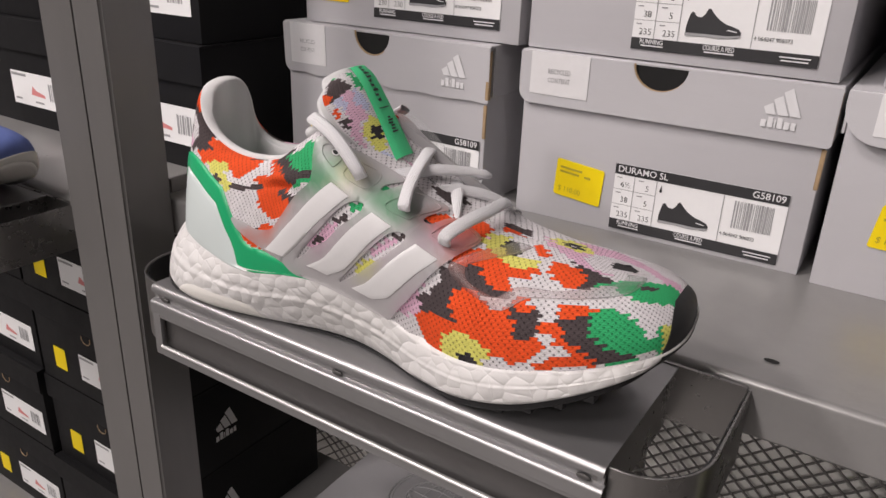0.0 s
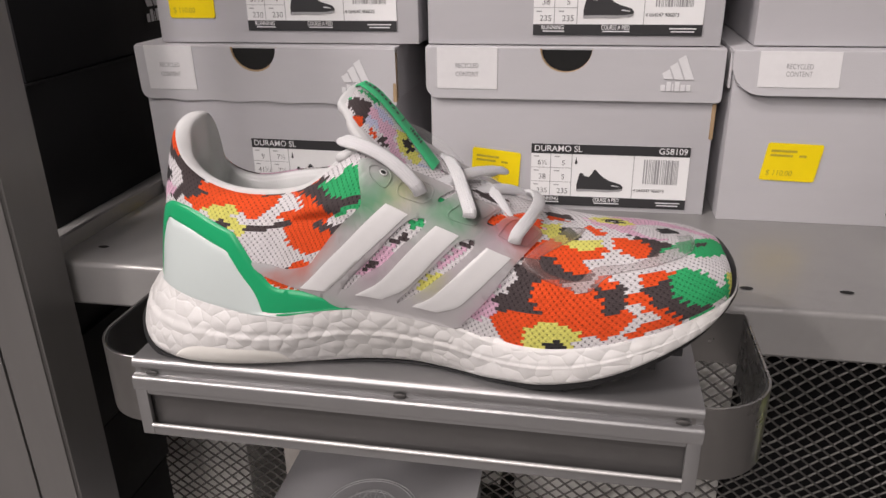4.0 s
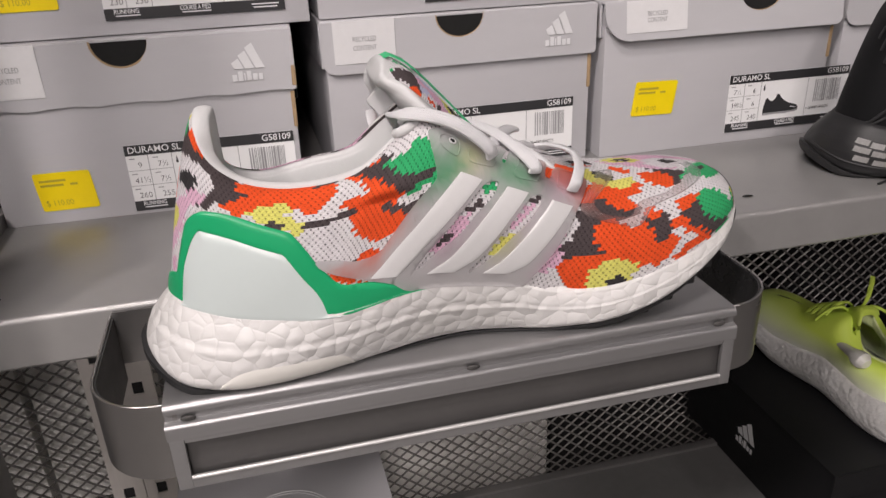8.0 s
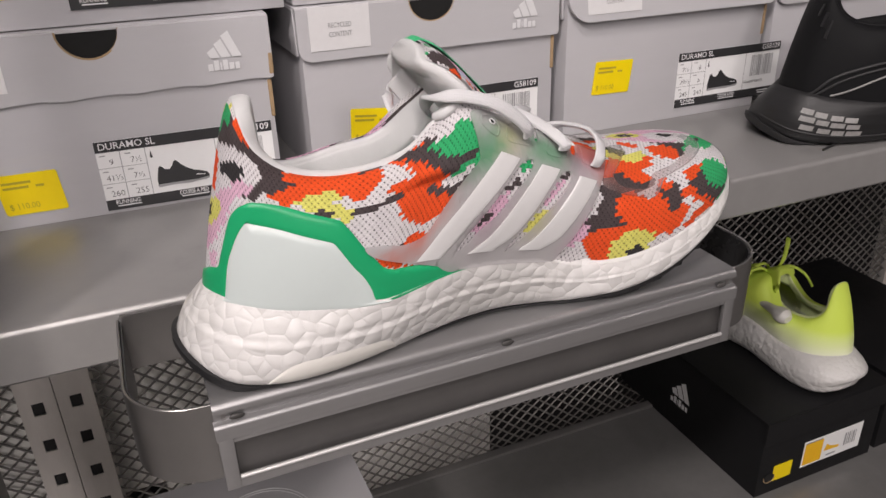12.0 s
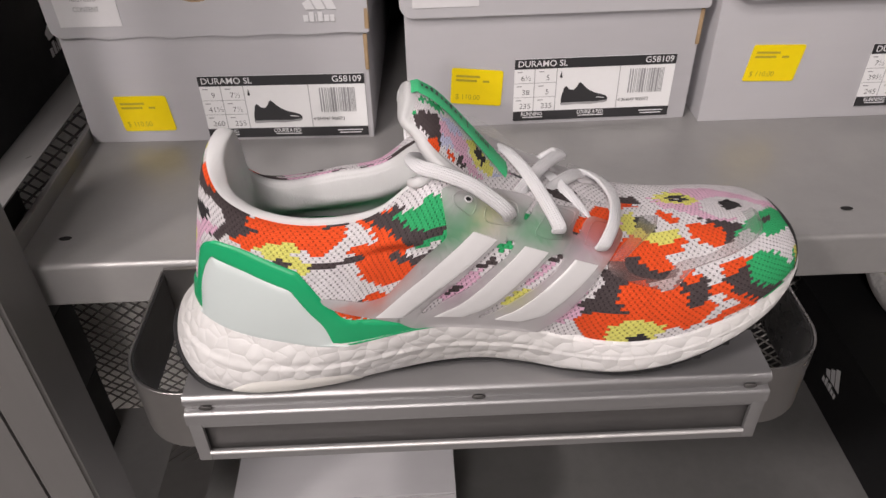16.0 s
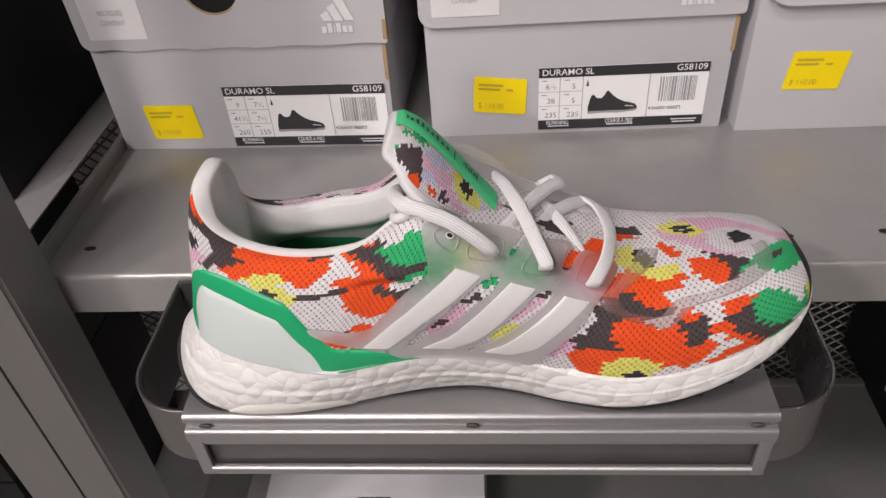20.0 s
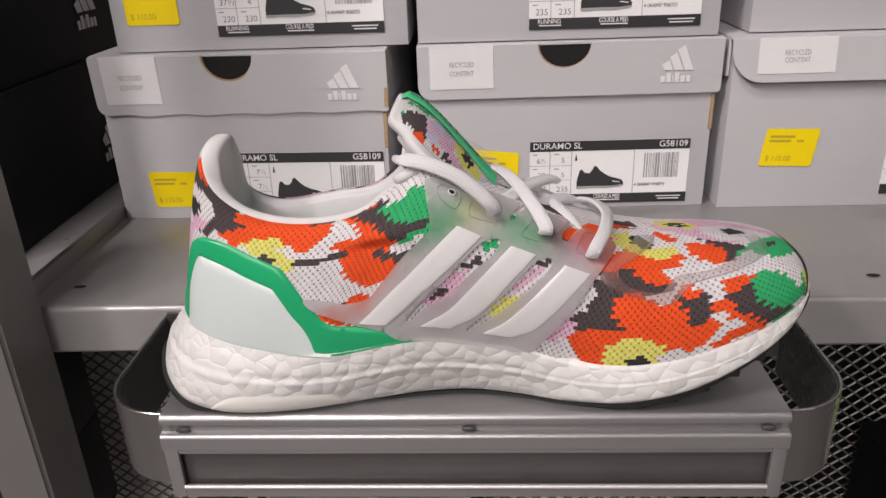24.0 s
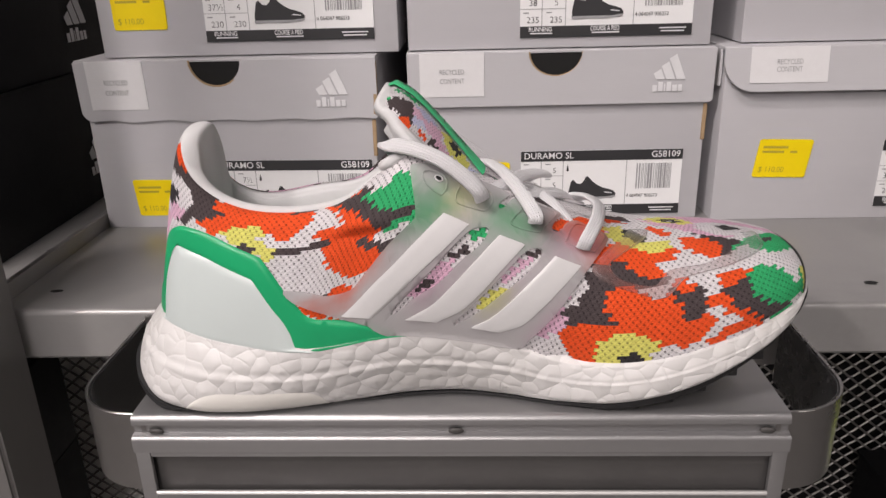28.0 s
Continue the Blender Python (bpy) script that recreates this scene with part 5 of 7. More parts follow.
def boost_material():
    """White expanded-bead foam: packed cells in soft relief, fine mould lines, slight yellowing."""
    mat, tree, bsdf = tree_of("bead_foam")
    link = tree.links.new
    coord = tree.nodes.new("ShaderNodeTexCoord")
    warp = n_add(tree, "ShaderNodeTexNoise", Scale=60.0, Detail=2.0)
    link(coord.outputs["Object"], warp.inputs["Vector"])
    shift = tree.nodes.new("ShaderNodeVectorMath")
    shift.operation = "MULTIPLY_ADD"
    link(warp.outputs["Color"], shift.inputs[0])
    shift.inputs[1].default_value = (0.004, 0.004, 0.004)
    link(coord.outputs["Object"], shift.inputs[2])
    cells = n_add(tree, "ShaderNodeTexVoronoi", Scale=146.0, Randomness=0.95)
    cells.feature = "SMOOTH_F1"
    cells.inputs["Smoothness"].default_value = 0.3
    link(shift.outputs[0], cells.inputs["Vector"])
    edge = n_add(tree, "ShaderNodeTexVoronoi", Scale=146.0, Randomness=0.95)
    edge.feature = "DISTANCE_TO_EDGE"
    link(shift.outputs[0], edge.inputs["Vector"])
    seam = tree.nodes.new("ShaderNodeMapRange")
    seam.inputs["From Max"].default_value = 0.09
    link(edge.outputs["Distance"], seam.inputs["Value"])
    mould = n_add(tree, "ShaderNodeTexWave", Scale=260.0, Distortion=0.6)
    mould.bands_direction = "Z"
    link(coord.outputs["Object"], mould.inputs["Vector"])
    total = tree.nodes.new("ShaderNodeMath")
    total.operation = "MULTIPLY_ADD"
    link(cells.outputs["Distance"], total.inputs[0])
    total.inputs[1].default_value = -0.8
    half = tree.nodes.new("ShaderNodeMath")
    half.operation = "MULTIPLY_ADD"
    link(seam.outputs[0], half.inputs[0])
    half.inputs[1].default_value = 0.085
    fine = tree.nodes.new("ShaderNodeMath")
    fine.operation = "MULTIPLY"
    link(mould.outputs["Fac"], fine.inputs[0])
    fine.inputs[1].default_value = 0.003
    link(fine.outputs[0], half.inputs[2])
    link(half.outputs[0], total.inputs[2])
    relief = tree.nodes.new("ShaderNodeBump")
    relief.inputs["Strength"].default_value = 0.52
    relief.inputs["Distance"].default_value = 0.0030
    link(total.outputs[0], relief.inputs["Height"])
    link(relief.outputs[0], bsdf.inputs["Normal"])
    stain = n_add(tree, "ShaderNodeTexNoise", Scale=14.0, Detail=5.0)
    link(coord.outputs["Object"], stain.inputs["Vector"])
    ramp = tree.nodes.new("ShaderNodeValToRGB")
    ramp.color_ramp.elements[0].color, ramp.color_ramp.elements[0].position = (0.575, 0.565, 0.545, 1), 0.35
    ramp.color_ramp.elements[1].color, ramp.color_ramp.elements[1].position = (0.65, 0.64, 0.63, 1), 0.62
    link(stain.outputs["Fac"], ramp.inputs[0])
    link(ramp.outputs[0], bsdf.inputs["Base Color"])
    bsdf.inputs["Roughness"].default_value = 0.42
    bsdf.inputs["Subsurface Weight"].default_value = 0.12
    bsdf.inputs["Subsurface Radius"].default_value = (0.003, 0.003, 0.003)
    return mat


FOAM = boost_material()
SMOOTH_FOAM = surface("smooth_foam", (0.70, 0.685, 0.645), 0.36, 0, 0.04, 20)
RUBBER = surface("black_rubber", (0.014, 0.014, 0.015), 0.58, 0, 0.2, 60, 0.1, 500)
LINING = surface("lining_fabric", (0.60, 0.60, 0.60), 0.8, 0, 0.04, 40, 0.45, 1500, (1, 1, 0.35), spec=0.2)
INSOLE = surface("green_insole", (0.022, 0.30, 0.11), 0.75, 0, 0.1, 40, 0.3, 900)
COUNTER_WHITE = surface("counter_shell", (0.56, 0.62, 0.61), 0.30, 0, 0.02, 20, spec=0.45)
COUNTER_GREEN = surface("green_trim", (0.012, 0.345, 0.135), 0.34, 0, 0.04, 30, spec=0.45)
STRIPE = surface("silver_white_stripe", (0.66, 0.655, 0.655), 0.40, 0.0, 0.03, 60, 0.12, 1500)
def lace_material():
    """Flat knitted lace: rows of small chevrons in ridges along the lace, from its own map in millimetres."""
    mat, tree, bsdf = tree_of("woven_lace")
    link = tree.links.new

    def op(kind, a, b=None, c=None):
        nd = tree.nodes.new("ShaderNodeMath")
        nd.operation = kind
        for k, val in enumerate((a, b, c)):
            if isinstance(val, (int, float)):
                nd.inputs[k].default_value = val
            elif val is not None:
                link(val, nd.inputs[k])
        return nd.outputs[0]
    uvm = tree.nodes.new("ShaderNodeUVMap")
    uvm.uv_map = "braid"
    sep = tree.nodes.new("ShaderNodeSeparateXYZ")
    link(uvm.outputs[0], sep.inputs[0])
    rib = op("ABSOLUTE", op("SUBTRACT", op("FRACT", op("MULTIPLY", sep.outputs[1], 1 / 0.82)), 0.5))
    chev = op("FRACT", op("ADD", op("MULTIPLY", sep.outputs[0], 1 / 0.95), op("MULTIPLY", rib, 1.1)))
    knot = op("SINE", op("MULTIPLY", chev, math.pi))
    groove = op("SUBTRACT", 1.0, op("POWER", op("MULTIPLY", rib, 2.0), 3.0))
    high = op("ADD", op("MULTIPLY", knot, 0.6), op("MULTIPLY", groove, 0.7))
    rel = tree.nodes.new("ShaderNodeBump")
    rel.inputs["Strength"].default_value, rel.inputs["Distance"].default_value = 0.9, 0.0005
    link(high, rel.inputs["Height"])
    link(rel.outputs[0], bsdf.inputs["Normal"])
    # colour follows the height, which paints shade into the grooves
    ramp = tree.nodes.new("ShaderNodeValToRGB")
    ramp.color_ramp.elements[0].color, ramp.color_ramp.elements[0].position = (0.56, 0.56, 0.575, 1), 0.05
    ramp.color_ramp.elements[1].color, ramp.color_ramp.elements[1].position = (0.82, 0.815, 0.83, 1), 0.55
    link(high, ramp.inputs[0])
    link(ramp.outputs[0], bsdf.inputs["Base Color"])
    bsdf.inputs["Roughness"].default_value = 0.78
    bsdf.inputs["Specular IOR Level"].default_value = 0.2
    return mat


LACE = lace_material()
TAB_GREEN = surface("green_ribbon", (0.055, 0.50, 0.21), 0.62, 0, 0.06, 90, 0.5, 1800, (1, 0.25, 1))


def ring_mesh(rows, close_top=False, close_bottom=False):
    bm = bmesh.new()
    grid = [[bm.verts.new(Vector(p) * MM) for p in line] for line in rows]
    n, m = len(grid), len(grid[0])
    for i in range(n):
        a, b = grid[i], grid[(i + 1) % n]
        for k in range(m - 1):
            bm.faces.new((a[k], a[k + 1], b[k + 1], b[k]))
    for flag, k in ((close_top, 0), (close_bottom, m - 1)):
        if flag:
            cx = sum((g[k].co for g in grid), Vector()) / n
            # strips to an inner ring keep the cap even
            bm.faces.new([g[k] for g in grid])
    bmesh.ops.recalc_face_normals(bm, faces=bm.faces)
    return bm


wall = sole_wall()
part("midsole", ring_mesh(wall, True, True), FOAM, shoe, "white bead-foam midsole", angle=180)
out_lo, out_hi = low.copy(), low.copy()
back = np.clip((34 - low[:, 0]) / 30, 0, 1) * 3.4 - 1.6 - 7 * np.exp(-((low[:, 0] - 72) / 30) ** 4)
out_hi[:, :2] += outw * back[:, None]
out_hi[:, 2] += -0.9 + np.clip((30 - low[:, 0]) / 30, 0, 1) * 4
out_lo[:, :2] += outw * (back[:, None] - 1.2)
out_lo[:, 2] = np.clip(low[:, 2] - 4.5, 0.1, None)
mid_o = (out_hi + out_lo) / 2
mid_o[:, :2] += outw * 0.8
inner = out_hi.copy()
inner[:, :2] -= outw * 5
part("outsole", ring_mesh(np.stack([inner, out_hi, mid_o, out_lo], 1), False, True), RUBBER, shoe, "black rubber outsole", angle=60)
# smooth cream pad set into the lower heel of the midsole
near_i = [i for i in range(len(low)) if 36 < low[i, 0] < 96 and low[i, 1] < -20]
bm = bmesh.new()
pad = []
for n, i in enumerate(near_i):
    f = n / (len(near_i) - 1)
    high = 0.66 + 0.30 * min(abs(f - 0.5) * 2, 1) ** 5
    line = []
    for k in range(6):
        s = min(high + (0.985 - high) * k / 5, 0.985) * 44
        k0 = min(int(s), 43)
        p = wall[i, k0] * (1 - s + k0) + wall[i, k0 + 1] * (s - k0)
        line.append(bm.verts.new(Vector((p[0] + outw[i, 0] * 0.5, p[1] + outw[i, 1] * (0.7 if 0 < k < 5 else 0.1), p[2])) * MM))
    pad.append(line)
for a, b in zip(pad, pad[1:]):
    for k in range(5):
        bm.faces.new((a[k], b[k], b[k + 1], a[k + 1]))
bmesh.ops.recalc_face_normals(bm, faces=bm.faces)
part("heel_pad", bm, SMOOTH_FOAM, shoe, "smooth cream pad in the foam heel", angle=180)
# tread blocks under the forefoot rim
for k in range(9):
    f = 34 + k * 6
    p = low[f]
    bm = box((p[0] * MM - 0.0035, p[1] * MM + 0.003, max(p[2] - 5.2, 0.1) * MM), (p[0] * MM + 0.0035, p[1] * MM + 0.010, (p[2] - 1.5) * MM), 0.0008, 2)
    part("tread_block", bm, RUBBER, shoe)

# ---- moulded parts on the upper ----
TRIM_OUT = [(17.1, 0.057), (16.63, 0.083), (16.21, 0.097), (16.08, 0.152), (15.82, 0.292), (15.58, 0.359), (15.32, 0.406), (15.04, 0.445), (14.16, 0.5), (13.25, 0.43), (13, 0.364), (12.54, 0.198), (12.29, 0.136), (11.83, 0.071), (10.93, 0.041), (9.2, 0.0)]
TRIM_IN = [(17, -0.02), (16.4, -0.02), (15.92, -0.02), (15.82, 0.097), (15.62, 0.199), (15.38, 0.293), (15.25, 0.32), (15.08, 0.333), (14.14, 0.35), (13.24, 0.28), (13.05, 0.237), (12.67, 0.125), (12.24, 0.043), (11.59, -0.025), (10.75, -0.025), (9.2, -0.02)]
white_panel = skin([(15.92, -0.02), (15.82, 0.097), (15.62, 0.199), (15.38, 0.293), (15.25, 0.32), (15.08, 0.333), (14.14, 0.35), (13.24, 0.28), (13.05, 0.237), (12.67, 0.125), (12.24, 0.043), (11.59, -0.025)], [(15.92, -0.03), (15.7, -0.03), (15.4, -0.03), (15.1, -0.03), (14.7, -0.03), (14.3, -0.03), (13.9, -0.03), (13.4, -0.03), (12.9, -0.03), (12.5, -0.03), (12.1, -0.03), (11.59, -0.03)], 48, 14, 0.9, 0.15, 0.5)
counter = part("heel_counter", white_panel, COUNTER_WHITE, shoe, "pale mint-white moulded heel counter", angle=80)
part("counter_trim", skin(TRIM_OUT, TRIM_IN, 90, 8, 0.85, 0.3), COUNTER_GREEN, counter, "bright green edge of the heel counter", angle=80)
far_panel = skin([(18.6, 0.10), (18.7, 0.319), (18.9, 0.388), (19.9, 0.361), (20.6, 0.278), (21.2, 0.0)], [(18.6, 0.0), (19.0, 0.0), (19.5, 0.0), (20.0, 0.0), (20.6, 0.0), (21.3, -0.01)], 20, 8, 0.5, 1.0)
part("heel_counter_far", far_panel, COUNTER_WHITE, shoe, angle=80)
far_trim = skin([(17.7, 0.04), (18.2, 0.15), (18.3, 0.36), (18.6, 0.458), (19.8, 0.49), (20.8, 0.38), (21.6, 0.06), (23.5, 0.0)], [(18.1, 0.0), (18.5, 0.08), (18.7, 0.319), (18.9, 0.392), (19.9, 0.361), (20.6, 0.278), (21.3, -0.01), (23.5, -0.01)], 40, 6, 0.6, 1.3)
part("counter_trim_far", far_trim, COUNTER_GREEN, shoe, angle=80)
bm = bmesh.new()
grid = []
for k in range(49):
    a = 31.7 + 3.02 * k / 48
    rise = float(np.interp(a, (31.7, 32, 32.5, 33, 33.6, 33.9, 34.2, 34.4, 34.6, 34.72), (0, 0.25, 0.4, 0.45, 0.48, 0.47, 0.38, 0.27, 0.08, 0)))
    line = [on_upper(a, rise * (1 - q / 7) + 0.01, 0.05 if q == 0 else 0.3) for q in range(8)]
    i = int(round(a * 12)) % len(low)
    line += [Vector((wall[i, q, 0] + outw[i, 0] * 0.5, wall[i, q, 1] + outw[i, 1] * 0.5, wall[i, q, 2])) * MM for q in range(4, 45, 5)]
    grid.append([bm.verts.new(p) for p in line])
for a, b in zip(grid, grid[1:]):
    for q in range(len(a) - 1):
        bm.faces.new((a[q], b[q], b[q + 1], a[q + 1]))
bmesh.ops.recalc_face_normals(bm, faces=bm.faces)
part("toe_bumper", bm, RUBBER, shoe, "black rubber toe bumper", angle=80)


def frosted(name="frosted_film", body=0.72):
    """Frosted plastic film: milky, softly shiny, tinted by the yarn that it is bonded to."""
    mat, tree, bsdf = tree_of(name)
    link = tree.links.new
    tint = tree.nodes.new("ShaderNodeAttribute")
    tint.attribute_name = "tint"
    coord = tree.nodes.new("ShaderNodeTexCoord")
    cloud = n_add(tree, "ShaderNodeTexNoise", Scale=70.0, Detail=4.0)
    link(coord.outputs["Object"], cloud.inputs["Vector"])
    milk = tree.nodes.new("ShaderNodeMapRange")
    milk.inputs["To Min"].default_value, milk.inputs["To Max"].default_value = 0.14, 0.26
    link(cloud.outputs["Fac"], milk.inputs["Value"])
    mixc = tree.nodes.new("ShaderNodeMix")
    mixc.data_type = "RGBA"
    link(milk.outputs[0], mixc.inputs["Factor"])
    link(tint.outputs["Color"], mixc.inputs["A"])
    mixc.inputs["B"].default_value = (0.42, 0.42, 0.41, 1)
    link(mixc.outputs["Result"], bsdf.inputs["Base Color"])
    bsdf.inputs["Roughness"].default_value = 0.30
    clear = tree.nodes.new("ShaderNodeBsdfTransparent")
    mix = tree.nodes.new("ShaderNodeMixShader")
    mix.inputs[0].default_value = body
    link(clear.outputs[0], mix.inputs[1])
    link(bsdf.outputs[0], mix.inputs[2])
    link(mix.outputs[0], tree.nodes["Material Output"].inputs["Surface"])
    return mat


FILM = frosted()
CLEAR_FILM = frosted("clear_film", 0.18)
GRID_LOCAL = KP.reshape(-1, 3) * MM


def tinted(bm):
    """Gives a film's corners the mean colour of the yarn round the nearest stitch."""
    layer = bm.loops.layers.float_color.new("tint")
    known = {}
    for v in bm.verts:
        k = int(((GRID_LOCAL - np.array(v.co)) ** 2).sum(1).argmin())
        i, j = divmod(k, KNV + 1)
        total = np.zeros(3)
        spots = [(di, dj) for di in (-4, -2, 0, 2, 4) for dj in (-3, -1, 1, 3)]
        for di, dj in spots:
            total += np.array(DYES[upper_color((i + di) % ROWS_UP, min(max(j + dj, 0), KNV - 1))])
        known[v] = (*(total / len(spots) * 0.72), 1.0)
    for f in bm.faces:
        for lp in f.loops:
            lp[layer] = known[lp.vert]
    return bm


def patch(outline, holes=(), lift=0.9, thick=0.4, steps=3, cell=3.0):
    """A film cut to an outline in (row, height), laid on the upper, with a raised face and a thin edge."""
    bm = bmesh.new()

    def loop_of(pts):
        fine = closed_curve([(a * 18, spread_v(v) * 62) for a, v in pts], steps)
        vs = [bm.verts.new((p[0], p[1], 0)) for p in fine]
        return [bm.edges.new((vs[k - 1], vs[k])) for k in range(len(vs))]
    edges = loop_of(outline)
    for hole in holes:
        edges += loop_of(hole)
    bmesh.ops.triangle_fill(bm, edges=edges, use_beauty=True, use_dissolve=False)
    for axis in (0, 1):
        lo, hi = min(v.co[axis] for v in bm.verts), max(v.co[axis] for v in bm.verts)
        nrm = Vector((1 - axis, axis, 0))
        for k in range(1, int((hi - lo) / cell) + 1):
            bmesh.ops.bisect_plane(bm, geom=bm.verts[:] + bm.edges[:] + bm.faces[:], plane_co=nrm * (lo + k * cell), plane_no=nrm)
    rim = {v for e in bm.edges if e.is_boundary for v in e.verts}
    for v in bm.verts:
        v.co = on_upper(v.co.x / 18, pack_v(v.co.y / 62), lift + (thick if v not in rim else thick * 0.75))
    bmesh.ops.recalc_face_normals(bm, faces=bm.faces)
    f = max(bm.faces, key=lambda q: q.calc_area())
    if f.normal.dot(f.calc_center_median() - Vector((0.15, -0.005, 0.04))) < 0:
        bmesh.ops.reverse_faces(bm, faces=bm.faces)
    got = bmesh.ops.extrude_edge_only(bm, edges=[e for e in bm.edges if e.is_boundary])
    for v in [g for g in got["geom"] if isinstance(g, bmesh.types.BMVert)]:
        v.co -= (v.co - Vector((0.15, -0.005, v.co.z * 0.6))).normalized() * 0.0009
    return bm


CAGE = [(10, 0.715), (9.88, 0.57), (9.69, 0.426), (9.7, 0.361), (10.18, 0.258), (10.6, 0.181), (10.9, 0.139), (11.51, 0.151), (12.1, 0.195), (12.5, 0.208), (12.3, 0.152), (11.74, 0.099), (10.6, 0.03), (9.6, 0), (9.12, -0.015), (7.87, -0.015), (7, -0.015), (6.59, 0.045), (6.28, 0.209), (6.04, 0.405), (5.78, 0.581), (5.55, 0.736), (5.54, 0.796), (5.71, 0.844), (6.13, 0.873), (6.33, 0.868), (6.5, 0.804), (6.59, 0.723), (6.7, 0.671), (6.83, 0.668), (6.8, 0.737), (6.69, 0.833), (6.63, 0.89), (6.78, 0.915), (7.17, 0.888), (7.55, 0.887), (7.67, 0.843), (7.79, 0.75), (7.89, 0.665), (7.98, 0.654), (7.96, 0.707), (7.85, 0.791), (7.77, 0.847), (7.83, 0.88), (8.17, 0.875), (8.73, 0.834), (9.37, 0.781), (9.81, 0.746)]
WINDOWS = ([(8.38, 0.417), (8.15, 0.458), (8.08, 0.433), (8.19, 0.33), (8.45, 0.228), (8.78, 0.113), (9.2, 0.064), (9.54, 0.03), (9.72, 0.029), (9.57, 0.053), (9.26, 0.098), (8.94, 0.18), (8.69, 0.286), (8.52, 0.364)], [(7.19, 0.44), (7.03, 0.472), (6.94, 0.464), (6.97, 0.39), (7.2, 0.249), (7.49, 0.132), (7.8, 0.048), (8.13, 0.014), (8.21, 0.014), (8, 0.051), (7.74, 0.14), (7.48, 0.278), (7.33, 0.377)])
cage = part("lacing_cage", tinted(patch(CAGE, WINDOWS)), FILM, shoe, "frosted translucent plastic lacing cage", angle=50)
for left, right in (([(9.06, 0.447), (9.45, 0.292), (9.91, 0.179), (10.43, 0.113), (10.98, 0.057)], [(8.5, 0.432), (8.85, 0.263), (9.25, 0.148), (9.68, 0.071), (10.18, 0.028)]), ([(7.85, 0.443), (8.17, 0.252), (8.5, 0.111), (8.82, 0.042), (9.32, 0.014)], [(7.32, 0.453), (7.63, 0.248), (7.88, 0.116), (8.17, 0.04), (8.59, 0.012)]), ([(6.68, 0.469), (6.99, 0.266), (7.28, 0.115), (7.55, 0.039), (7.85, 0.012)], [(6.1, 0.489), (6.4, 0.302), (6.68, 0.141), (6.92, 0.051), (7.29, 0.014)])):
    part("side_stripe", skin(left, right, 30, 8, 1.55, 0.22), STRIPE, cage, "silvery white side stripe", angle=60)
FAR_TOP = [(24.1, 0.80), (24.9, 0.88), (25.7, 0.86), (26.6, 0.84), (27.2, 0.85), (27.7, 0.86), (28.0, 0.84)]
FAR_LOW = [(24.4, 0.36), (25.0, 0.45), (25.7, 0.45), (26.5, 0.47), (27.1, 0.49), (27.6, 0.54), (27.9, 0.62)]
far_cage = part("lacing_cage_far", tinted(skin(FAR_TOP, FAR_LOW, 40, 8, 1.1, 0.7)), FILM, shoe, angle=80)
# loose upper ends of the far side of the cage, standing up past the throat
for pts in ([(140, 14, 106.5), (147, 17, 104), (156, 19, 98), (164, 19.5, 91), (169, 17, 86), (166, 14, 84.5), (158, 12, 90), (149, 10, 98)],
            [(172, 17, 84), (180, 18.5, 82), (187, 16, 77), (186, 13, 73.5), (178, 13, 76), (172, 14, 80)],
            [(193, 21, 75), (200, 23.5, 71), (206, 23, 65), (204, 20, 62.5), (197, 18, 66), (193, 18, 71)]):
    bm = bmesh.new()
    fine = [Vector(p) * MM for p in closed_curve(pts, 4)]
    mid = sum(fine, Vector()) / len(fine) + Vector((0.0, 0.0, 0.0002))
    rings = [[bm.verts.new(mid.lerp(p, r)) for p in fine] for r in (1.0, 0.93, 0.5)]
    for v in rings[1]:
        v.co += Vector((0, -0.0003, 0.0004))
    for a, b in zip(rings, rings[1:]):
        for k in range(len(a)):
            bm.faces.new((a[k - 1], a[k], b[k], b[k - 1]))
    bm.faces.new(rings[-1])
    bmesh.ops.recalc_face_normals(bm, faces=bm.faces)
    layer = bm.loops.layers.float_color.new("tint")
    for f in bm.faces:
        for lp in f.loops:
            lp[layer] = (0.66, 0.66, 0.65, 1)
    part("eyelet_flap", bm, CLEAR_FILM, far_cage)
# raised eyelet frames on the near side
FRAMES = ([(9.6, 0.596), (9.26, 0.555), (9.15, 0.586), (9.14, 0.673), (9.35, 0.721), (9.69, 0.678)], [(8.89, 0.61), (8.83, 0.545), (8.51, 0.55), (8.24, 0.577), (8.13, 0.686), (8.23, 0.769), (8.59, 0.749), (8.8, 0.695)], [(7.67, 0.557), (7.14, 0.584), (7.03, 0.639), (6.76, 0.834), (6.92, 0.875), (7.36, 0.846), (7.54, 0.708)], [(6.51, 0.635), (6.42, 0.609), (5.9, 0.618), (5.8, 0.644), (5.59, 0.777), (5.79, 0.821), (6.28, 0.827)])
for pts in FRAMES:
    ringp = [on_upper(p[0] / 18, p[1] / 80, 1.45) for p in closed_curve([(a * 18, v * 80) for a, v in pts], 5)]
    part("eyelet_frame", tinted(add_tube(bmesh.new(), ringp + ringp[:1], 0.0003, 6)), FILM, cage)
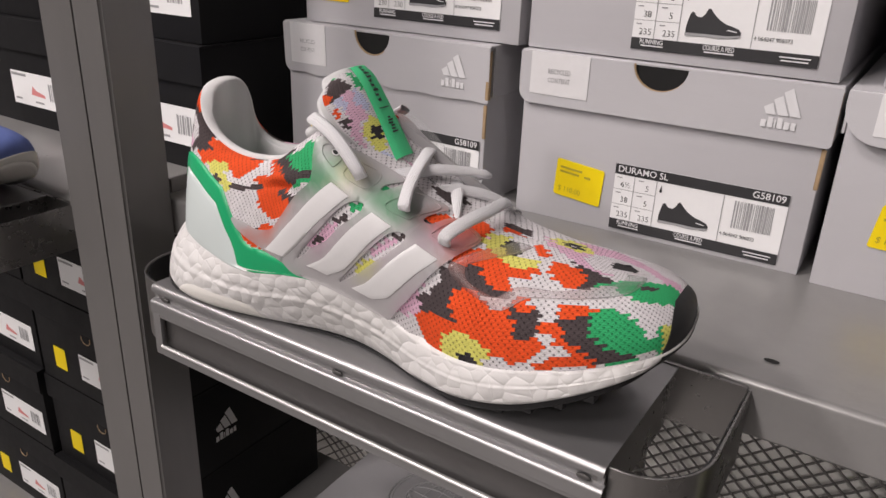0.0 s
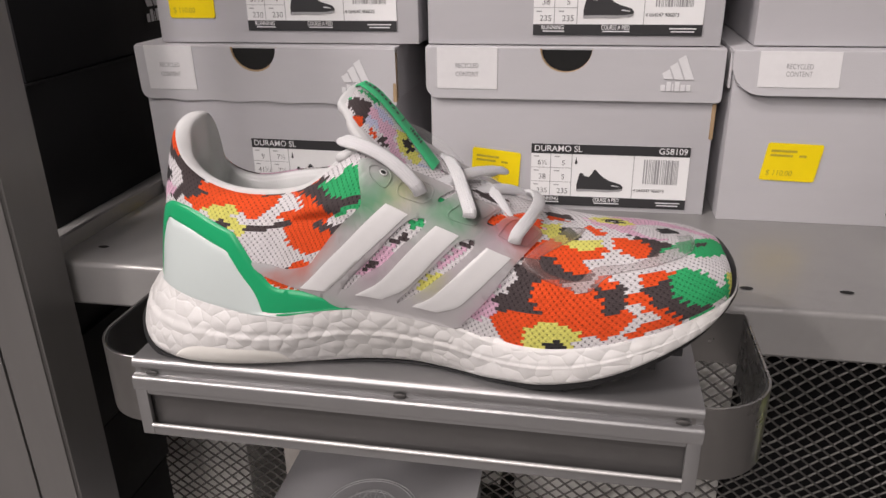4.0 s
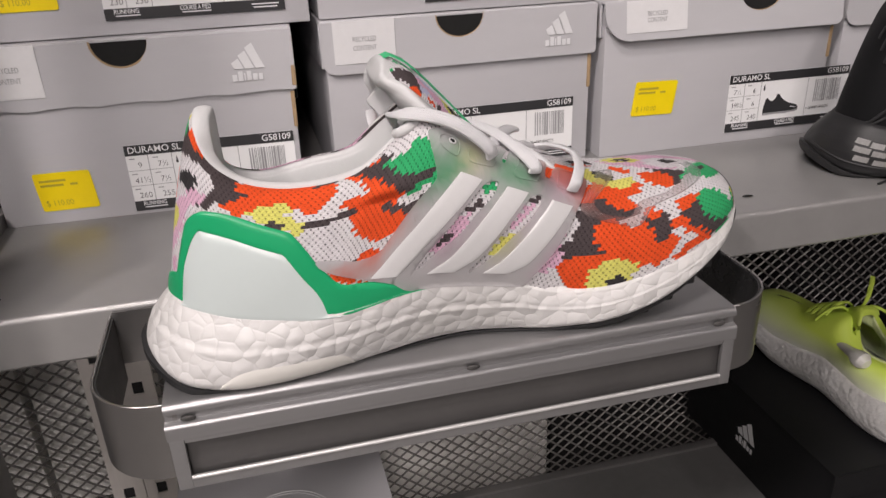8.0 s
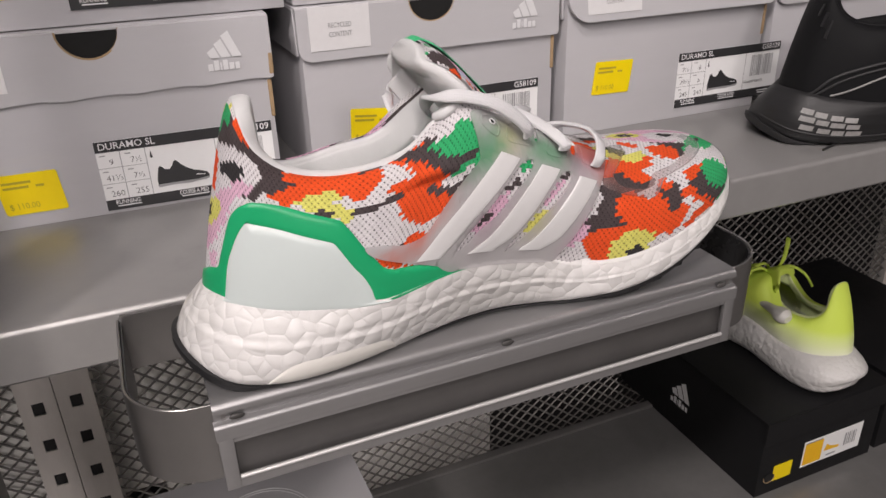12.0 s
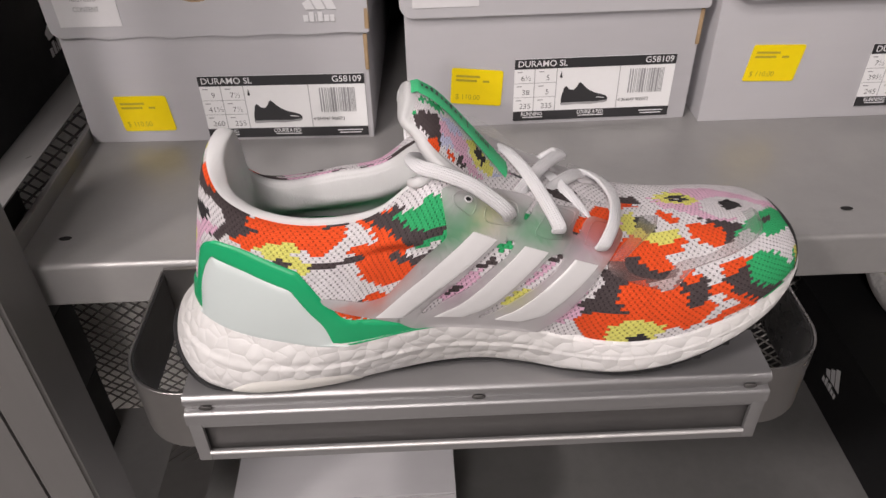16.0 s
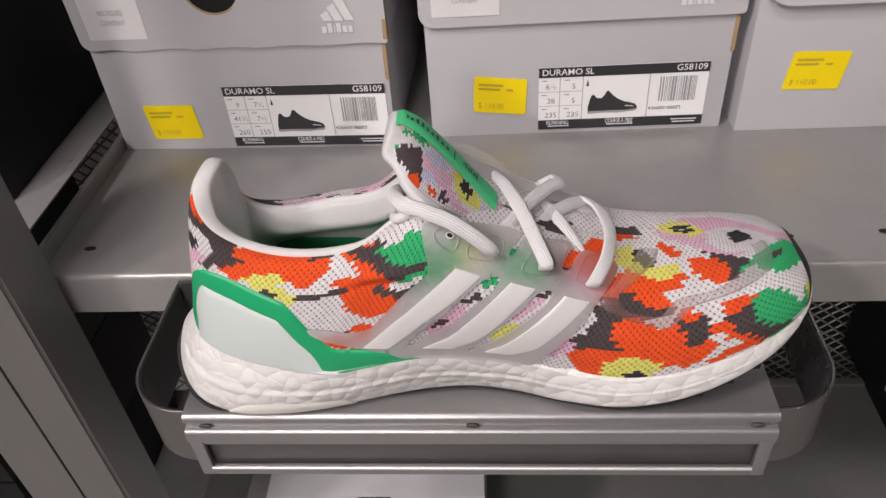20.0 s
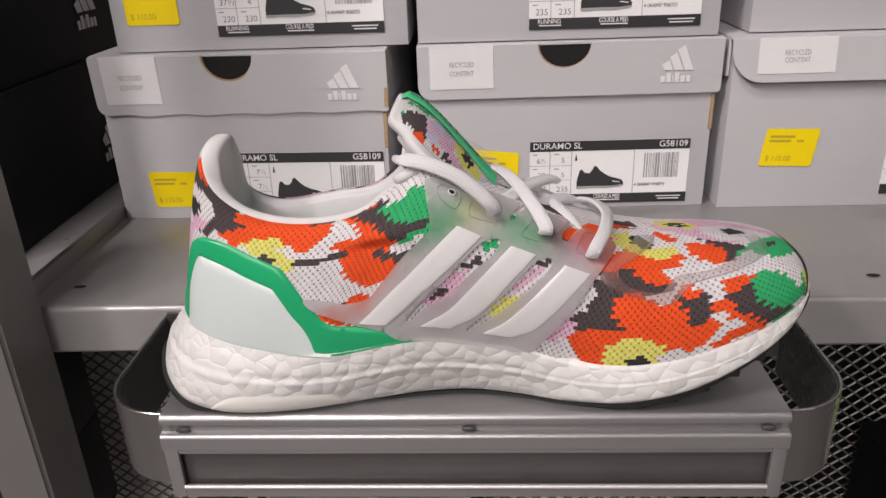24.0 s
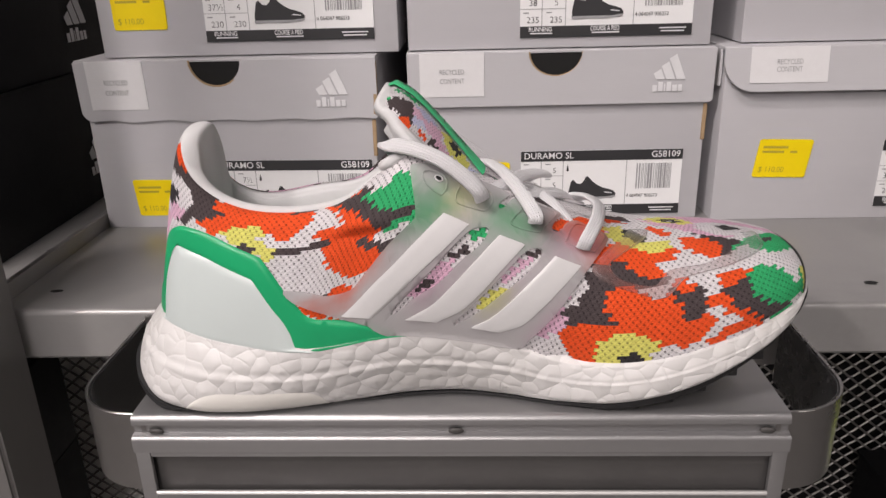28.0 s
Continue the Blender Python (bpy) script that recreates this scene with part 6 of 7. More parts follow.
for a, v in ((9.34, 0.668),):
    ringp = [on_upper(a + 0.085 * math.cos(t), v + 0.022 * math.sin(t), 1.5) for t in [2 * math.pi * q / 18 for q in range(19)]]
    hole_rim = part("eyelet_rim", add_tube(bmesh.new(), ringp, 0.0003, 6), PAPER_GREY, cage)
    # a black disc inside the rim paints the shade of the hole
    bm = bmesh.new()
    bm.faces.new([bm.verts.new(p) for p in ringp[:-1]])
    part("eyelet_shade", bm, RUBBER, hole_rim, "dark disc for the shade in a small lace hole", smooth=False)


TOE_FILM = frosted("toe_film", 0.40)
loop = [(4.82, 0.93), (4.99, 0.85), (5.21, 0.773), (5.5, 0.682), (5.67, 0.596), (5.8, 0.5), (5.55, 0.446), (4.91, 0.407), (4.5, 0.362), (4.3, 0.379), (4.01, 0.471), (3.69, 0.501), (3.19, 0.534), (2.6, 0.584), (2.22, 0.636), (1.69, 0.743), (0.99, 0.834)]
inner_loop = [(4.46, 0.917), (4.6, 0.82), (4.82, 0.767), (5.16, 0.677), (5.32, 0.625), (5.46, 0.569), (5.3, 0.495), (4.85, 0.461), (4.55, 0.443), (4.42, 0.471), (4.19, 0.541), (3.59, 0.562), (3.25, 0.598), (2.72, 0.673), (2.27, 0.739), (1.97, 0.815), (1.82, 0.86)]
part("toe_film", tinted(skin(loop, inner_loop, 60, 3, 0.3, 0.12)), TOE_FILM, shoe, "thin clear welded film band on the toe", angle=80)

# ---- collar, lining and insole ----
A0, A1 = 9.3, 24.7


def lining_grid():
    rows = []
    for k in range(190):
        a = A0 + (A1 - A0) * k / 189
        heel = math.exp(-((a - 17) / 1.9) ** 2)
        far = min(max((a - 18.0) / 1.6, 0), 1) * min(max((24.2 - a) / 1.5, 0), 1)
        half = 2.1 + 1.7 * heel + 0.6 * far
        edge = on_upper(a, 1.0, 0)
        out = on_upper(a, 0.8, 1) - on_upper(a, 0.8, 0)
        out.z = 0
        out.normalize()
        hub = edge - Vector((0.078, -0.009, edge.z))
        hub.normalize()
        out = out.lerp(hub, min(math.exp(-((a - 17) / 2.6) ** 2) * 1.3, 1.0)).normalized()
        line = []
        for q in range(11):
            ang = q / 10 * math.pi
            line.append(edge - out * (half * MM * (1 - math.cos(ang))) + Vector((0, 0, half * MM * math.sin(ang) * (0.85 - 0.45 * heel))))
        start = line[-1]
        for q in range(1, 19):
            t = q / 18
            low_z = on_upper(a, 1.0 - t * 0.98, 0).z
            goal = edge - out * ((2 * half + (1.2 + 1.2 * far) * min(t * 1.6, 1)) * MM)
            goal.z = low_z
            spread = min(max((t - 0.5) / 0.4, 0), 1) * (1 - heel)
            goal = goal.lerp(on_upper(a, 1.0 - t * 0.98, 0) - out * (3.2 * MM), spread * spread * (3 - 2 * spread))
            w = min(t / 0.10, 1)
            line.append(start.lerp(goal, w) if w < 1 else goal)
        rows.append(line)
    return rows


bm = bmesh.new()
grid = [[bm.verts.new(p) for p in line] for line in lining_grid()]
for a, b in zip(grid, grid[1:]):
    for k in range(len(a) - 1):
        bm.faces.new((a[k], b[k], b[k + 1], a[k + 1]))
bmesh.ops.recalc_face_normals(bm, faces=bm.faces)
part("collar_lining", bm, LINING, shoe, "padded white collar lining", angle=180)
# the knit rolls over the far edge of the collar
roll = lining_grid()
roll = np.array([[tuple(p + Vector((0, -0.0001, 0.0004))) for p in line[:7]] for line in roll[106:184]])


def roll_color(i, j):
    x = roll[i // 2 * 2, 3, 0] / MM + (2.5 if j % 2 else 0) + (3 - j) * 0.9
    for upto, c in ((52, "red"), (63, "dark"), (85, "pink"), (89, "dark"), (98, "white"), (101, "dark"), (109, "pink")):
        if x < upto:
            return c
    return "dark" if j > 2 else "white"


ob = new("collar_roll", knit_mesh("collar_roll", roll, roll_color, False, 0.8, 0.8))
ob.parent = shoe
tagged(ob, "pink, white and dark knit rolled over the collar")
bm = bmesh.new()
ring = [(27, -10), (33, -23), (50, -36), (84, -42), (120, -39), (160, -36), (200, -36), (200, 28), (160, 24), (120, 24), (84, 28), (56, 26), (36, 10)]
fine = closed_curve([(x, y) for x, y in ring], 6)
bm.faces.new([bm.verts.new((x * MM, y * MM, 0.0455)) for x, y in fine])
part("insole", bm, INSOLE, shoe, "green insole", smooth=False)

# inner face of the tongue, running down into the shoe
bm = bmesh.new()
back_rows = []
for k in range(17):
    t = k / 16
    cx, cz, half = 140 + 24 * t, 96 - 48 * t, 19 + 7 * min(t * 2.0, 1)
    back_rows.append([bm.verts.new(Vector((cx - 3 + 4 * (1 - w * w) - 5 * w * w, -5 + w * half, cz)) * MM) for w in [j / 7 - 1 for j in range(15)]])
for a, b in zip(back_rows, back_rows[1:]):
    for j in range(14):
        bm.faces.new((a[j], a[j + 1], b[j + 1], b[j]))
bmesh.ops.recalc_face_normals(bm, faces=bm.faces)
part("tongue_lining", bm, LINING, shoe, "white padded inner face of the tongue", angle=180)

# ---- tongue ----
TC = [(172, -9, 82), (162, -8, 91), (153.5, -6, 100.5), (146, -6, 108.8), (138.5, -6, 117), (131.5, -4, 123.5), (125, -2, 127)]
TW = [12, 16, 21, 25, 26.5, 24.5, 17]


def tongue_frame(s):
    """Middle, half width and outward direction of the tongue at s 0..1 from the laces to the tip."""
    f = s * (len(TC) - 1)
    i = min(int(f), len(TC) - 2)
    q = f - i
    p0, p1, p2, p3 = (Vector(TC[min(max(k, 0), len(TC) - 1)]) for k in (i - 1, i, i + 1, i + 2))
    c = 0.5 * ((2 * p1) + (p2 - p0) * q + (2 * p0 - 5 * p1 + 4 * p2 - p3) * q * q + (3 * p1 - p0 - 3 * p2 + p3) * q ** 3)
    d = 0.5 * ((p2 - p0) + (4 * p0 - 10 * p1 + 8 * p2 - 2 * p3) * q + 3 * (3 * p1 - p0 - 3 * p2 + p3) * q * q)
    w0, w1, w2, w3 = (TW[min(max(k, 0), len(TW) - 1)] for k in (i - 1, i, i + 1, i + 2))
    width = 0.5 * (2 * w1 + (w2 - w0) * q + (2 * w0 - 5 * w1 + 4 * w2 - w3) * q * q + (3 * w1 - w0 - 3 * w2 + w3) * q ** 3)
    nrm = Vector((d.z, 0, -d.x)).normalized()
    return c, width, nrm


def tongue_curl(s, w):
    """How far the tongue bends back towards its edges, and how far it lies past the ribbon."""
    c, width, nrm = tongue_frame(s)
    past = max(0.0, c.y + w * width - (-3.5 + 10.5 * (s - 0.2) / 0.8))
    return (abs(w) ** 2.4) * 5.5 + past * 0.8, past


def tongue_point(s, w, lift=0.0):
    """w -1..1 across; metres."""
    c, width, nrm = tongue_frame(s)
    curl, past = tongue_curl(s, w)
    return (c + Vector((0, w * width - past * 0.3, 0)) + nrm * (lift - curl)) * MM


dye(TONGUE_DYE, "green", (0.97, -0.44), (0.96, -0.26), (0.91, -0.2), (0.86, -0.14), (0.78, -0.06), (0.73, -0.16), (0.69, -0.2), (0.74, -0.22), (0.83, -0.3), (0.9, -0.32))
dye(TONGUE_DYE, "green", (1, -0.74), (0.98, -0.68), (0.96, -0.84), (0.98, -0.9))
dye(TONGUE_DYE, "dark", (0.98, -0.9), (0.95, -0.68), (0.87, -0.5), (0.78, -0.38), (0.77, -0.52), (0.73, -0.62), (0.72, -0.78), (0.71, -0.92), (0.77, -0.88), (0.82, -0.94), (0.86, -0.9), (0.93, -1), (0.96, -0.96))
dye(TONGUE_DYE, "red", (0.83, -0.98), (0.77, -0.84), (0.73, -0.88), (0.71, -1), (0.75, -1), (0.79, -1))
dye(TONGUE_DYE, "lilac", (0.78, -0.36), (0.69, -0.2), (0.62, -0.22), (0.55, -0.3), (0.58, -0.38), (0.67, -0.48), (0.72, -0.5), (0.71, -0.36))
dye(TONGUE_DYE, "pink", (0.77, -0.52), (0.73, -0.34), (0.67, -0.48), (0.58, -0.36), (0.52, -0.4), (0.51, -0.62), (0.44, -0.74), (0.39, -0.84), (0.34, -0.84), (0.36, -0.96), (0.48, -0.9), (0.55, -0.78), (0.61, -0.76), (0.69, -0.8), (0.74, -0.64))
dye(TONGUE_DYE, "lilac", (0.73, -0.7), (0.67, -0.58), (0.6, -0.76), (0.66, -0.78), (0.69, -0.88), (0.72, -0.88))
dye(TONGUE_DYE, "dark", (0.66, -0.82), (0.58, -0.8), (0.55, -0.74), (0.54, -0.84), (0.49, -0.9), (0.55, -0.94), (0.6, -0.84))
dye(TONGUE_DYE, "red", (0.67, -0.96), (0.65, -0.82), (0.61, -0.86), (0.57, -0.94), (0.62, -0.96))
dye(TONGUE_DYE, "yellow", (0.53, -0.34), (0.48, -0.22), (0.42, -0.28), (0.31, -0.44), (0.28, -0.58), (0.3, -0.76), (0.36, -0.8), (0.45, -0.7), (0.5, -0.58))
dye(TONGUE_DYE, "ink", (0.47, -0.4), (0.42, -0.3), (0.36, -0.42), (0.35, -0.54), (0.38, -0.62), (0.43, -0.56), (0.46, -0.5))
dye(TONGUE_DYE, "lilac", (0.3, -0.68), (0.23, -0.46), (0.13, -0.6), (0.16, -0.72), (0.27, -0.76))
dye(TONGUE_DYE, "pink", (0.19, -0.26), (0.16, 0), (0.11, -0.08), (0.1, -0.38), (0.15, -0.52))
for color, *outline in (("pink", (0.1, 0.3), (0.4, 0.3), (0.5, 0.8), (0.2, 0.9)), ("dark", (0.5, 0.4), (0.8, 0.5), (0.7, 0.95), (0.5, 0.9))):
    dye(TONGUE_DYE, color, *outline)
TONGUE_B = boxed(TONGUE_DYE)
NS, NW = 56, 44
tp = np.array([[tuple(tongue_point(i / NS, j / NW * 2 - 1)) for j in range(NW + 1)] for i in range(NS + 1)])


def tongue_color(i, j):
    ci = (j + i % 2) // 2 * 2
    return dyed(TONGUE_B, ((i + 0.5) / NS, (ci + 0.5) / NW * 2 - 1), "white")


tongue = new("tongue", knit_mesh("tongue", tp, tongue_color, False, 1.0, 0.5))
tongue.parent = shoe
tagged(tongue, "knit tongue with a pink and yellow flower")
bm = bmesh.new()
rows = []
for i in range(30):
    s = 0.12 + 0.88 * min(i / 26, 1.0)
    tip = max(0, i - 26) / 3
    line = []
    for k in range(32):
        ang = 2 * math.pi * k / 32
        w = 1.06 * math.copysign(abs(math.cos(ang)) ** 0.8, math.cos(ang)) * (1 - 0.22 * tip ** 2)
        full = abs(math.sin(ang)) ** 0.8
        curl = tongue_curl(s, w)[0]
        if math.sin(ang) > 0:
            n = min(-7 + 6.2 * full, -curl - 0.8)
        else:
            n = min(-7 - (6 + 10 * min(max(0.9 - s, 0), 0.6)) * full, -curl - 3)
        deep = curl - 7 + (n + 7) * (1 - 0.5 * tip ** 2)
        q = tongue_point(s, w, deep)
        line.append(bm.verts.new(q + Vector((-0.8, 0, 0.75)) * 0.0034 * math.sin(tip * math.pi / 2)))
    rows.append(line)
for a, b in zip(rows, rows[1:]):
    for k in range(32):
        bm.faces.new((a[k], a[(k + 1) % 32], b[(k + 1) % 32], b[k]))
bm.faces.new(rows[-1])
bmesh.ops.recalc_face_normals(bm, faces=bm.faces)
part("tongue_padding", bm, LINING, tongue, "padded white back of the tongue", angle=180)
# green ribbon tab down the tongue, folded over its tip, with its dark print as plain bars
def tab_point(s, y, lift):
    """A point over the tongue at s, y of 0..1 across the ribbon."""
    c, width, nrm = tongue_frame(s)
    at = -16.5 + 10.5 * (s - 0.2) / 0.8 + y * 12.5
    return tongue_point(s, (at - c.y) / width, lift)


bm = bmesh.new()
rows = []
for i in range(25):
    s = 0.20 + 0.80 * i / 24
    rows.append([bm.verts.new(tab_point(s, k / 6, 1.6 if 0 < k < 6 else 1.0)) for k in range(7)])
for drop, back in ((-0.4, 2.2), (-3.0, 3.8), (-7.0, 3.6)):
    rows.append([bm.verts.new(tab_point(1.0, k / 6, 0) + Vector((-back, 0, drop + 0.6)) * MM) for k in range(7)])
for a, b in zip(rows, rows[1:]):
    for k in range(6):
        bm.faces.new((a[k], b[k], b[k + 1], a[k + 1]))
bmesh.ops.recalc_face_normals(bm, faces=bm.faces)
tab = part("pull_tab", bm, TAB_GREEN, tongue, "green woven ribbon tab with small dark print", angle=180)
bm = bmesh.new()


def tab_mark(s0, s1, y0, y1):
    bm.faces.new([bm.verts.new(tab_point(s, y, 1.95)) for s, y in ((s0, y0), (s1, y0), (s1, y1), (s0, y1))])


for k in range(9):
    tab_mark(0.60 + k * 0.042, 0.62 + k * 0.042, 0.36, 0.54 if k not in (2, 5, 6) else 0.64)
    tab_mark(0.615 + k * 0.042, 0.628 + k * 0.042, 0.36 if k % 2 else 0.48, 0.42 if k % 2 else 0.54)
tab_mark(0.548, 0.556, 0.22, 0.76)
for k in range(6):
    tab_mark(0.36 + k * 0.022, 0.372 + k * 0.022, 0.34 + (k % 3) * 0.04, 0.66 - (k % 2) * 0.08)
part("tab_print", bm, INK, tab, "dark printed marks", smooth=False)

# knit gusset that carries the quarter up into the near edge of the tongue, with its white lining
gus = []
for k in range(25):
    t = k / 24
    s1 = 0.60 - 0.42 * t
    p0, p1 = on_upper(10.7 - 2.2 * t, 0.985, 0.0), tongue_point(s1, -1.0, tongue_curl(s1, -1.0)[0] - 13 + 8 * t)
    gus.append([tuple(p0.lerp(p1, q / 12) + Vector((-0.0015, -0.003, 0)) * math.sin(math.pi * q / 12)) for q in range(13)])
gus = np.array(gus)
ob = new("throat_gusset", knit_mesh("throat_gusset", gus, lambda i, j: "white", False, 0.6, 0.9))
ob.parent = shoe
tagged(ob, "white knit gusset beside the tongue")
bm = bmesh.new()
grid = [[bm.verts.new(Vector(p) + Vector((-0.0032, 0.0030, -0.0006))) for p in line] for line in gus]
for a, b in zip(grid, grid[1:]):
    for j in range(12):
        bm.faces.new((a[j], a[j + 1], b[j + 1], b[j]))
part("gusset_lining", bm, LINING, ob, "padded white lining", angle=180)
rim = [Vector(p) + Vector((-0.0016, 0.0015, 0)) for p in gus[0]]
part("gusset_edge", add_tube(bmesh.new(), rim, 0.0021, 10), LINING, ob, "rounded white edge")

# ---- laces ----
def lace(points, half=2.9):
    """A flat lace with rounded edges along the points, mapped in millimetres along and across."""
    pts = spline([Vector(p) * MM for p in points], 10)
    c = Vector((0.0, 0.012, 0.056))
    sides, flat = 18, 0.46
    verts, faces, uvs, run = [], [], [], [0.0]
    for i, p in enumerate(pts):
        d = (pts[min(i + 1, len(pts) - 1)] - pts[max(i - 1, 0)]).normalized()
        face = Vector((0.012, (p.y - c.y) * 1.7, p.z - c.z)).normalized()
        side = d.cross(face).normalized()
        up = side.cross(d).normalized()
        if i:
            run.append(run[-1] + (p - pts[i - 1]).length * 1000)
        for k in range(sides):
            t = 2 * math.pi * k / sides
            verts.append(p + (side * math.copysign(abs(math.cos(t)) ** 0.8, math.cos(t)) + up * math.copysign(abs(math.sin(t)) ** 0.8, math.sin(t)) * flat) * half * MM)
    for i in range(len(pts) - 1):
        for k in range(sides):
            k2 = (k + 1) % sides
            faces.append((i * sides + k, i * sides + k2, (i + 1) * sides + k2, (i + 1) * sides + k))
            x0, x1 = (-half * math.cos(2 * math.pi * q / sides) * (1 if q <= sides / 2 else -1) + (0 if q <= sides / 2 else 2 * half) for q in (k, k + 1))
            uvs += [(run[i], x0), (run[i], x1), (run[i + 1], x1), (run[i + 1], x0)]
    me = bpy.data.meshes.new("lace")
    me.from_pydata([tuple(v) for v in verts], [], faces)
    uv = me.uv_layers.new(name="braid")
    uv.data.foreach_set("uv", np.array(uvs, np.float32).ravel())
    me.materials.append(LACE)
    me.shade_smooth()
    ob = new("lace", me)
    ob.parent = shoe
    return tagged(ob, "flat white woven lace")


lace([(130, -2, 94), (125, -9, 99), (122.5, -17, 104), (122.5, -25, 107.5), (126, -33, 109.5), (134, -37, 109), (144, -39.5, 105.5), (152, -41, 100), (158, -41.5, 94), (159.5, -40, 90)])
lace([(131, 30, 104), (125, 32, 100.5), (121.5, 30, 96), (121, 22, 90), (124.5, 8, 84), (131, -5, 78)])
lace([(154, 18, 85), (156.5, 17, 89.5), (163, 5, 92.5), (170, -12, 91.5), (175.5, -27, 87.5), (179.5, -36.5, 82.5), (179.5, -36.5, 79.5)])
lace([(157, -29, 85), (165, -21, 88), (175, -5, 88.5), (183.5, 8, 86.5), (188, 14, 84.5), (186, 20, 83), (180, 20, 80), (177, 18, 77)])
lace([(196, -25, 68), (193.5, -19, 73.5), (188, -9, 78.5), (182, 1, 81), (176, 9, 80.5)])
lace([(198.5, -34, 68), (200, -35, 72.5), (204.5, -27, 77), (207, -13, 78.5), (205, 3, 77), (200.5, 16, 73), (197, 21, 68.5)])
lace([(174, -16, 79), (182, -6, 80.5), (191, 5, 78.5), (198, 14, 74), (200, 18, 70)])

# ---- the rack around: back mesh, slotted uprights, lower deck ----
# this deck has the shade of the shelf above put into its colour
lower = shelf_board("lower_shelf", -0.50, 0.86, 0.36, 0.676, 0.700, 0.03, "grey painted sheet-metal lower shelf, darkened for the shade under the upper one", SHADED_SHELF_PAINT)
part("rear_rail", box((-0.68, 0.3165, -0.012), (0.68, 0.329, 0.0035), 0.002), POST_PAINT, lower)


def slotted_upright(x, y, turned=0.0, label="grey slotted steel rack upright"):
    ob = thing("slotted_upright", (x, y, 0), label, "upright", "rack uprights", rz=turned)
    bm = bmesh.new()
    w, sw, sh, pitch, t = 0.0375, 0.0122, 0.0165, 0.05, 0.002
    add_box(bm, (-w / 2, 0, 0), (-sw / 2, t, 2.2))
    add_box(bm, (sw / 2, 0, 0), (w / 2, t, 2.2))
    for k in range(44):
        add_box(bm, (-sw / 2, 0, k * pitch), (sw / 2, t, (k + 1) * pitch - sh))
    add_box(bm, (-w / 2, t, 0), (-w / 2 + t, 0.03, 2.2))
    add_box(bm, (w / 2 - t, t, 0), (w / 2, 0.03, 2.2))
    bmesh.ops.remove_doubles(bm, verts=bm.verts, dist=0.00005)
    part("slotted_face", bm, UPRIGHT_PAINT, ob, smooth=False)
    # added black sheet close behind the slots, in place of their shade
    part("slot_shade", box((-w / 2 + 0.003, 0.0032, 0), (w / 2 - 0.003, 0.005, 2.2)), SLOT_SHADE, ob)
    return ob


slotted_upright(-0.504, 0.765)
slotted_upright(-0.4655, 0.765)
slotted_upright(0.86, 0.765)
slotted_upright(0.90, 0.765)
part("brown_board", box((0.93, 0.70, 0.45), (1.0, 0.76, 1.18), 0.002), KRAFT, thing("side_panel_holder", (0, 0, 0), "brown board at the end of the bay", "board"))

mesh_panel = thing("mesh_panel", (0.2, 0.772, 0.45), "dark diamond wire-mesh back panel of the rack", "mesh panel")


def wire_mesh(slope):
    h, run = 0.74, 0.74 * 1.22
    pts = [(run * slope * (k / 26 - 0.5), 0.0011 * (-1) ** k, h * k / 26) for k in range(27)]
    return mesh_of("wire", add_tube(bmesh.new(), pts, 0.0014, 5), MESH_WIRE)


for slope in (-1, 1):
    data = wire_mesh(slope)
    for k in range(108):
        ob = new("wire", data)
        ob.parent = mesh_panel
        ob.location = (-1.15 + k * 0.0211, 0.0012 * slope, 0)
part("top_bar", box((-0.72, -0.004, 0.735), (0.62, 0.004, 0.748), 0.001), MESH_WIRE, mesh_panel)

# cartons of the next rack, seen through the mesh
for x0, x1, z0, z1, mat, lab in ((-0.60, -0.40, 0.70, 1.02, BACK_WHITE, "pale carton behind the mesh"), (-0.40, -0.22, 0.66, 1.00, BACK_WHITE, "pale carton behind the mesh"), (-0.20, 0.077, 0.50, 0.96, BACK_WHITE, "pale carton behind the mesh"), (0.082, 0.40, 0.50, 0.90, BLACK_CARD, "black carton behind the mesh"), (0.42, 0.80, 0.50, 0.92, BLACK_CARD, "black carton behind the mesh"), (-0.83, -0.61, 0.5, 0.93, BACK_WHITE, "pale carton behind the mesh")):
    c = thing("carton", ((x0 + x1) / 2, 0.82, z0), lab, "carton", "cartons of the next rack")
    w = (x1 - x0) / 2
    part("carton_body", box((-w, 0, 0), (w, 0.30, z1 - z0), 0.003), mat, c)
    part("carton_lid", box((-w - 0.002, -0.002, z1 - z0 - 0.03), (w + 0.002, 0.302, z1 - z0 + 0.003), 0.002), mat, c)
structure("back_shelf", box((-1.0, 0.81, 0.47), (1.0, 1.2, 0.50)), SHELF_PAINT, "shelf of the rack behind")
structure("back_panel", box((-1.3, 1.22, 0), (2.0, 1.24, 2.3)), BLACK_CARD, "black panel behind the racks")
structure("upper_back", box((-0.55, 0.775, 1.19), (1.0, 0.785, 2.3)), BLACK_CARD, "dark back panel above the shelf")


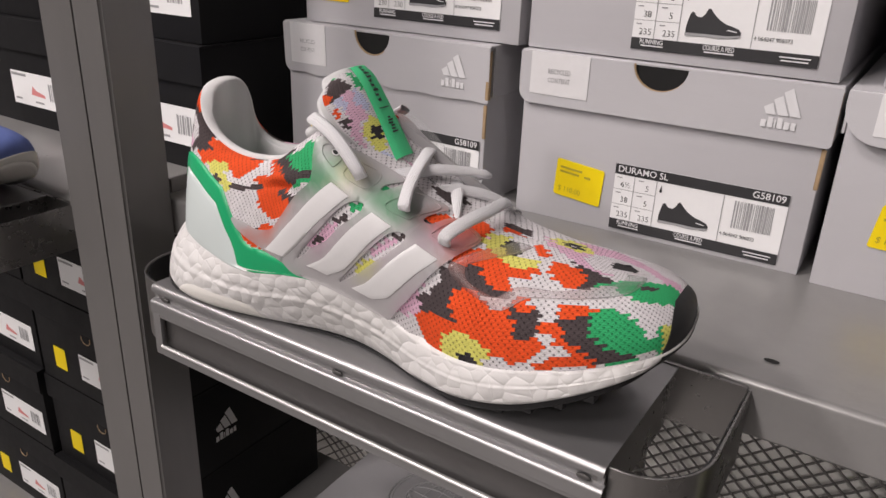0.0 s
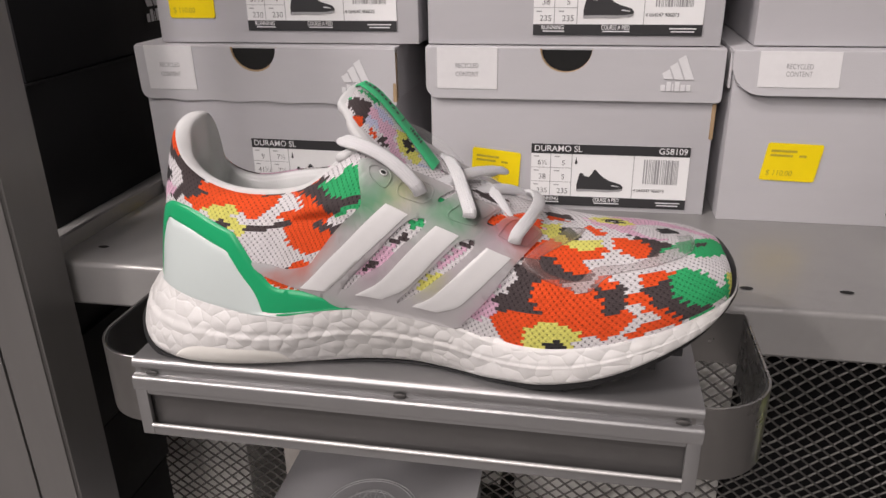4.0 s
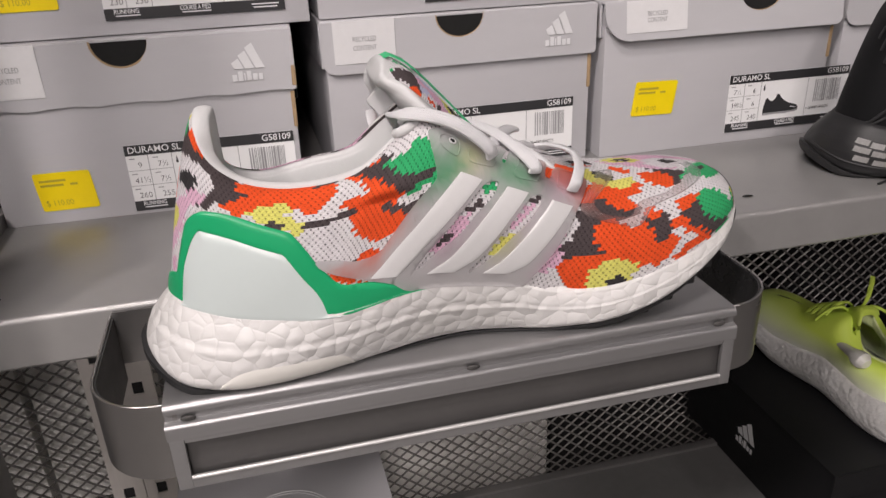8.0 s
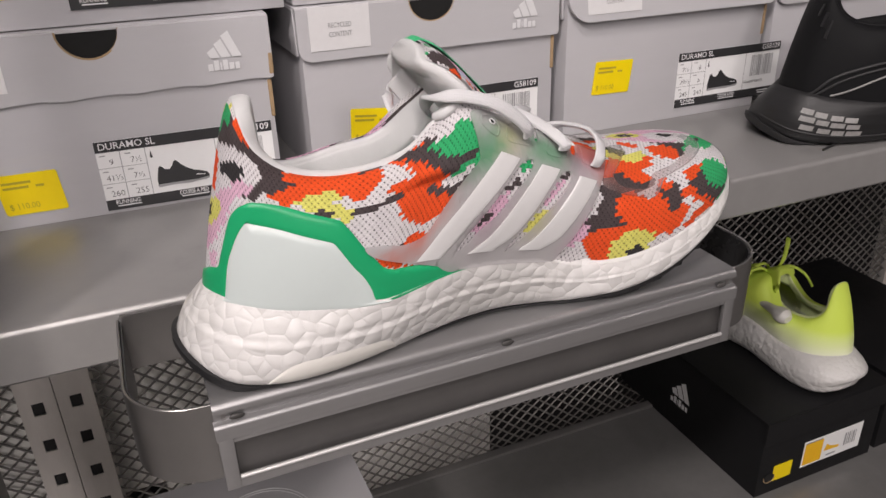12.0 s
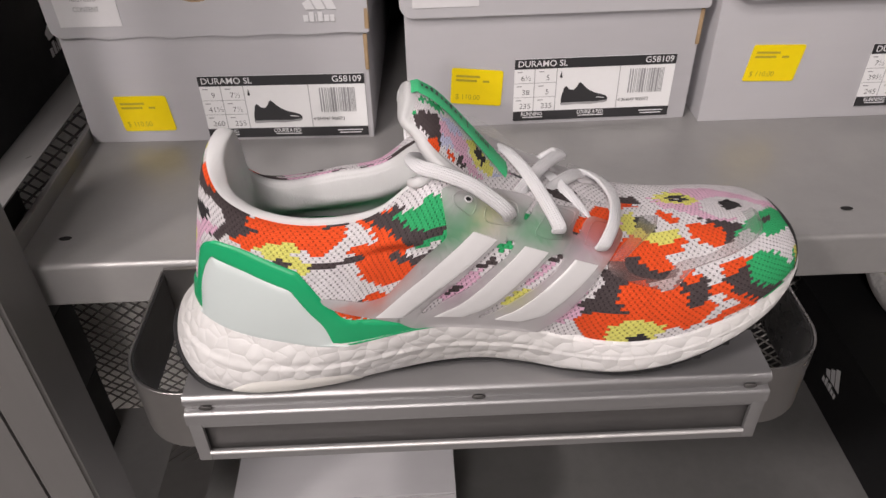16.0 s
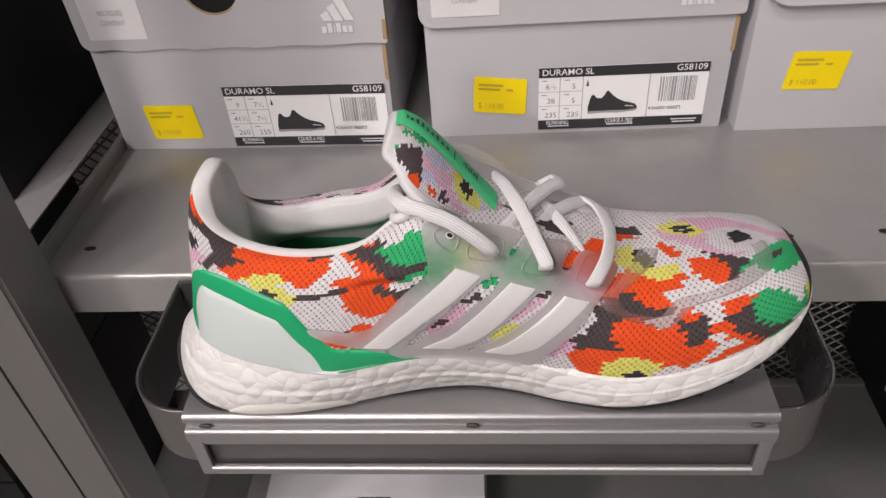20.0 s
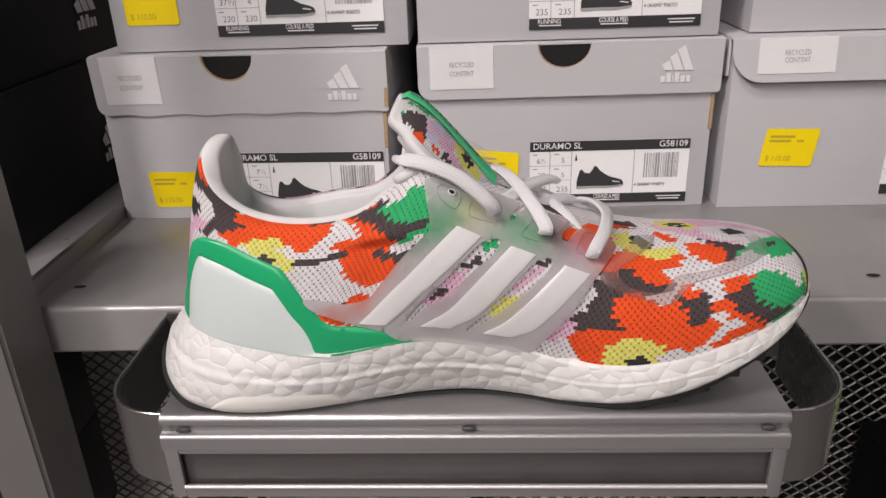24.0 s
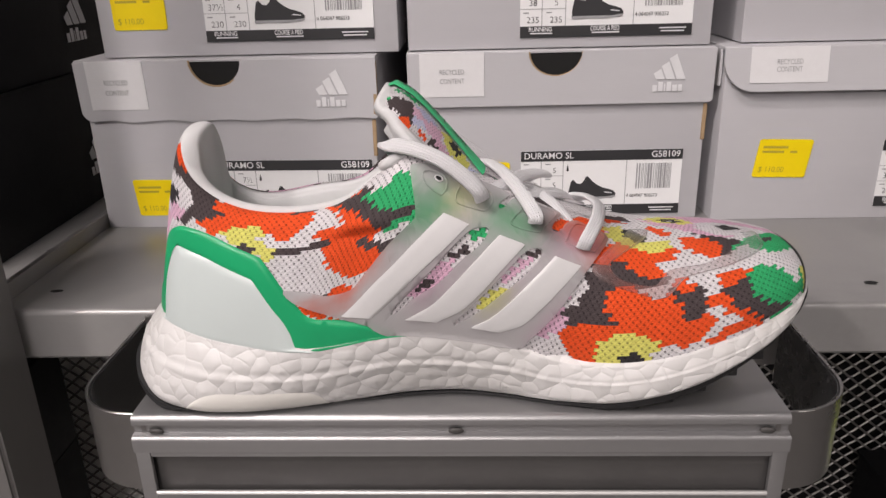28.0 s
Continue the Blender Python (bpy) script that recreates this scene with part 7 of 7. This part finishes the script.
# ---- black shoe boxes ----
def black_box(x, y, z, w, h, depth, label, group, price=True, tag=True, mark=True, side_mark=False, hole_low=False, rz=0.0, orange=False):
    ob = shoe_box(x, y, z, rz, w, h, depth, label, None, 0.034, 0.004, 0.5, 0.0, 0.0, None, None, 0.108, 0.0, BLACK_CARD, BLACK_CARD, False, None, 0.0, 0.0, False, group)
    face = pose(0, -0.0003, 0, 90, 0, 0)
    if price:
        price_sticker(ob, face @ pose(0.034 if not orange else 0.026, 0.022 if not orange else 0.018, 0), 0.024 if not orange else 0.030, 0.030 if not orange else 0.024, 0.0, False)
    if tag:
        lx, lz, lw, lh = (0.088, 0.022, 0.100, 0.036) if not orange else (0.072, 0.022, 0.10, 0.040)
        lab = part("size_label", bmesh_plate(lw, lh, face @ pose(lx, lz, 0), 0.0005), PAPER, ob, "white size label with small print")
        bm, bm2 = bmesh.new(), bmesh.new()
        for a, b, c, d in ((0.02, 0.86, 0.30, 0.94), (0.70, 0.28, 0.73, 0.78), (0.745, 0.28, 0.76, 0.78), (0.775, 0.28, 0.80, 0.78), (0.815, 0.28, 0.825, 0.78), (0.84, 0.28, 0.87, 0.78), (0.885, 0.28, 0.90, 0.78), (0.04, 0.14, 0.16, 0.20), (0.42, 0.12, 0.58, 0.18)):
            add_face(bm, face @ pose(lx, lz, 0), [(a * lw, b * lh), (c * lw, b * lh), (c * lw, d * lh), (a * lw, d * lh)], 0.0008)
        add_face(bm2, face @ pose(lx, lz, 0), [(p * lw, q * lh) for p, q in ((0.36, 0.36), (0.40, 0.62), (0.46, 0.50), (0.62, 0.40), (0.62, 0.32))], 0.0008)
        tagged(part("label_print", bm, INK_GREY, lab, smooth=False), kind="stuff")
        part("label_picture", bm2, ORANGE if orange else surface("faded_red", (0.62, 0.22, 0.22), 0.5), lab, smooth=False)
        if orange:
            part("orange_patch", bmesh_plate(0.030, 0.033, face @ pose(lx + 0.002, lz + 0.003, 0.0006), 0.0004), ORANGE, lab)
    if mark:
        tagged(part("maker_mark", three_bars(bmesh.new(), face @ pose(w - 0.060, h - 0.031, 0.0022), 0.030), PRINT_WHITE, ob, "white three-bar mark", smooth=False), kind="stuff")
    # a black disc on the closed front paints the shade of a hole
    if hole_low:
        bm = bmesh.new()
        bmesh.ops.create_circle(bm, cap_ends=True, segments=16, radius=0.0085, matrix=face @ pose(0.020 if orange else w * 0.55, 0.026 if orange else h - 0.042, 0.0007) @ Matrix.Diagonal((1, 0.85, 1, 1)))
        part("thumb_hole_shade", bm, HOLE_SHADE, ob, "dark disc for the shade in the torn round thumb hole")
        ring = add_tube(bmesh.new(), [face @ pose(0.020 if orange else w * 0.55, 0.026 if orange else h - 0.042, 0.0008) @ Vector((0.0085 * math.cos(q), 0.0072 * math.sin(q), 0)) for q in [math.pi * (0.9 + 1.2 * i / 12) for i in range(13)]], 0.0006, 5)
        part("hole_edge", ring, KRAFT, ob)
    if side_mark:
        sgn = 1 if side_mark > 0 else -1
        m = pose(w - 0.0014 if sgn > 0 else 0.0014, (0.175 if side_mark == 2 else 0.10) if sgn > 0 else 0.165, h * (0.18 if side_mark == 2 else 0.30), 90, 0, 90 * sgn)
        tagged(part("side_mark", three_bars(bmesh.new(), m, 0.046), PRINT_WHITE, ob, "white three-bar mark on the long side", smooth=False), kind="stuff")
    return ob


for col, x in enumerate((-0.88, -1.087)):
    for row in range(4):
        black_box(x + 0.002 * ((row * 7 + col * 3) % 3 - 1), 0.43 + 0.003 * ((row * 5 + col) % 3 - 1), 0.600 + row * 0.1285, 0.200, 0.1275, 0.30, "black shoe box with a white label and a yellow sticker", "black shoe boxes in a stack", hole_low=True, side_mark=1 if col == 0 else 0)
for row in range(3):
    for x in (-0.739, -0.946):
        black_box(x, 0.446 + 0.002 * (row % 2), 1.187 + row * 0.1165, 0.200, 0.1155, 0.30, "black shoe box with a white barcode label and mark", "black shoe boxes on a shelf", price=False, side_mark=2 if x > -0.8 else 0)
shelf_board("side_shelf", -1.25, -0.513, 0.329, 0.76, 1.187, 0.032, "grey painted sheet-metal shelf of the next bay")
shelf_board("side_low_shelf", -1.25, -0.60, 0.33, 0.76, 0.600, 0.03, "grey painted sheet-metal low shelf of the next bay")
black_box(0.268, 0.475, 0.7005, 0.200, 0.1165, 0.28, "black shoe box with a yellow sticker and torn thumb hole", "black shoe boxes below", side_mark=-1, hole_low=True, orange=True, mark=False)
black_box(0.478, 0.478, 0.7005, 0.200, 0.1165, 0.28, "black shoe box on the lower shelf", "black shoe boxes below", price=False, mark=False)

# grey boxes stacked below the tray, the upper lid printed with a globe
for z in (0.7005, 0.797):
    gb = shoe_box(-0.407, 0.395, z, 0.6, 0.196, 0.0945, 0.178, "small grey shoe box with a globe printed on its lid", None, 0.030, 0.006, 0.5, 0.015, 0.013, mark=False, kraft=False, category_group="grey boxes below", recycled=(0.018, 0.024))
    bm = bmesh.new()
    for r in (0.046, 0.043):
        ringp = [(0.098 + r * math.cos(q), 0.095 + r * math.sin(q), 0.0957) for q in [2 * math.pi * i / 40 for i in range(41)]]
        add_tube(bm, ringp, 0.0005, 4, caps=False)
    for k in range(-2, 3):
        add_tube(bm, [(0.098 + 0.030 * math.cos(q), 0.095 + 0.030 * math.sin(q) * k / 2.2, 0.0957) for q in [math.pi * i / 20 for i in range(21)]], 0.0004, 4, caps=False)
        add_tube(bm, [(0.098 + 0.030 * math.cos(q) * k / 2.2, 0.095 + 0.030 * math.sin(q), 0.0957) for q in [math.pi * (i / 20 - 0.5) for i in range(21)]], 0.0004, 4, caps=False)
    ink = part("globe_print", bm, PRINT_SILVER, gb, "silver globe ring print")
    for word, wx, wy in (("PLASTIC", 0.077, 0.112), ("WASTE", 0.082, 0.072)):
        part("lid_word", add_text(bmesh.new(), word, 0.0105, pose(wx, wy, 0.0957), squeeze=0.8), PRINT_SILVER, gb, smooth=False)


# ---- other shoes on show ----
def boat_point(q):
    """Low sides and a flared heel peak for a shoe of another cut."""
    x, y, z = q[0] / MM, q[1] / MM, q[2] / MM
    w = min(max((z - 64) / 45, 0.0), 1.2) ** 1.4
    heel = min(max((72 - x) / 50, 0.0), 1.0)
    z += w * (19 * heel - 24 * math.exp(-((x - 98) / 36) ** 2))
    return Vector((x + 9 * heel * w, y * (1 - 0.12 * w), z)) * MM


def plain_shoe(name, m, label, upper_mat, sole_mat, out_mat, lining_mat, lace_mat, k=8, nv=26, rise=0.0, boat=False):
    ob = thing(name, (0, 0, 0), label, "shoe")
    ob.matrix_world = m
    p = shoe_upper(k, nv) * MM
    p[:, :, 2] += rise * MM
    up = Matrix.Translation((0, 0, rise * MM))
    if boat:
        p = np.array([[boat_point(Vector(q)) for q in line] for line in p])
    bm = bmesh.new()
    grid = [[bm.verts.new(q) for q in line] for line in p]
    for a, b in zip(grid, grid[1:] + grid[:1]):
        for j in range(nv):
            bm.faces.new((a[j], b[j], b[j + 1], a[j + 1]))
    part("upper", bm, upper_mat, ob, angle=180)
    wall2 = sole_wall(12).copy()
    wall2[:, :, 2] += rise * np.linspace(1, 0, wall2.shape[1])[None, :]
    if boat:
        s = np.linspace(0, 1, wall2.shape[1])[None, :]
        heel = np.clip((80 - wall2[:, :, 0]) / 75, 0, 1)
        wall2[:, :, 0] -= heel * 13 * np.sin(np.pi * np.clip(s * 1.25, 0, 1)) ** 0.9
        wall2[:, :, 2] += heel ** 2 * s * 4
        wall2[:, :, 1] += np.where(wall2[:, :, 1] < -5, -1, 1) * 3.5 * np.sin(np.pi * s)
    part("midsole", ring_mesh(wall2[::2], True, True), sole_mat, ob, angle=180)
    if not boat:
        part("outsole", ring_mesh(np.stack([inner, out_hi, mid_o, out_lo], 1)[::2], False, True), out_mat, ob, angle=60)
    bm = bmesh.new()
    bend = boat_point if boat else Vector
    g2 = [[bm.verts.new(bend(up @ q)) for q in line] for line in lining_grid()[::3]]
    for a, b in zip(g2, g2[1:]):
        for j in range(len(a) - 1):
            bm.faces.new((a[j], b[j], b[j + 1], a[j + 1]))
    part("collar_lining", bm, lining_mat, ob, angle=180)
    bm = bmesh.new()
    g3 = [[bm.verts.new(bend(up @ tongue_point(i / 16, j / 12 * 2 - 1, 0))) for j in range(13)] for i in range(17)]
    g4 = [[bm.verts.new(bend(up @ tongue_point(i / 16, j / 12 * 2 - 1, -4))) for j in range(13)] for i in range(17)]
    for g in (g3, g4):
        for a, b in zip(g, g[1:]):
            for j in range(12):
                bm.faces.new((a[j], a[j + 1], b[j + 1], b[j]))
    for j in range(12):
        bm.faces.new((g3[-1][j], g3[-1][j + 1], g4[-1][j + 1], g4[-1][j]))
    for i in range(16):
        for j in (0, 12):
            bm.faces.new((g3[i][j], g3[i + 1][j], g4[i + 1][j], g4[i][j]))
    part("tongue", bm, upper_mat, ob, angle=180)
    for s in (0, 1, 2, 3):
        x, z = 168 + s * 11, 93 - s * 6.5 + rise
        q = spline([Vector((x + 4, -34 + s * 2, z - 12)) * MM, Vector((x + 2, -22, z)) * MM, Vector((x, -8, z + 4)) * MM, Vector((x - 2, 6, z + 2)) * MM, Vector((x - 2, 16, z - 8)) * MM], 5)
        part("lace", add_tube(bmesh.new(), q, 0.0026, 8, 0.6), lace_mat, ob)
    return ob


LIME = surface("lime_knit", (0.72, 0.90, 0.13), 0.6, 0, 0.12, 30, 0.4, 900)
LIME_PALE = surface("lime_pale_film", (0.80, 0.88, 0.46), 0.4, 0, 0.08, 30)
LIME_FADE, lime_tree, lime_skin = tree_of("lime_knit_fading_to_white")
lime_at = lime_tree.nodes.new("ShaderNodeTexCoord")
lime_z = lime_tree.nodes.new("ShaderNodeSeparateXYZ")
lime_tree.links.new(lime_at.outputs["Object"], lime_z.inputs[0])
lime_run = lime_tree.nodes.new("ShaderNodeMapRange")
lime_run.inputs["From Min"].default_value, lime_run.inputs["From Max"].default_value = 0.046, 0.082
lime_tree.links.new(lime_z.outputs[2], lime_run.inputs["Value"])
lime_grain = n_add(lime_tree, "ShaderNodeTexNoise", Scale=700.0, Detail=3.0)
lime_tree.links.new(lime_at.outputs["Object"], lime_grain.inputs["Vector"])
lime_mix = lime_tree.nodes.new("ShaderNodeValToRGB")
lime_mix.color_ramp.elements[0].color, lime_mix.color_ramp.elements[1].color = (0.86, 0.88, 0.74, 1), (0.74, 0.92, 0.13, 1)
lime_tree.links.new(lime_run.outputs[0], lime_mix.inputs[0])
lime_tree.links.new(lime_mix.outputs[0], lime_skin.inputs["Base Color"])
lime_skin.inputs["Roughness"].default_value = 0.55
lime_bump = n_add(lime_tree, "ShaderNodeBump", Strength=0.3, Distance=0.0006)
lime_tree.links.new(lime_grain.outputs["Fac"], lime_bump.inputs["Height"])
lime_tree.links.new(lime_bump.outputs[0], lime_skin.inputs["Normal"])
BLACK_KNIT = surface("black_knit", (0.006, 0.0062, 0.007), 0.6, 0, 0.25, 40, 0.4, 1100, spec=0.16)
BLACK_FOAM = surface("black_foam", (0.016, 0.016, 0.017), 0.45, 0, 0.6, 30, 0.5, 160, (0.12, 0.12, 1), spec=0.35)
WORN_GREY = surface("worn_grey_print", (0.22, 0.215, 0.21), 0.5, 0, 0.5, 90)
BLUE_KNIT = surface("blue_knit", (0.10, 0.14, 0.36), 0.6, 0, 0.12, 30, 0.4, 900)
lime = plain_shoe("lime_running_shoe", pose(0.387, 0.464, 0.8175, 0, 0, 93), "lime yellow running shoe with a white bead-foam sole", LIME_FADE, FOAM, SMOOTH_FOAM, LIME_PALE, LIME, rise=14, boat=True)
for pts in ([(150, -10, 104), (140, -14, 125), (134, -10, 150), (131, -6, 165)], [(150, -10, 104), (138, -24, 118), (122, -36, 112), (112, -44, 95)], [(152, -8, 104), (150, 10, 118), (158, 22, 112), (166, 30, 96)]):
    part("loose_lace", add_tube(bmesh.new(), spline([Vector(p) * MM for p in pts], 8), 0.0028, 8, 0.6), LIME, lime)
tagc = thing("security_tag", (0.350, 0.551, 0.902), "white plastic security tag on the lime shoe", "tag")
bm = add_tube(bmesh.new(), [(0.008, 0.064, -0.006), (0.004, 0.03, -0.002), (0.001, 0.014, 0.0), (0, 0.006, 0), (0, -0.003, 0), (0, -0.009, -0.001)], [0.0045, 0.005, 0.0065, 0.0098, 0.0104, 0.006], 14)
part("tag_body", bm, SMOOTH_FOAM, tagc)

sneaker = plain_shoe("black_running_shoe", pose(0.094, 0.412, 1.2168, 0, 0, -24), "black running shoe with a grey-printed sculpted sole", BLACK_KNIT, BLACK_FOAM, RUBBER, BLACK_KNIT, BLACK_KNIT, 8, 26)
def sole_spot(a, s, out):
    """A point of the midsole wall at row a and depth s, raised by out millimetres."""
    i, k = int(round(a * 12)) % len(low), int(round(s * 44))
    return Vector((wall[i, k, 0] + outw[i, 0] * out, wall[i, k, 1] + outw[i, 1] * out, wall[i, k, 2])) * MM


for k in range(4):
    for r in range(3):
        a0, s0 = 15.1 - k * 0.62 - r * 0.14, 0.27 + r * 0.17 + k * 0.02
        bm = bmesh.new()
        cells = [[bm.verts.new(sole_spot(a0 - 0.52 * i / 4, s0 + 0.115 * j, 0.5)) for j in range(2)] for i in range(5)]
        for c0, c1 in zip(cells, cells[1:]):
            bm.faces.new((c0[0], c0[1], c1[1], c1[0]))
        part("sole_print", bm, WORN_GREY, sneaker, smooth=False)
groove = [sole_spot(16.6 - 6 * i / 40, 0.80, 0.2) for i in range(41)]
part("sole_groove", add_tube(bmesh.new(), groove, 0.0008, 5), RUBBER, sneaker)
for name, pts, r, mat in (("panel_seam", [(15.2, 0.0), (14.4, 0.10), (13.4, 0.21), (12.2, 0.30), (10.8, 0.36)], 0.0011, RUBBER), ("panel_seam", [(15.0, 0.0), (14.2, 0.07), (13.2, 0.17), (12.0, 0.25), (10.6, 0.31)], 0.0008, RUBBER), ("reflective_line", [(14.2, 0.01), (13.4, 0.05), (12.5, 0.14), (11.8, 0.19), (10.9, 0.2)], 0.0007, WORN_GREY)):
    part(name, add_tube(bmesh.new(), [on_upper(a, v, 0.5) for a, v in along(pts, 40)], r, 6), mat, sneaker)
for j, (a, v) in enumerate(((16.0, 0.62), (15.6, 0.60), (15.2, 0.58))):
    bm = bmesh.new()
    rib = [on_upper(a + 0.10 * q, v - 0.20 * q * (0.6 + 0.2 * j), 0.6) for q in (0, 0.5, 1)]
    part("heel_mark", add_tube(bm, rib, 0.0017, 6, 0.5), BLACK_FOAM, sneaker)
cordt = thing("loose_string", (0.14, 0.35, SHELF_Z + 0.001), "thin black string lying on the shelf", "string")
part("cord", add_tube(bmesh.new(), [(-0.03, -0.006, 0), (-0.01, 0.0, 0.0004), (0.02, 0.004, 0.0004), (0.06, 0.014, 0.0006)], 0.0009, 6), RUBBER, cordt)

# next bay's tray with a blue shoe
copy_thing(tray, pose(-0.206 - 0.535, TRAY_Y, TRAY_Z - 0.0294))
blue = plain_shoe("blue_running_shoe", pose(-0.875, 0.285, 1.1842, 0, 0, 0), "blue running shoe with a thick white sole", BLUE_KNIT, SMOOTH_FOAM, SMOOTH_FOAM, BLUE_KNIT, BLUE_KNIT, 8, 26)

# lamp housings on the ceiling, out of view; the fourth belongs to the added lamp
for lx, ly, lw, ls in LAMPS:
    lamp = thing("ceiling_lamp", (lx, ly, 2.95), "round white housing of an unseen ceiling lamp", "lamp", "ceiling lamps")
    bm = bmesh.new()
    bmesh.ops.create_cone(bm, cap_ends=True, segments=32, radius1=ls / 2 + 0.02, radius2=ls / 2 + 0.02, depth=0.05, matrix=pose(0, 0, 0.026))
    part("housing", bm, SMOOTH_FOAM, lamp)
